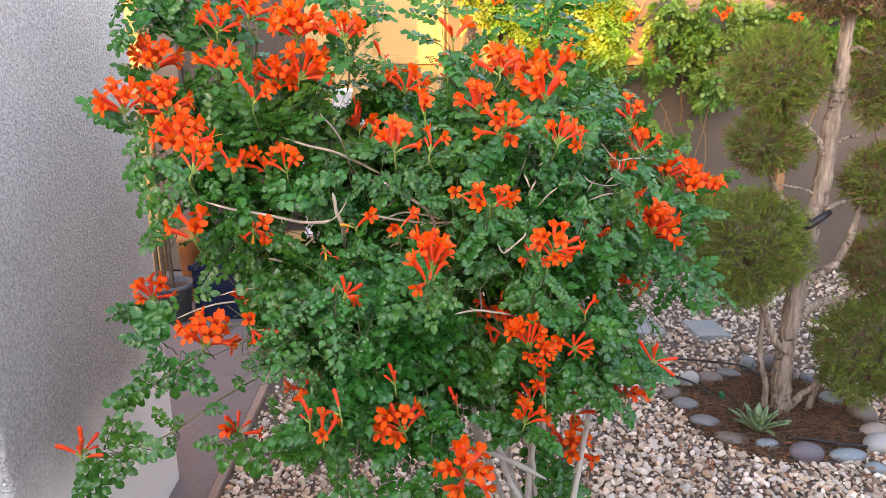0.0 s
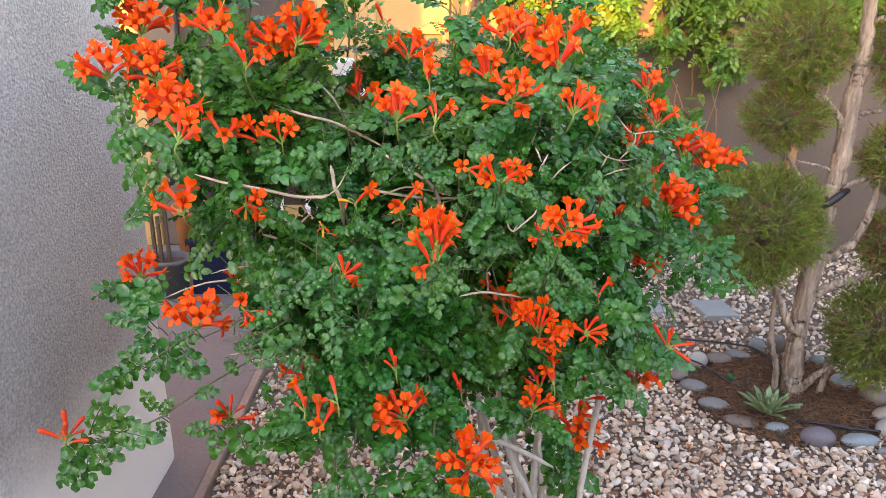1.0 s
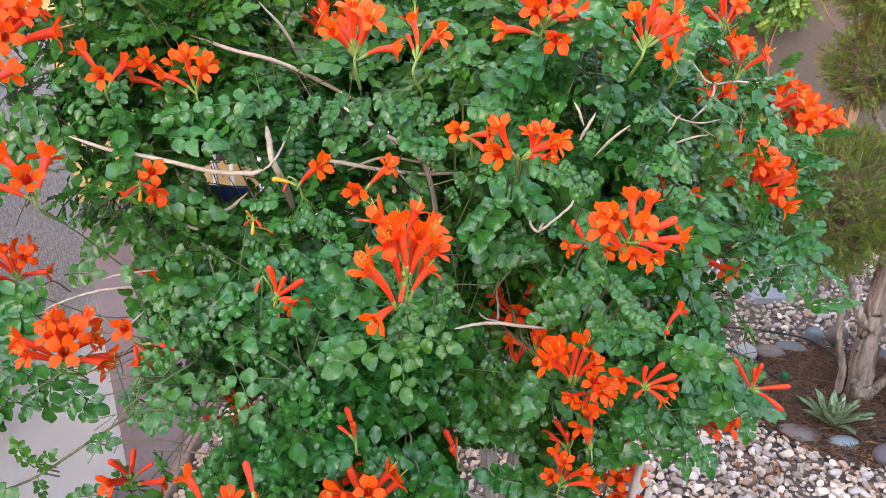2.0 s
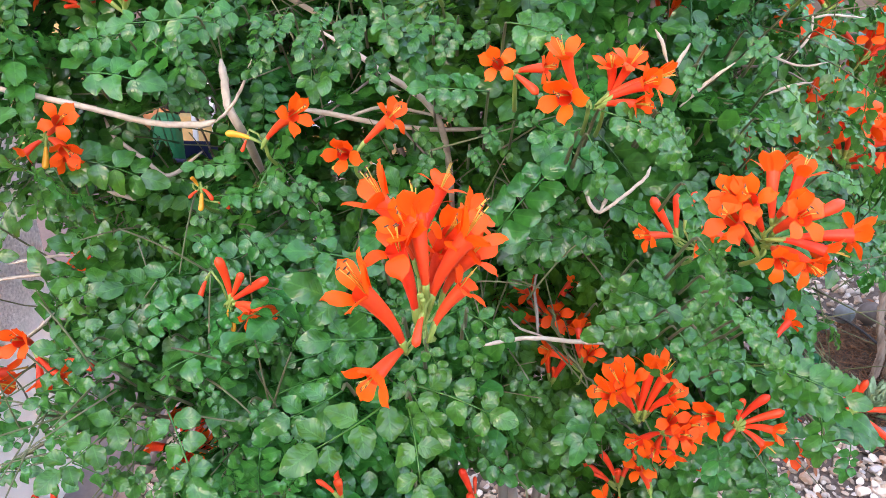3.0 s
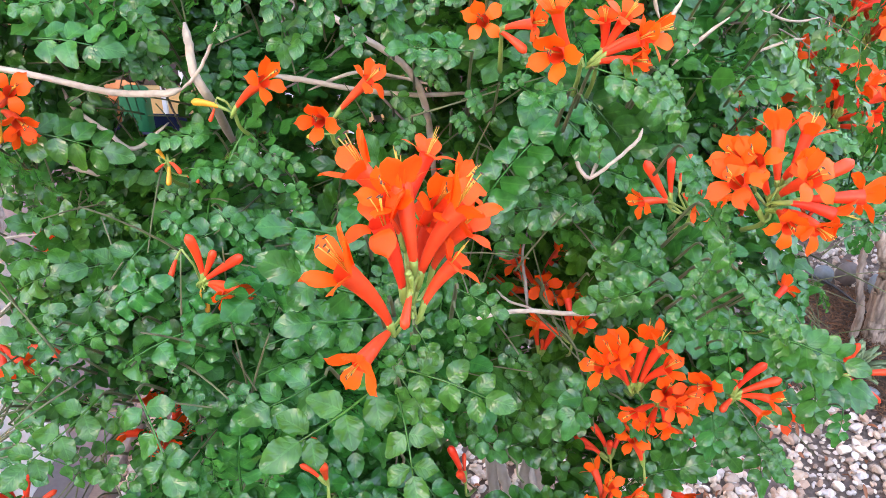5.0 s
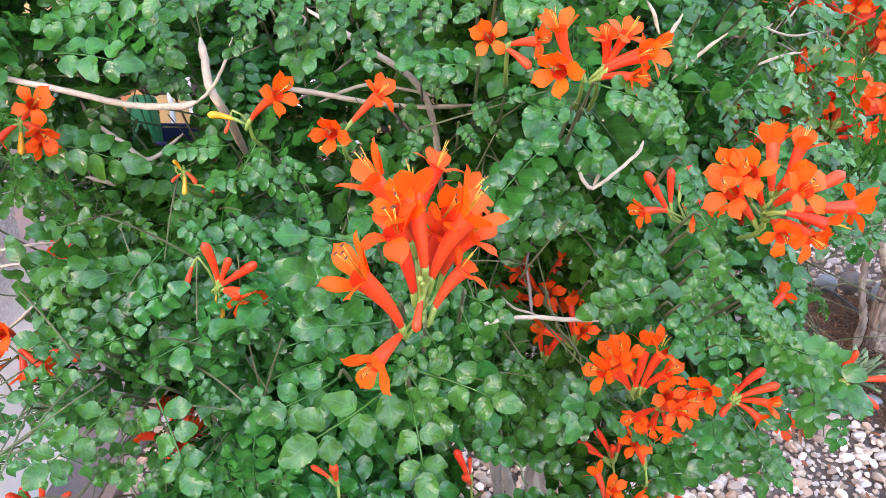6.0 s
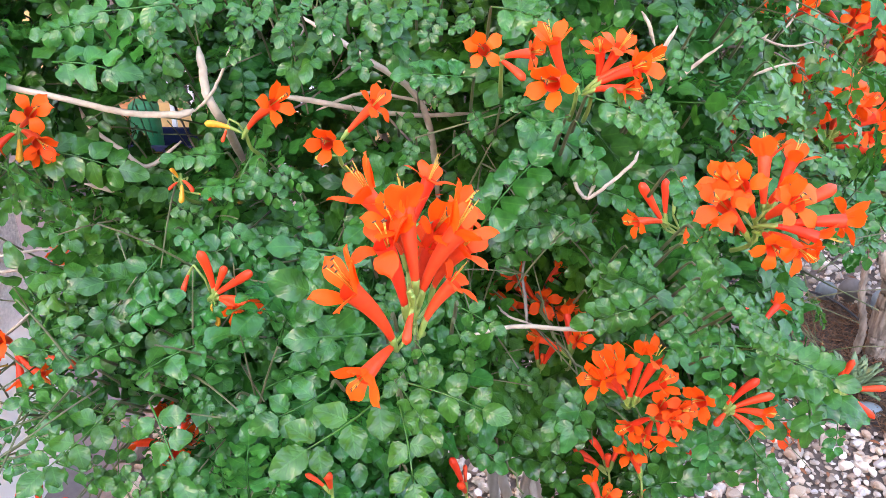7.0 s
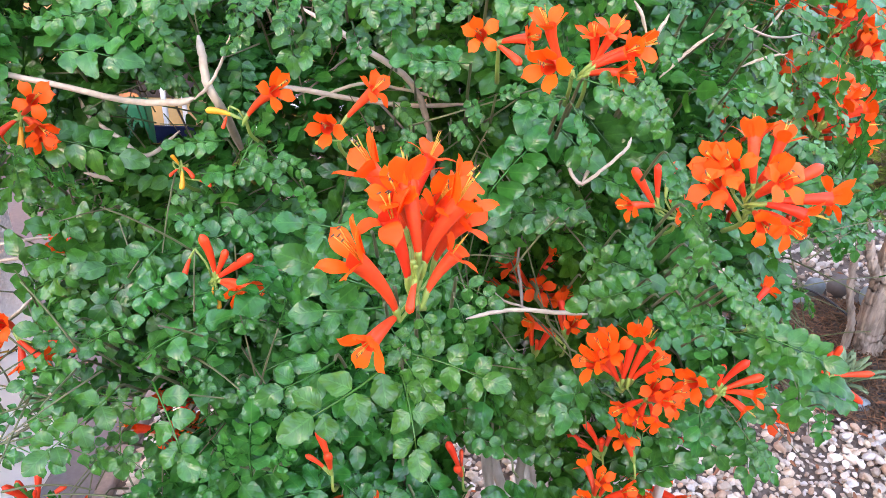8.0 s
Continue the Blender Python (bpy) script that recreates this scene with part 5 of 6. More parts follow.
leaf_at((-0.315, 1.375, 1.073), (-0.304, 1.360, 1.046), 6, OUTWARD)
leaf_at((-0.165, 1.345, 1.058), (-0.136, 1.335, 1.042), 6, OUTWARD)
leaf_at((-0.299, 1.325, 1.011), (-0.340, 1.290, 1.015), 8, OUTWARD)
leaf_at((-0.201, 1.300, 1.032), (-0.176, 1.280, 1.023), 8, OUTWARD)
leaf_at((-0.227, 1.290, 1.043), (-0.237, 1.285, 1.061), 9, UPWARD)
leaf_at((-0.294, 1.300, 0.991), (-0.305, 1.290, 1.028), 9, UPWARD)
leaf_at((-0.194, 1.290, 0.981), (-0.165, 1.280, 1.011), 9, OUTWARD)
leaf_at((-0.292, 1.300, 0.970), (-0.271, 1.270, 0.950), 8, OUTWARD)
leaf_at((-0.188, 1.290, 0.947), (-0.183, 1.250, 0.937), 8, OUTWARD)
leaf_at((-0.339, 1.300, 0.990), (-0.351, 1.270, 0.986), 8, OUTWARD)
leaf_at((0.020, 1.365, 1.261), (-0.037, 1.355, 1.273), 1, OUTWARD)
leaf_at((0.028, 1.335, 1.316), (0.074, 1.325, 1.312), 6, OUTWARD)
leaf_at((0.075, 1.270, 1.263), (0.044, 1.255, 1.265), 9, OUTWARD)
leaf_at((0.080, 1.272, 1.259), (0.102, 1.262, 1.225), 1, UPWARD)
leaf_at((0.088, 1.280, 1.273), (0.136, 1.265, 1.259), 1, OUTWARD)
leaf_at((0.022, 1.430, 1.218), (0.032, 1.420, 1.195), 6, OUTWARD)
leaf_at((0.138, 1.430, 1.125), (0.044, 1.410, 1.118), 0, OUTWARD)
leaf_at((0.091, 1.420, 1.131), (0.132, 1.400, 1.126), 6, UPWARD)
leaf_at((0.046, 1.430, 1.219), (0.066, 1.420, 1.230), 6, OUTWARD)
leaf_at((0.009, 1.450, 1.191), (0.026, 1.430, 1.175), 1, OUTWARD)
leaf_at((-0.025, 1.450, 1.184), (-0.039, 1.430, 1.161), 1, OUTWARD)
leaf_at((0.123, 1.280, 1.274), (0.137, 1.270, 1.266), 6, OUTWARD)
leaf_at((0.018, 1.360, 1.305), (0.000, 1.350, 1.298), 6, OUTWARD)
leaf_at((0.109, 1.440, 1.148), (0.079, 1.420, 1.137), 1, OUTWARD)
leaf_at((0.175, 1.345, 1.089), (0.107, 1.330, 1.074), 1, OUTWARD)
leaf_at((0.147, 1.225, 1.210), (0.176, 1.215, 1.170), 1, UPWARD)
leaf_at((0.182, 1.225, 1.152), (0.218, 1.205, 1.138), 1, UPWARD)
leaf_at((0.192, 1.225, 1.151), (0.214, 1.210, 1.127), 6, UPWARD)
leaf_at((0.194, 1.265, 1.115), (0.193, 1.250, 1.090), 9, OUTWARD)
leaf_at((0.207, 1.285, 1.073), (0.216, 1.270, 1.036), 9, OUTWARD)
leaf_at((0.249, 1.370, 0.941), (0.255, 1.350, 0.891), 6, OUTWARD)
leaf_at((0.389, 1.460, 0.909), (0.401, 1.440, 0.845), 6, OUTWARD)
leaf_at((0.451, 1.490, 0.845), (0.448, 1.470, 0.802), 6, OUTWARD)
leaf_at((0.151, 1.370, 1.122), (0.182, 1.350, 1.101), 1, UPWARD)
leaf_at((0.137, 1.430, 1.117), (0.104, 1.410, 1.117), 6, OUTWARD)
leaf_at((0.131, 1.430, 1.110), (0.138, 1.410, 1.101), 6, OUTWARD)
leaf_at((0.115, 1.430, 0.847), (0.137, 1.410, 0.810), 6, OUTWARD)
leaf_at((0.148, 1.235, 1.192), (0.162, 1.225, 1.212), 6, UPWARD)
leaf_at((0.166, 1.240, 1.165), (0.149, 1.230, 1.146), 6, OUTWARD)
leaf_at((0.177, 1.230, 1.166), (0.201, 1.215, 1.148), 6, UPWARD)
leaf_at((0.164, 1.250, 1.133), (0.181, 1.240, 1.107), 8, OUTWARD)
leaf_at((0.128, 1.290, 1.270), (0.154, 1.275, 1.233), 1, UPWARD)
leaf_at((0.244, 1.420, 1.232), (0.269, 1.400, 1.231), 6, UPWARD)
leaf_at((0.169, 1.360, 1.287), (0.161, 1.350, 1.263), 6, UPWARD)
leaf_at((0.259, 1.430, 1.262), (0.302, 1.410, 1.221), 1, UPWARD)
leaf_at((0.242, 1.420, 1.295), (0.221, 1.410, 1.286), 6, OUTWARD)
leaf_at((0.152, 1.290, 1.221), (0.166, 1.255, 1.193), 1, UPWARD)
leaf_at((0.282, 1.420, 1.208), (0.301, 1.400, 1.197), 6, UPWARD)
leaf_at((0.197, 1.420, 1.294), (0.178, 1.410, 1.306), 6, OUTWARD)
leaf_at((0.330, 1.450, 1.179), (0.352, 1.430, 1.170), 6, UPWARD)
leaf_at((-0.710, 1.390, 0.714), (-0.776, 1.370, 0.640), 6, OUTWARD)
leaf_at((-0.702, 1.390, 0.726), (-0.667, 1.390, 0.812), 6, OUTWARD)
leaf_at((-0.696, 1.390, 0.714), (-0.637, 1.370, 0.681), 6, OUTWARD)
leaf_at((-0.679, 1.390, 0.738), (-0.559, 1.360, 0.737), 3, OUTWARD)
leaf_at((-0.713, 1.390, 0.697), (-0.715, 1.360, 0.614), 6, OUTWARD)
leaf_at((-0.726, 1.390, 0.681), (-0.778, 1.360, 0.622), 3, OUTWARD)
leaf_at((-0.697, 1.385, 0.741), (-0.727, 1.370, 0.686), 9, OUTWARD)
leaf_at((-0.698, 1.385, 0.709), (-0.667, 1.360, 0.651), 6, OUTWARD)
leaf_at((-0.685, 1.390, 0.746), (-0.626, 1.390, 0.787), 6, OUTWARD)
leaf_at((-0.720, 1.390, 0.672), (-0.744, 1.360, 0.609), 6, OUTWARD)
leaf_at((-0.584, 1.440, 0.749), (-0.615, 1.440, 0.794), 6, OUTWARD)
leaf_at((-0.581, 1.440, 0.741), (-0.553, 1.440, 0.778), 6, OUTWARD)
leaf_at((-0.582, 1.440, 0.732), (-0.571, 1.420, 0.703), 6, OUTWARD)
leaf_at((-0.513, 1.460, 0.779), (-0.461, 1.450, 0.795), 6, OUTWARD)
leaf_at((-0.588, 1.520, 0.864), (-0.651, 1.490, 0.866), 1, OUTWARD)
leaf_at((-0.595, 1.520, 0.897), (-0.662, 1.520, 0.993), 1, OUTWARD)
leaf_at((-0.582, 1.530, 0.945), (-0.631, 1.530, 1.005), 6, OUTWARD)
leaf_at((-0.578, 1.530, 0.953), (-0.660, 1.510, 0.950), 6, OUTWARD)
leaf_at((-0.628, 1.520, 0.909), (-0.690, 1.500, 0.938), 1, OUTWARD)
leaf_at((-0.638, 1.500, 0.816), (-0.740, 1.470, 0.788), 1, OUTWARD)
leaf_at((-0.641, 1.510, 0.823), (-0.712, 1.480, 0.764), 6, OUTWARD)
leaf_at((-0.620, 1.500, 0.816), (-0.671, 1.490, 0.854), 6, OUTWARD)
leaf_at((-0.566, 1.510, 0.893), (-0.587, 1.480, 0.789), 1, OUTWARD)
leaf_at((-0.590, 1.510, 0.844), (-0.625, 1.480, 0.801), 6, OUTWARD)
leaf_at((-0.548, 1.500, 0.857), (-0.488, 1.480, 0.816), 6, OUTWARD)
leaf_at((-0.565, 1.540, 1.001), (-0.616, 1.520, 0.981), 6, OUTWARD)
leaf_at((-0.541, 1.540, 1.013), (-0.482, 1.530, 1.022), 6, OUTWARD)
leaf_at((-0.558, 1.500, 0.832), (-0.506, 1.480, 0.805), 6, OUTWARD)
leaf_at((-0.565, 1.510, 0.869), (-0.508, 1.500, 0.890), 6, OUTWARD)
leaf_at((-0.599, 1.500, 0.865), (-0.628, 1.490, 0.910), 6, OUTWARD)
leaf_at((-0.422, 1.410, 0.750), (-0.387, 1.380, 0.658), 6, OUTWARD)
leaf_at((-0.463, 1.410, 0.734), (-0.517, 1.390, 0.737), 6, OUTWARD)
leaf_at((-0.452, 1.410, 0.734), (-0.465, 1.380, 0.675), 6, OUTWARD)
leaf_at((-0.430, 1.410, 0.734), (-0.448, 1.410, 0.783), 6, OUTWARD)
leaf_at((-0.208, 1.290, 0.819), (-0.197, 1.250, 0.709), 0, OUTWARD)
leaf_at((-0.160, 1.290, 0.875), (-0.136, 1.260, 0.797), 1, OUTWARD)
leaf_at((-0.394, 1.400, 0.707), (-0.356, 1.380, 0.671), 6, OUTWARD)
leaf_at((-0.345, 1.400, 0.789), (-0.314, 1.370, 0.734), 1, OUTWARD)
leaf_at((-0.440, 1.460, 0.861), (-0.419, 1.450, 0.826), 6, OUTWARD)
leaf_at((-0.417, 1.440, 0.902), (-0.380, 1.430, 0.892), 6, OUTWARD)
leaf_at((-0.282, 1.330, 0.799), (-0.261, 1.300, 0.725), 1, OUTWARD)
leaf_at((-0.208, 1.450, 1.305), (-0.234, 1.418, 1.281), 3, OUTWARD)
leaf_at((-0.181, 1.440, 1.305), (-0.218, 1.402, 1.291), 1, OUTWARD)
leaf_at((-0.162, 1.440, 1.299), (-0.164, 1.403, 1.283), 1, UPWARD)
leaf_at((-0.140, 1.430, 1.306), (-0.151, 1.391, 1.286), 0, UPWARD)
leaf_at((-0.119, 1.430, 1.302), (-0.128, 1.394, 1.278), 0, OUTWARD)
leaf_at((-0.100, 1.420, 1.306), (-0.082, 1.393, 1.274), 3, OUTWARD)
leaf_at((-0.082, 1.420, 1.309), (-0.090, 1.384, 1.285), 0, OUTWARD)
leaf_at((-0.061, 1.420, 1.305), (-0.029, 1.379, 1.278), 3, UPWARD)
leaf_at((-0.044, 1.420, 1.299), (-0.042, 1.394, 1.259), 3, UPWARD)
leaf_at((-0.132, 1.450, 1.278), (-0.117, 1.414, 1.241), 6, UPWARD)
leaf_at((-0.076, 1.440, 1.275), (-0.065, 1.407, 1.250), 3, OUTWARD)
leaf_at((-0.099, 1.440, 1.277), (-0.114, 1.402, 1.252), 6, UPWARD)
leaf_at((-0.025, 1.410, 1.312), (-0.040, 1.371, 1.294), 3, UPWARD)
leaf_at((-0.005, 1.400, 1.309), (-0.019, 1.379, 1.279), 3, OUTWARD)
leaf_at((-0.157, 1.460, 1.271), (-0.191, 1.446, 1.250), 1, UPWARD)
leaf_at((-0.105, 1.400, 1.315), (-0.108, 1.362, 1.305), 0, OUTWARD)
leaf_at((-0.064, 1.400, 1.318), (-0.053, 1.374, 1.288), 6, OUTWARD)
leaf_at((-0.256, 1.470, 1.274), (-0.230, 1.450, 1.246), 1, OUTWARD)
leaf_at((-0.042, 1.450, 1.260), (-0.009, 1.430, 1.242), 1, OUTWARD)
leaf_at((-0.025, 1.500, 1.218), (0.006, 1.480, 1.204), 1, OUTWARD)
leaf_at((0.028, 1.500, 1.193), (0.059, 1.480, 1.168), 1, OUTWARD)
leaf_at((-0.046, 1.520, 1.185), (-0.014, 1.500, 1.165), 1, OUTWARD)
leaf_at((-0.151, 1.440, 1.157), (-0.116, 1.420, 1.150), 1, OUTWARD)
leaf_at((-0.252, 1.460, 1.113), (-0.213, 1.440, 1.106), 1, OUTWARD)
leaf_at((-0.307, 1.460, 1.095), (-0.270, 1.440, 1.082), 1, OUTWARD)
leaf_at((-0.131, 1.420, 1.101), (-0.168, 1.410, 1.111), 1, OUTWARD)
leaf_at((0.043, 1.460, 1.055), (0.091, 1.440, 1.096), 1, OUTWARD)
leaf_at((0.058, 1.440, 0.957), (0.097, 1.420, 0.939), 1, OUTWARD)
leaf_at((0.008, 1.420, 0.930), (0.041, 1.390, 0.906), 1, OUTWARD)
leaf_at((0.032, 1.420, 0.873), (0.073, 1.400, 0.847), 6, OUTWARD)
leaf_at((0.125, 1.380, 1.073), (0.143, 1.370, 1.106), 6, OUTWARD)
leaf_at((0.175, 1.320, 1.089), (0.201, 1.300, 1.061), 6, OUTWARD)
leaf_at((0.182, 1.300, 1.145), (0.203, 1.280, 1.129), 6, OUTWARD)
leaf_at((0.231, 1.300, 1.103), (0.248, 1.280, 1.087), 6, OUTWARD)
leaf_at((0.350, 1.550, 1.156), (0.387, 1.530, 1.134), 1, OUTWARD)
leaf_at((0.287, 1.500, 1.183), (0.316, 1.480, 1.157), 1, OUTWARD)
leaf_at((0.225, 1.460, 1.220), (0.260, 1.440, 1.207), 1, OUTWARD)
leaf_at((0.196, 1.440, 1.216), (0.171, 1.420, 1.192), 6, OUTWARD)
leaf_at((0.354, 1.600, 1.274), (0.395, 1.580, 1.257), 1, OUTWARD)
leaf_at((0.268, 1.550, 1.281), (0.298, 1.530, 1.255), 1, OUTWARD)
leaf_at((-0.300, 1.500, 1.234), (-0.262, 1.490, 1.211), 1, OUTWARD)
leaf_at((-0.251, 1.520, 1.237), (-0.278, 1.500, 1.201), 1, OUTWARD)
leaf_at((-0.242, 1.520, 1.208), (-0.268, 1.500, 1.203), 1, OUTWARD)
leaf_at((-0.267, 1.550, 1.205), (-0.248, 1.530, 1.183), 1, OUTWARD)
leaf_at((-0.332, 1.320, 1.051), (-0.284, 1.310, 1.082), 8, OUTWARD)
leaf_at((-0.337, 1.300, 1.016), (-0.284, 1.280, 1.042), 8, OUTWARD)
leaf_at((-0.330, 1.290, 0.987), (-0.276, 1.260, 0.992), 8, OUTWARD)
leaf_at((-0.355, 1.290, 0.957), (-0.302, 1.260, 0.957), 8, OUTWARD)
leaf_at((-0.281, 1.310, 1.043), (-0.235, 1.300, 1.072), 8, OUTWARD)
leaf_at((-0.277, 1.300, 1.003), (-0.230, 1.270, 1.005), 8, OUTWARD)
leaf_at((-0.306, 1.280, 0.965), (-0.255, 1.250, 0.968), 8, OUTWARD)
leaf_at((-0.235, 1.310, 1.019), (-0.195, 1.300, 1.047), 8, OUTWARD)
leaf_at((-0.252, 1.330, 1.070), (-0.207, 1.320, 1.101), 6, OUTWARD)
leaf_at((-0.177, 1.310, 1.053), (-0.141, 1.300, 1.083), 8, OUTWARD)
leaf_at((-0.158, 1.290, 1.025), (-0.125, 1.260, 1.016), 8, OUTWARD)
leaf_at((-0.214, 1.280, 0.978), (-0.184, 1.250, 0.962), 8, OUTWARD)
leaf_at((-0.291, 1.320, 1.057), (-0.314, 1.300, 1.046), 8, OUTWARD)
leaf_at((-0.256, 1.270, 0.969), (-0.224, 1.250, 0.960), 8, OUTWARD)
leaf_at((-0.340, 1.360, 1.063), (-0.297, 1.350, 1.091), 6, OUTWARD)
leaf_at((-0.206, 1.340, 1.068), (-0.169, 1.330, 1.090), 6, OUTWARD)
leaf_at((-0.613, 1.600, 1.371), (-0.672, 1.580, 1.364), 1, OUTWARD)
leaf_at((-0.601, 1.590, 1.352), (-0.670, 1.570, 1.319), 1, OUTWARD)
leaf_at((-0.595, 1.580, 1.320), (-0.677, 1.560, 1.274), 1, OUTWARD)
leaf_at((-0.601, 1.570, 1.289), (-0.663, 1.550, 1.244), 6, OUTWARD)
leaf_at((-0.587, 1.560, 1.264), (-0.649, 1.540, 1.190), 1, OUTWARD)
leaf_at((-0.568, 1.550, 1.239), (-0.619, 1.530, 1.161), 1, OUTWARD)
leaf_at((-0.557, 1.550, 1.225), (-0.586, 1.530, 1.159), 1, OUTWARD)
leaf_at((-0.537, 1.540, 1.268), (-0.509, 1.520, 1.204), 1, OUTWARD)
leaf_at((-0.596, 1.600, 1.330), (-0.616, 1.580, 1.401), 6, OUTWARD)
leaf_at((-0.516, 1.540, 1.282), (-0.459, 1.520, 1.332), 1, OUTWARD)
leaf_at((-0.504, 1.530, 1.244), (-0.489, 1.510, 1.178), 1, OUTWARD)
leaf_at((-0.481, 1.530, 1.270), (-0.449, 1.510, 1.245), 6, OUTWARD)
leaf_at((-0.582, 1.560, 1.284), (-0.531, 1.540, 1.309), 6, OUTWARD)
leaf_at((-0.656, 1.720, 1.553), (-0.729, 1.700, 1.526), 1, OUTWARD)
leaf_at((-0.667, 1.720, 1.580), (-0.615, 1.700, 1.594), 6, OUTWARD)
leaf_at((-0.676, 1.710, 1.560), (-0.707, 1.690, 1.507), 1, OUTWARD)
leaf_at((-0.619, 1.610, 1.409), (-0.656, 1.590, 1.365), 6, OUTWARD)
leaf_at((-0.576, 1.540, 1.214), (-0.540, 1.520, 1.179), 6, OUTWARD)
leaf_at((-0.617, 1.570, 1.234), (-0.633, 1.550, 1.266), 6, OUTWARD)

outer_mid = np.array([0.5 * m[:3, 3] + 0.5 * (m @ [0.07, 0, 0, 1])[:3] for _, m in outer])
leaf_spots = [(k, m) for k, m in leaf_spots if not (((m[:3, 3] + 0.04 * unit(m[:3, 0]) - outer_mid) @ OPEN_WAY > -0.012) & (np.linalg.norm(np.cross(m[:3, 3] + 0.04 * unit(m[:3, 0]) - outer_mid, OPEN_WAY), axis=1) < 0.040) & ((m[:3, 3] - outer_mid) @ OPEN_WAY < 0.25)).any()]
leaf_spots += outer

# the leaves nearest the open side are parts of their own, the rest one mesh
near = sorted(range(len(leaf_spots)), key=lambda k: float(np.hypot(leaf_spots[k][1][0, 3], leaf_spots[k][1][1, 3] - 0.6)))
single = set(near[:290])
rest, LEAVES_ALL, RIB_ALL = [[] for _ in range(20)], LEAVES + FAR_LEAVES, LEAF_RIB + FAR_RIB
for k, (kind, m) in enumerate(leaf_spots):
    if k in single:
        place("leaf", LEAF_MESH[kind], shrub, Matrix(m.tolist()))
    else:
        rest[kind if m[1, 3] < 1.52 else kind + 10].append(m)
v, t = join([stamp(LEAVES_ALL[k], ms) for k, ms in enumerate(rest) if ms])
ribs = np.concatenate([np.tile(RIB_ALL[k], (len(ms), 1)) for k, ms in enumerate(rest) if ms])
tagged(place("foliage", tri_mesh("foliage", v, t, leaf_green, rib=ribs), shrub, None, "dense glossy green pinnate leaves"), kind="stuff")


v, t = join(dead_bits)
tagged(place("dry_twig_mass", tri_mesh("dry_twig_mass", v, t, twig_dry), shrub, None, "dry grey-brown twigs inside the crown"), kind="stuff")
v, t = join(twig_bits)
tagged(place("twig_mass", tri_mesh("twig_mass", v, t, twig_green), shrub, None, "thin green-brown twigs"), kind="stuff")


# ---- vine on the trellis ----
vine = thing("vine", (1.3, 4.4, 0), "yellow-green leafy vine with orange flowers on the trellis", "vine")
vine_rng = np.random.default_rng(11)
vine_mats = [[] for _ in LEAVES]
stems = []
VINE = [((0.55, 4.42, 1.62), (0.45, 0.10, 0.28), 380), ((0.95, 4.40, 1.50), (0.35, 0.12, 0.30), 380), ((0.85, 4.38, 1.15), (0.25, 0.10, 0.20), 150), ((1.20, 4.40, 1.02), (0.22, 0.08, 0.34), 230),
        ((1.36, 4.42, 1.48), (0.22, 0.10, 0.24), 130), ((1.55, 4.42, 1.20), (0.16, 0.08, 0.14), 50), ((1.80, 4.42, 1.58), (0.28, 0.08, 0.14), 110), ((2.25, 4.42, 1.52), (0.28, 0.08, 0.22), 190),
        ((1.55, 4.30, 0.62), (0.22, 0.10, 0.10), 45), ((2.6, 4.42, 1.55), (0.3, 0.08, 0.2), 80), ((0.12, 4.5, 1.72), (0.10, 0.05, 0.06), 14), ((-0.40, 4.5, 1.66), (0.08, 0.04, 0.05), 10)]
for mid, half, count in VINE:
    mid, half = np.array(mid), np.array(half)
    for _ in range(int(count * 1.8)):
        p = mid + unit(vine_rng.normal(0, 1, 3)) * half * vine_rng.uniform(0.3, 1.05)
        p[1] = min(p[1], 4.52)
        if noise.noise(Vector(p * [4.2, 1.5, 4.2])) < -0.15:
            continue
        d = unit(vine_rng.normal(0, 0.7, 3) + [0, -0.5, -0.5])
        n = unit(vine_rng.normal(0, 0.4, 3) + [0, -0.5, 0.6])
        vine_mats[int(vine_rng.integers(8))].append(pose_axes(p, d, n, vine_rng.uniform(0.95, 1.5)))
    for _ in range(2):
        top = mid + vine_rng.uniform(-0.8, 0.8, 3) * half
        low = np.array([mid[0] + vine_rng.uniform(-0.25, 0.25), 4.5, max(0.0, mid[2] - vine_rng.uniform(0.3, 1.2))])
        stems.append(tube(curve([low, (low + top) / 2 + vine_rng.normal(0, 0.04, 3) * [1, 0.3, 1], top], 5, 0.004, vine_rng), np.linspace(0.005, 0.002, 11), 5))
v, t = join([stamp(FAR_LEAVES[k], ms) for k, ms in enumerate(vine_mats) if ms])
ribs = np.concatenate([np.tile(FAR_RIB[k], (len(ms), 1)) for k, ms in enumerate(vine_mats) if ms])
tagged(place("foliage", tri_mesh("foliage", v, t, vine_green, rib=ribs), vine, None, "yellow-green leaves"), kind="stuff")
v, t = join(stems)
tagged(place("stem_mass", tri_mesh("stem_mass", v, t, rail_wood), vine, None, "thin grey-brown stems"), kind="stuff")
for x, z, n in ((0.27, 1.62, 4), (0.66, 1.40, 3), (1.02, 1.54, 4), (1.9, 1.52, 4), (2.55, 1.50, 3), (1.50, 1.56, 3), (0.5, 1.45, 3)):
    for k in range(n):
        w = unit(vine_rng.normal(0, 0.5, 3) + [0, -0.5, 0.4])
        m = pose_axes((x, 4.30, z), np.cross(w, [0.2, 0.1, 0.9]), w)
        place("flower", OPEN[k % len(OPEN)], vine, Matrix((m @ np.diag([1.2, 1.2, 1.2, 1])).tolist()))


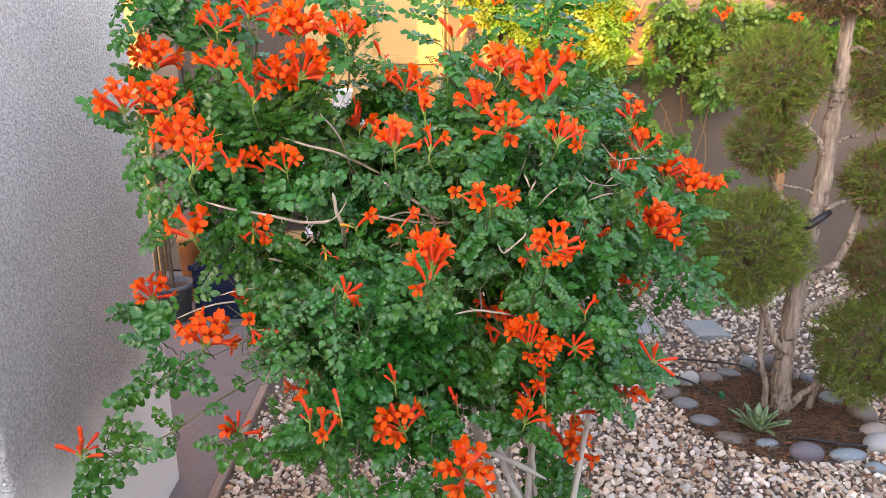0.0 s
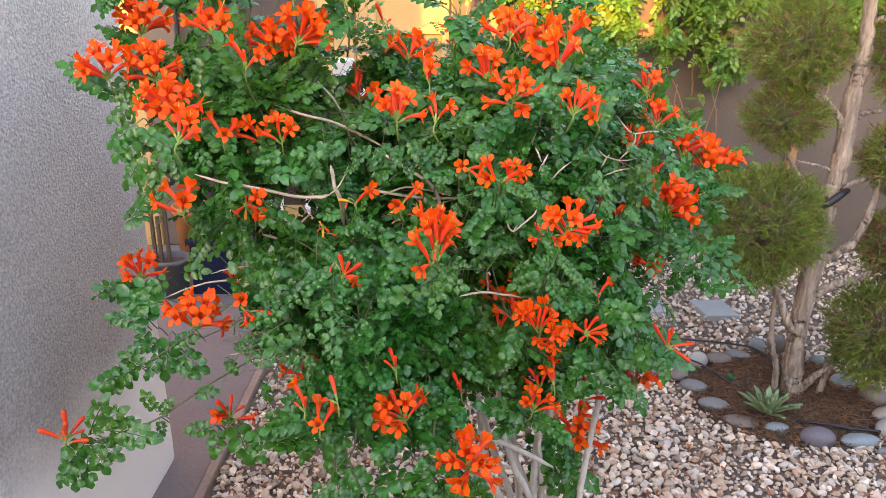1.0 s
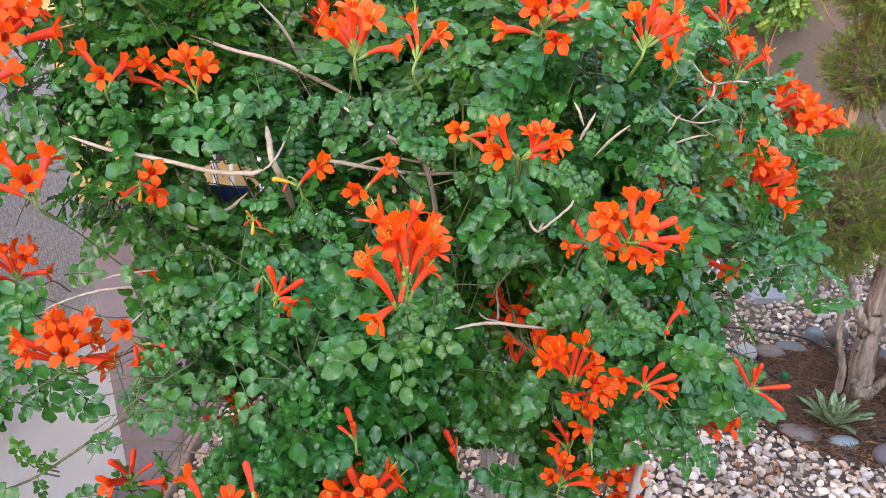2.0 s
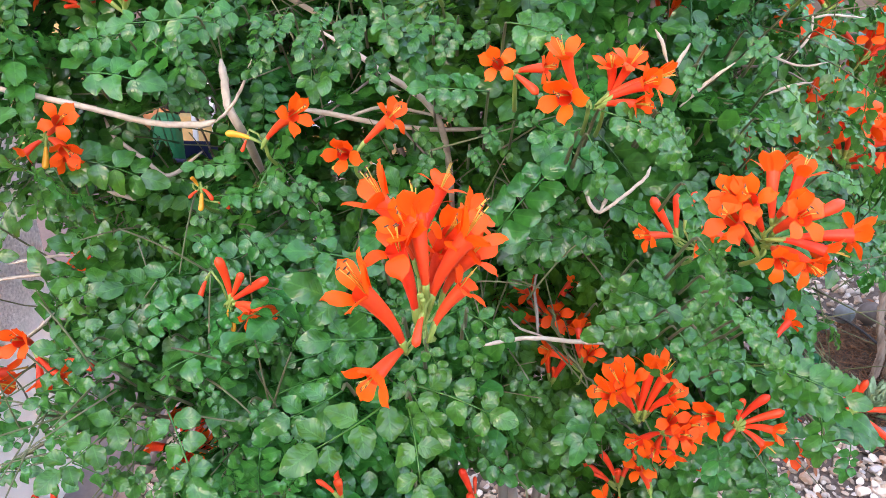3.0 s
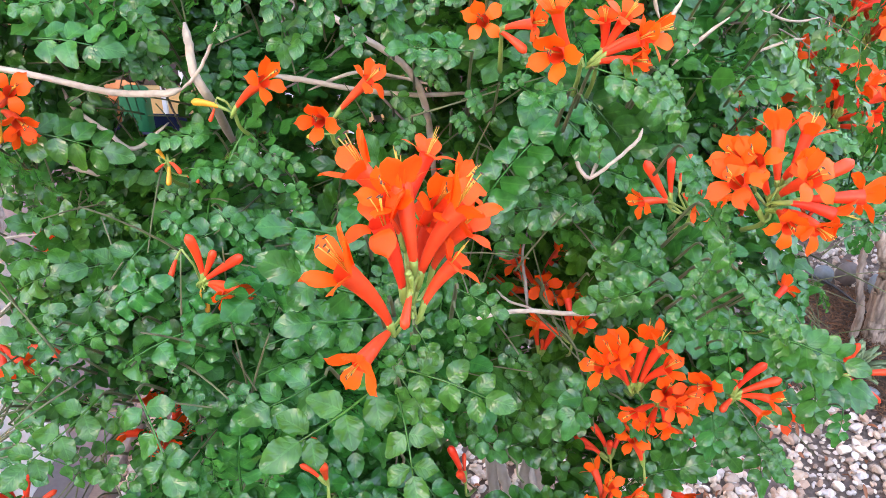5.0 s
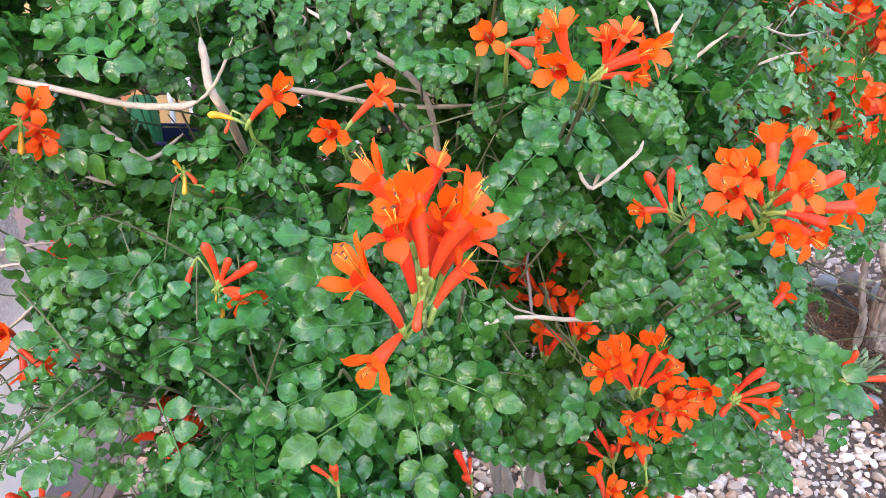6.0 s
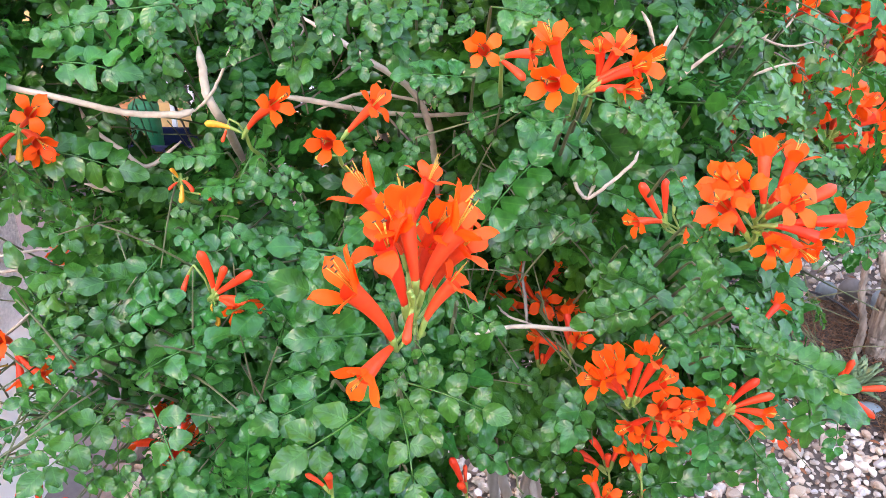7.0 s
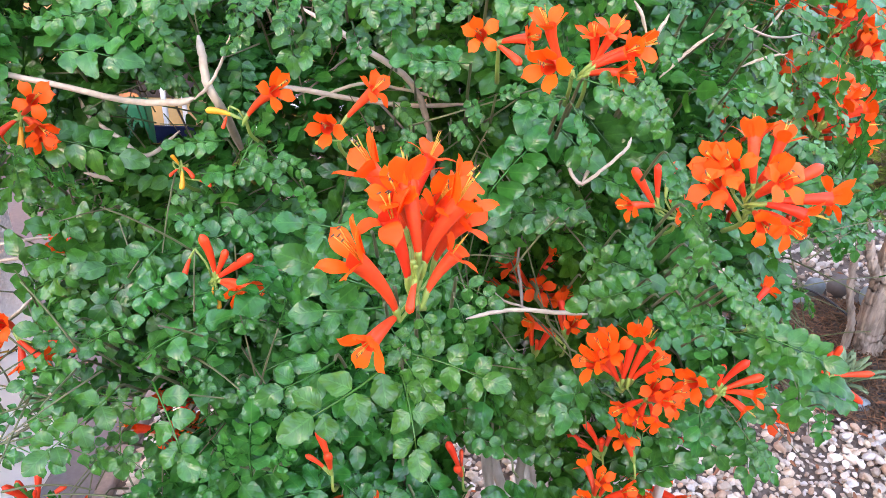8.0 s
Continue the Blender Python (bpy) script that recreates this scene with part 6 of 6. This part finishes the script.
# ---- gravel ----
def pebble(rng, detail, rough=0.16):
    bm = bmesh.new()
    bmesh.ops.create_icosphere(bm, subdivisions=detail, radius=0.5)
    v = np.array([p.co[:] for p in bm.verts])
    t = np.array([[q.index for q in f.verts] for f in bm.faces])
    bm.free()
    for _ in range(5):
        n = unit(rng.normal(0, 1, 3))
        cut = rng.uniform(0.22, 0.38)
        over = np.maximum(v @ n - cut, 0)
        v = v - over[:, None] * n * 0.9
    v *= 1 + rng.normal(0, rough * 0.22, (len(v), 1))
    return v * [1.0, rng.uniform(0.65, 0.9), rng.uniform(0.45, 0.65)], t


stone_rng = np.random.default_rng(3)
PEBBLES = [pebble(stone_rng, 2) for _ in range(9)]
COARSE = [pebble(stone_rng, 1) for _ in range(9)]
PEBBLE_MESH = [tri_mesh("pebble", v, t, gravel_piece, smooth=False) for v, t in PEBBLES]
BED = (1.36, 2.80, 0.37, 0.36)


def in_bed(x, y, grow=1.0):
    return ((x - BED[0]) / (BED[2] * grow)) ** 2 + ((y - BED[1]) / (BED[3] * grow)) ** 2 < 1


gravel = thing("gravel", (0.6, 2.8, 0), "loose pinkish-grey and white river gravel", "gravel", kind="structure")
loose, close = [[] for _ in range(18)], []


def scatter(x0, x1, y0, y1, gap, low, high):
    nx, ny = int((x1 - x0) / gap), int((y1 - y0) / gap)
    for layer in range(2):
        for i in range(nx):
            for j in range(ny):
                x, y = x0 + (i + stone_rng.uniform(0, 1)) * gap, y0 + (j + stone_rng.uniform(0, 1)) * gap
                if in_bed(x, y, 0.98) or x < -0.75 or (layer == 0 and (i + j) % 2 and not 1.3 < y < 2.8):
                    continue
                s = low * (high / low) ** stone_rng.random() ** 1.6
                e = Euler((stone_rng.normal(0, 0.45), stone_rng.normal(0, 0.45), stone_rng.uniform(0, 6.28)))
                m = Matrix.LocRotScale((x, y, -0.004 + 0.008 * layer + 0.15 * s), e, (s, s, s))
                kind = int(stone_rng.integers(len(PEBBLES)))
                if layer and 0.75 < x < 1.25 and 2.05 < y < 2.62 and len(close) < 290:
                    close.append((kind, m))
                else:
                    loose[kind if x > 0.55 and 1.75 < y < 2.5 and layer else kind + 9].append(np.array(m))


scatter(-0.76, 3.2, -0.6, 1.3, 0.044, 0.022, 0.048)
scatter(2.4, 3.2, 1.3, 3.0, 0.042, 0.024, 0.05)
scatter(-0.76, 2.4, 1.3, 3.0, 0.0255, 0.015, 0.046)
scatter(-0.76, 3.2, 3.0, 4.6, 0.036, 0.020, 0.048)
v, t = join([stamp((PEBBLES + COARSE)[k], ms) for k, ms in enumerate(loose) if ms])
tagged(place("pebbles", tri_mesh("pebbles", v, t, gravel_stone, smooth=False), gravel), kind="stuff")

part("bedding", box_bm((-0.764, -0.7, -0.10), (3.3, 4.59, -0.006)), gravel_ground, gravel, "fine grit between the stones")

# fallen petals and dry scraps between the stones
scraps = []
for _ in range(1100):
    x, y = stone_rng.uniform(-0.7, 2.0), 1.4 + 1.9 * stone_rng.random() ** 1.3
    m = np.array(Matrix.LocRotScale((x, y, 0.028), Euler((stone_rng.normal(0, 0.4), stone_rng.normal(0, 0.4), stone_rng.uniform(0, 6.28))), (1, 1, 1)))
    lv, lt, _ = leaflet(stone_rng.uniform(0.015, 0.04), 0.009, 0.6, 0.5, 0.0, 0)
    scraps.append(((np.c_[lv, np.ones(len(lv))] @ m.T)[:, :3], lt))
v, t = join(scraps)
tagged(place("fallen_petals", tri_mesh("fallen_petals", v, t, petal_dry), gravel, None, "dry rust-coloured fallen petals"), kind="stuff")

# mulched bed of the small tree
bed = thing("mulch_bed", (BED[0], BED[1], 0), "round bed of dark mulch and dry needles", "mulch", kind="structure")
v, t = [], []
for i in range(9):
    for j in range(28):
        r, a = i / 8, j / 28 * 2 * math.pi
        v.append((BED[0] + BED[2] * 1.03 * r * math.cos(a), BED[1] + BED[3] * 1.03 * r * math.sin(a), 0.004 + 0.03 * (1 - r * r) + stone_rng.normal(0, 0.004)))
for i in range(8):
    for j in range(28):
        a, b, c, d = i * 28 + j, i * 28 + (j + 1) % 28, (i + 1) * 28 + (j + 1) % 28, (i + 1) * 28 + j
        t += [(a, d, c), (a, c, b)]
place("mulch", tri_mesh("mulch", v, t, soil), bed)
straws = []
for _ in range(3800):
    a, r = stone_rng.uniform(0, 6.28), math.sqrt(stone_rng.random())
    p = np.array([BED[0] + BED[2] * r * math.cos(a), BED[1] + BED[3] * r * math.sin(a), 0.010 + 0.03 * (1 - r * r) + stone_rng.uniform(0, 0.012)])
    d = unit([stone_rng.normal(), stone_rng.normal(), stone_rng.normal(0, 0.2)]) * stone_rng.uniform(0.02, 0.05)
    straws.append(tube([p - d / 2, p + d / 2 + [0, 0, 0.003]], stone_rng.uniform(0.0008, 0.0022), 3))
v, t = join(straws)
tagged(place("dry_needles", tri_mesh("dry_needles", v, t, needle_brown), bed, None, "reddish-brown dry needles and twigs"), kind="stuff")


# river stones round the bed
def river_stone(x, y, long, wide, high, turn, color, words, tip=0.0):
    long, wide, high = 0.95 * long, 0.95 * wide, 0.95 * high
    bm = bmesh.new()
    bmesh.ops.create_icosphere(bm, subdivisions=3, radius=0.5)
    seed = Vector((x * 7, y * 5, 1))
    for p in bm.verts:
        p.co *= 1 + 0.12 * noise.noise(p.co * 1.6 + seed) + 0.03 * noise.noise(p.co * 5 + seed)
        p.co = Vector((p.co.x * long, p.co.y * wide, p.co.z * high))
    me = bpy.data.meshes.new("river_stone")
    bm.to_mesh(me)
    bm.free()
    me.materials.append(river_material("river_stone", color))
    for p in me.polygons:
        p.use_smooth = True
    ob = new("river_stone", me)
    ob.matrix_basis = pose(x, y, 0.006 + high * 0.32 + abs(math.sin(radians(tip))) * long * 0.3, 0, tip, turn)
    tagged(ob, words + " river stone bordering the mulch bed", "stone", "stones round the bed")


GREY, PALE, BROWN, BLUE, PLUM, TAN = (0.17, 0.175, 0.175), (0.38, 0.375, 0.35), (0.18, 0.145, 0.125), (0.22, 0.26, 0.27), (0.155, 0.13, 0.145), (0.36, 0.29, 0.235)
river_stone(1.095, 3.06, 0.105, 0.08, 0.085, 20, PALE, "smooth pale grey")
river_stone(1.195, 3.08, 0.12, 0.08, 0.07, -10, BROWN, "smooth brown-grey")
river_stone(1.295, 3.13, 0.12, 0.07, 0.055, -15, GREY, "flat grey oval")
river_stone(1.395, 3.18, 0.10, 0.07, 0.07, 70, BLUE, "upright pale blue-grey", 50)
river_stone(1.50, 3.21, 0.09, 0.07, 0.10, 10, BROWN, "rounded brown")
river_stone(1.555, 3.11, 0.08, 0.06, 0.09, 80, BLUE, "small blue-white", 30)
river_stone(1.63, 3.09, 0.07, 0.06, 0.05, 0, GREY, "small grey")
river_stone(1.015, 2.85, 0.115, 0.07, 0.06, -25, GREY, "smooth slate grey")
river_stone(1.055, 2.715, 0.13, 0.075, 0.05, -22, GREY, "flat dark grey")
river_stone(1.12, 2.60, 0.14, 0.09, 0.035, -15, BROWN, "flat dark brown")
river_stone(1.235, 2.55, 0.10, 0.06, 0.045, -8, BLUE, "small flat grey-blue")
river_stone(1.35, 2.475, 0.135, 0.085, 0.085, -6, PLUM, "plum-grey oval")
river_stone(1.505, 2.475, 0.155, 0.075, 0.05, 3, BLUE, "long flat pale blue")
river_stone(1.635, 2.885, 0.105, 0.08, 0.08, -20, BLUE, "rounded blue-grey")
river_stone(1.71, 2.77, 0.12, 0.09, 0.085, -30, BROWN, "dark rounded brown-grey")
river_stone(1.69, 2.645, 0.12, 0.075, 0.065, 15, TAN, "smooth tan")
river_stone(1.66, 2.54, 0.135, 0.10, 0.085, 5, PALE, "marbled pale grey")
river_stone(1.565, 2.395, 0.08, 0.05, 0.045, -20, BLUE, "small pale blue")
river_stone(0.985, 2.955, 0.09, 0.07, 0.05, 30, BROWN, "reddish brown")


def stepping_stone(x, y, turn, words):
    bm = box_bm((-0.085, -0.10, -0.03), (0.085, 0.10, 0.010), 0.006)
    for p in bm.verts:
        p.co.x += 0.012 * noise.noise(p.co * 9)
        p.co.x -= p.co.y * 0.12
    ob = part("stepping_stone", bm, paver_grey, None)
    ob.matrix_basis = pose(x, y, 0.016, 0, 0, turn)
    tagged(ob, words, "paver", "stepping stones")


stepping_stone(1.365, 3.655, 2, "flat grey square paver set in the gravel")
stepping_stone(1.045, 3.69, 4, "flat grey square paver half under the shrub")


# drip hose
def hose(points, radius, words):
    v, t = tube(curve(points, 7), radius, 8)
    tagged(place("drip_hose", tri_mesh("drip_hose", v, t, rubber_black)), words, "hose", "drip hoses")


hose([(0.90, 3.28, 0.03), (1.10, 3.24, 0.045), (1.28, 3.17, 0.06), (1.36, 3.08, 0.075), (1.42, 2.95, 0.055), (1.44, 2.85, 0.04)], 0.0042, "thin black drip hose curving over the stones")
hose([(0.90, 3.26, 0.03), (1.0, 3.10, 0.045), (1.08, 2.98, 0.06), (1.13, 2.90, 0.05), (1.20, 2.82, 0.035), (1.28, 2.80, 0.03)], 0.0042, "thin black drip hose dipping into the mulch")
hose([(1.30, 2.60, 0.02), (1.38, 2.55, 0.045), (1.50, 2.53, 0.035), (1.60, 2.52, 0.03)], 0.005, "thin black drip hose behind a plum-grey stone")
emitter = part("drip_emitter", box_bm((1.165, 2.865, 0.04), (1.185, 2.90, 0.062), 0.005), bag_green, None)
tagged(emitter, "small green plastic drip emitter on the mulch", "emitter")

# small succulent
agave = thing("succulent", (1.235, 2.64, 0.02), "small grey-green rosette succulent with pointed leaves", "succulent")
for k in range(24):
    a, e = k * 2.399, radians(18 + 62 * (k / 24))
    long = 0.135 - 0.05 * (k / 24)
    w = 0.034
    rows = []
    for s, f in ((0, 0.6), (0.3, 1.0), (0.6, 0.8), (0.85, 0.4), (1, 0.03)):
        x, z = long * s * math.cos(e), long * (s * math.sin(e) + 0.10 * math.sin(s * 2.6))
        rows += [(x, w * f * 0.5, z + 0.004), (x, 0, z - 0.002), (x, -w * f * 0.5, z + 0.004), (x, 0, z - 0.006)]
    tt = []
    for i in range(4):
        for j in range(4):
            p, q = 4 * i + j, 4 * i + (j + 1) % 4
            tt += [(p, q, q + 4), (p, q + 4, p + 4)]
    place("leaf", tri_mesh("leaf", rows, tt, agave_green), agave, Matrix.Translation((1.235, 2.64, 0.02)) @ Matrix.Rotation(a, 4, "Z"))

# ---- small needle-leaved tree ----
tree = thing("juniper_tree", (1.39, 2.80, 0), "pruned conifer with pale flaking bark and rounded pads of foliage", "tree")
tree_rng = np.random.default_rng(21)


def limb(points, r0, r1, name="limb", label=""):
    r0, r1 = (r0, r1) if name == "trunk" else (0.72 * r0, 0.72 * r1)
    line = curve(points, 14, 0.0015, tree_rng)
    v, t = tube(line, np.linspace(r0, r1, len(line)), 22)
    for k in range(len(v)):
        ridge = noise.noise(Vector((v[k][0] * 95, v[k][1] * 95, v[k][2] * 9)))
        away = v[k] - line[np.argmin(np.linalg.norm(line - v[k], axis=1))]
        v[k] += np.array(noise.noise_vector(Vector(v[k]) * 22)) * r0 * 0.16 + away * 0.30 * ridge
    return place(name, tri_mesh(name, v, t, trunk_bark), tree, None, label)


limb([(1.392, 2.80, -0.03), (1.386, 2.80, 0.08), (1.378, 2.80, 0.20), (1.377, 2.80, 0.34), (1.382, 2.80, 0.54), (1.397, 2.80, 0.745), (1.408, 2.80, 0.85), (1.421, 2.80, 0.975), (1.420, 2.80, 1.18), (1.428, 2.80, 1.28), (1.434, 2.80, 1.37), (1.424, 2.80, 1.57), (1.42, 2.80, 1.95)], 0.039, 0.022, "trunk", "pale flaking grey-brown trunk")
limb([(1.385, 2.80, 0.50), (1.414, 2.79, 0.588), (1.468, 2.785, 0.636), (1.509, 2.78, 0.668), (1.541, 2.78, 0.747), (1.554, 2.78, 0.81), (1.57, 2.77, 0.92)], 0.027, 0.014)
limb([(1.380, 2.80, 0.40), (1.41, 2.79, 0.457), (1.472, 2.78, 0.506), (1.531, 2.77, 0.523), (1.60, 2.76, 0.57)], 0.030, 0.012)
limb([(1.375, 2.80, 0.28), (1.325, 2.79, 0.339), (1.283, 2.78, 0.423), (1.25, 2.77, 0.498), (1.22, 2.77, 0.60)], 0.024, 0.012)
limb([(1.385, 2.79, 0.00), (1.41, 2.79, 0.04), (1.453, 2.79, 0.095), (1.502, 2.79, 0.14), (1.56, 2.78, 0.22)], 0.026, 0.012)
limb([(1.475, 2.79, -0.02), (1.495, 2.79, 0.03), (1.514, 2.79, 0.113), (1.55, 2.78, 0.24)], 0.020, 0.012)
limb([(1.33, 2.82, -0.02), (1.312, 2.79, 0.131), (1.269, 2.79, 0.288), (1.262, 2.79, 0.407), (1.24, 2.78, 0.55)], 0.018, 0.010)
limb([(1.40, 2.80, 0.80), (1.349, 2.79, 0.84), (1.279, 2.79, 0.917), (1.225, 2.79, 0.992), (1.21, 2.79, 1.05)], 0.014, 0.009)
limb([(1.42, 2.80, 1.06), (1.392, 2.79, 1.117), (1.361, 2.79, 1.16), (1.311, 2.79, 1.21)], 0.018, 0.010)
limb([(1.42, 2.80, 1.08), (1.439, 2.79, 1.124), (1.477, 2.79, 1.153), (1.53, 2.79, 1.16)], 0.016, 0.010)
limb([(1.41, 2.80, 0.86), (1.47, 2.78, 0.90), (1.54, 2.76, 0.93), (1.62, 2.75, 0.93)], 0.013, 0.008)
limb([(1.41, 2.80, 0.93), (1.362, 2.79, 0.954), (1.30, 2.79, 0.968), (1.256, 2.79, 0.977)], 0.007, 0.004)
limb([(1.43, 2.80, 1.45), (1.47, 2.79, 1.47), (1.52, 2.78, 1.45)], 0.013, 0.008)
PADS = [((1.150, 2.74, 0.745), (0.225, 0.200, 0.250), 1350, 0.10), ((1.191, 2.76, 1.385), (0.180, 0.160, 0.175), 820, 0.16), ((1.18, 2.76, 1.135), (0.150, 0.130, 0.118), 500, 0.25),
        ((1.660, 2.72, 0.345), (0.230, 0.200, 0.240), 1200, 0.12), ((1.700, 2.78, 0.665), (0.170, 0.150, 0.150), 620, 0.4), ((1.640, 2.78, 0.99), (0.165, 0.150, 0.165), 640, 0.3), ((1.580, 2.78, 1.385), (0.125, 0.130, 0.215), 600, 0.3),
        ((1.41, 2.78, 1.66), (0.26, 0.20, 0.085), 700, 0.8), ((1.830, 2.74, 1.2), (0.150, 0.150, 0.195), 400, 0.3), ((1.330, 2.9, 0.62), (0.090, 0.090, 0.095), 140, 0.2)]


def sprig(rng):
    """A feathery sprig along +x, of thin forking needles."""
    bits = [(np.array([(0, -0.0007, 0), (0, 0.0007, 0), (0.03, 0.0005, 0.002), (0.055, 0, 0)]), np.array([(0, 1, 2), (0, 2, 3)]))]
    for k in range(9):
        s = 0.006 + 0.0055 * k
        a, side = rng.uniform(0.35, 0.8), rng.uniform(0, 6.28)
        ln = rng.uniform(0.014, 0.026)
        d = np.array([math.cos(a), math.sin(a) * math.cos(side), math.sin(a) * math.sin(side)])
        p = np.array([s, 0, 0])
        q = np.cross(d, [0.3, 0.2, 0.9])
        q = q / np.linalg.norm(q) * 0.0019
        bits.append((np.array([p - q, p + q, p + d * ln * 0.6 + q * 0.8, p + d * ln]), np.array([(0, 1, 2), (0, 2, 3)])))
    return join(bits)


SPRIGS = [sprig(tree_rng) for _ in range(5)]
for mid, half, count, dry in PADS:
    mid, half = np.array(mid), np.array(half)
    green, brown = [[] for _ in SPRIGS], [[] for _ in SPRIGS]
    inner = []
    for _ in range(int(count * 3.7)):
        d = unit(tree_rng.normal(0, 1, 3))
        lump = 0.86 + 0.3 * noise.noise(Vector(d * 1.9 + mid * 3))
        r = lump * (1 - abs(tree_rng.normal(0, 0.2)))
        p = mid + d * half * r
        x = unit(d * 0.8 + tree_rng.normal(0, 0.75, 3) + [0, 0, 0.3])
        m = pose_axes(p, x, tree_rng.normal(0, 1, 3), tree_rng.uniform(0.45, 0.85))
        (brown if tree_rng.random() < dry or r < 0.55 else green)[int(tree_rng.integers(len(SPRIGS)))].append(m)
        if tree_rng.random() < 0.05:
            inner.append(tube([mid - half * [0, 0, 0.5], mid + d * half * r * 0.5 + tree_rng.normal(0, 0.012, 3), p], [0.003, 0.002, 0.001], 4))
    for name, mats, mat in (("pad", green, needle_green), ("dry_pad", brown, needle_brown)):
        got = [stamp(SPRIGS[k], ms) for k, ms in enumerate(mats) if ms]
        if got:
            v, t = join(got)
            place(name, tri_mesh(name, v, t, mat), tree, None, "feathery olive-green foliage" if mat is needle_green else "dry brown inner foliage")
    v, t = join(inner)
    tagged(place("inner_growth", tri_mesh("inner_growth", v, t, trunk_bark), tree), kind="stuff")
v, t = tube([(1.345, 2.745, 0.815), (1.375, 2.74, 0.835), (1.405, 2.74, 0.86), (1.445, 2.755, 0.88)], [0.010, 0.014, 0.014, 0.010], 8)
place("strap", tri_mesh("strap", v, t, rubber_black), tree, None, "black rubber tree tie")


# ---- pots and things on the patio behind the shrub ----
def lathe(profile, sides=32):
    v, t = [], []
    for r, z in profile:
        for k in range(sides):
            a = k / sides * 2 * math.pi
            v.append((r * math.cos(a), r * math.sin(a), z))
    for i in range(len(profile) - 1):
        for k in range(sides):
            a, b = i * sides + k, i * sides + (k + 1) % sides
            t += [(a, b, b + sides), (a, b + sides, a + sides)]
    return np.array(v), np.array(t)


def pot(x, y, r, h, mat, words, z=0.012):
    ob = thing("plant_pot", (x, y, z), words, "pot", "pots on the patio")
    v, t = lathe([(0.001, 0.0), (r * 0.72, 0.0), (r * 0.92, h * 0.88), (r, h * 0.89), (r * 1.02, h), (r * 0.93, h), (r * 0.9, h * 0.9), (r * 0.84, h * 0.85), (0.001, h * 0.84)])
    place("body", tri_mesh("body", v, t, mat), ob, Matrix.Translation((x, y, z)))
    v, t = lathe([(0.001, h * 0.865), (r * 0.5, h * 0.87), (r * 0.86, h * 0.855)], 20)
    place("soil", tri_mesh("soil", v, t, soil), ob, Matrix.Translation((x, y, z)))
    return ob


pot(-1.42, 3.80, 0.10, 0.21, pot_grey, "dark grey plastic pot with stakes standing in it")
cane_stake = thing("garden_stake", (-1.46, 3.80, 0.19), "weathered brown wooden stakes standing in a pot", "stake")
for dx, h in ((-0.04, 0.50), (-0.01, 0.44), (0.03, 0.47)):
    part("stake", box_bm((-1.465 + dx, 3.79, 0.185), (-1.448 + dx, 3.807, h), 0.002), stake_wood, cane_stake)
crate = thing("crate", (-1.15, 3.9, 0.012), "dark blue plastic crate on the patio", "crate")
for lo, hi in (((-1.32, 3.80, 0.012), (-0.98, 3.815, 0.31)), ((-1.32, 4.05, 0.012), (-0.98, 4.065, 0.31)), ((-1.32, 3.816, 0.012), (-1.305, 4.049, 0.31)), ((-0.995, 3.816, 0.012), (-0.98, 4.049, 0.31))):
    part("side", box_bm(lo, hi, 0.004), crate_blue, crate)
part("rim", box_bm((-1.335, 3.785, 0.29), (-0.965, 3.799, 0.32), 0.004), crate_blue, crate)
part("bottom", box_bm((-1.304, 3.816, 0.012), (-0.996, 4.048, 0.20)), crate_blue, crate)
bag = thing("potting_bag", (-1.23, 3.93, 0.20), "green plastic bag of potting soil in the crate", "bag")
bm = box_bm((-1.285, 3.86, 0.202), (-1.18, 3.97, 0.47), 0.025)
for p in bm.verts:
    p.co += Vector(noise.noise_vector(p.co * 6)) * 0.012
part("sack", bm, bag_green, bag, smooth=True)
pot(-1.40, 4.12, 0.10, 0.40, clay_orange, "terracotta pot behind the blue crate")


def plant_stand(x0, x1, y0, y1, levels, words):
    ob = thing("plant_stand", ((x0 + x1) / 2, (y0 + y1) / 2, 0.012), words, "stand", "plant stands")
    for z in levels:
        part("shelf", box_bm((x0, y0, z - 0.022), (x1, y1, z), 0.004), pot_white, ob)
    for lx in (x0 + 0.006, x1 - 0.026):
        for ly in (y0 + 0.006, y1 - 0.026):
            part("leg", box_bm((lx, ly, 0.012), (lx + 0.02, ly + 0.02, levels[-1] - 0.023), 0.003), pot_white, ob)


plant_stand(-0.68, -0.30, 3.62, 3.98, (0.55, 1.10), "white plant stand with two shelves against the house")
plant_stand(-1.20, -0.94, 4.10, 4.40, (0.80,), "low white plant stand with one shelf beside a dark door")
pot(-0.49, 3.76, 0.055, 0.13, pot_white, "small white pot on the plant stand", 1.10)

# the pebbles nearest to the walk, one by one
for kind, m in close:
    place("pebble", PEBBLE_MESH[kind], gravel, m)
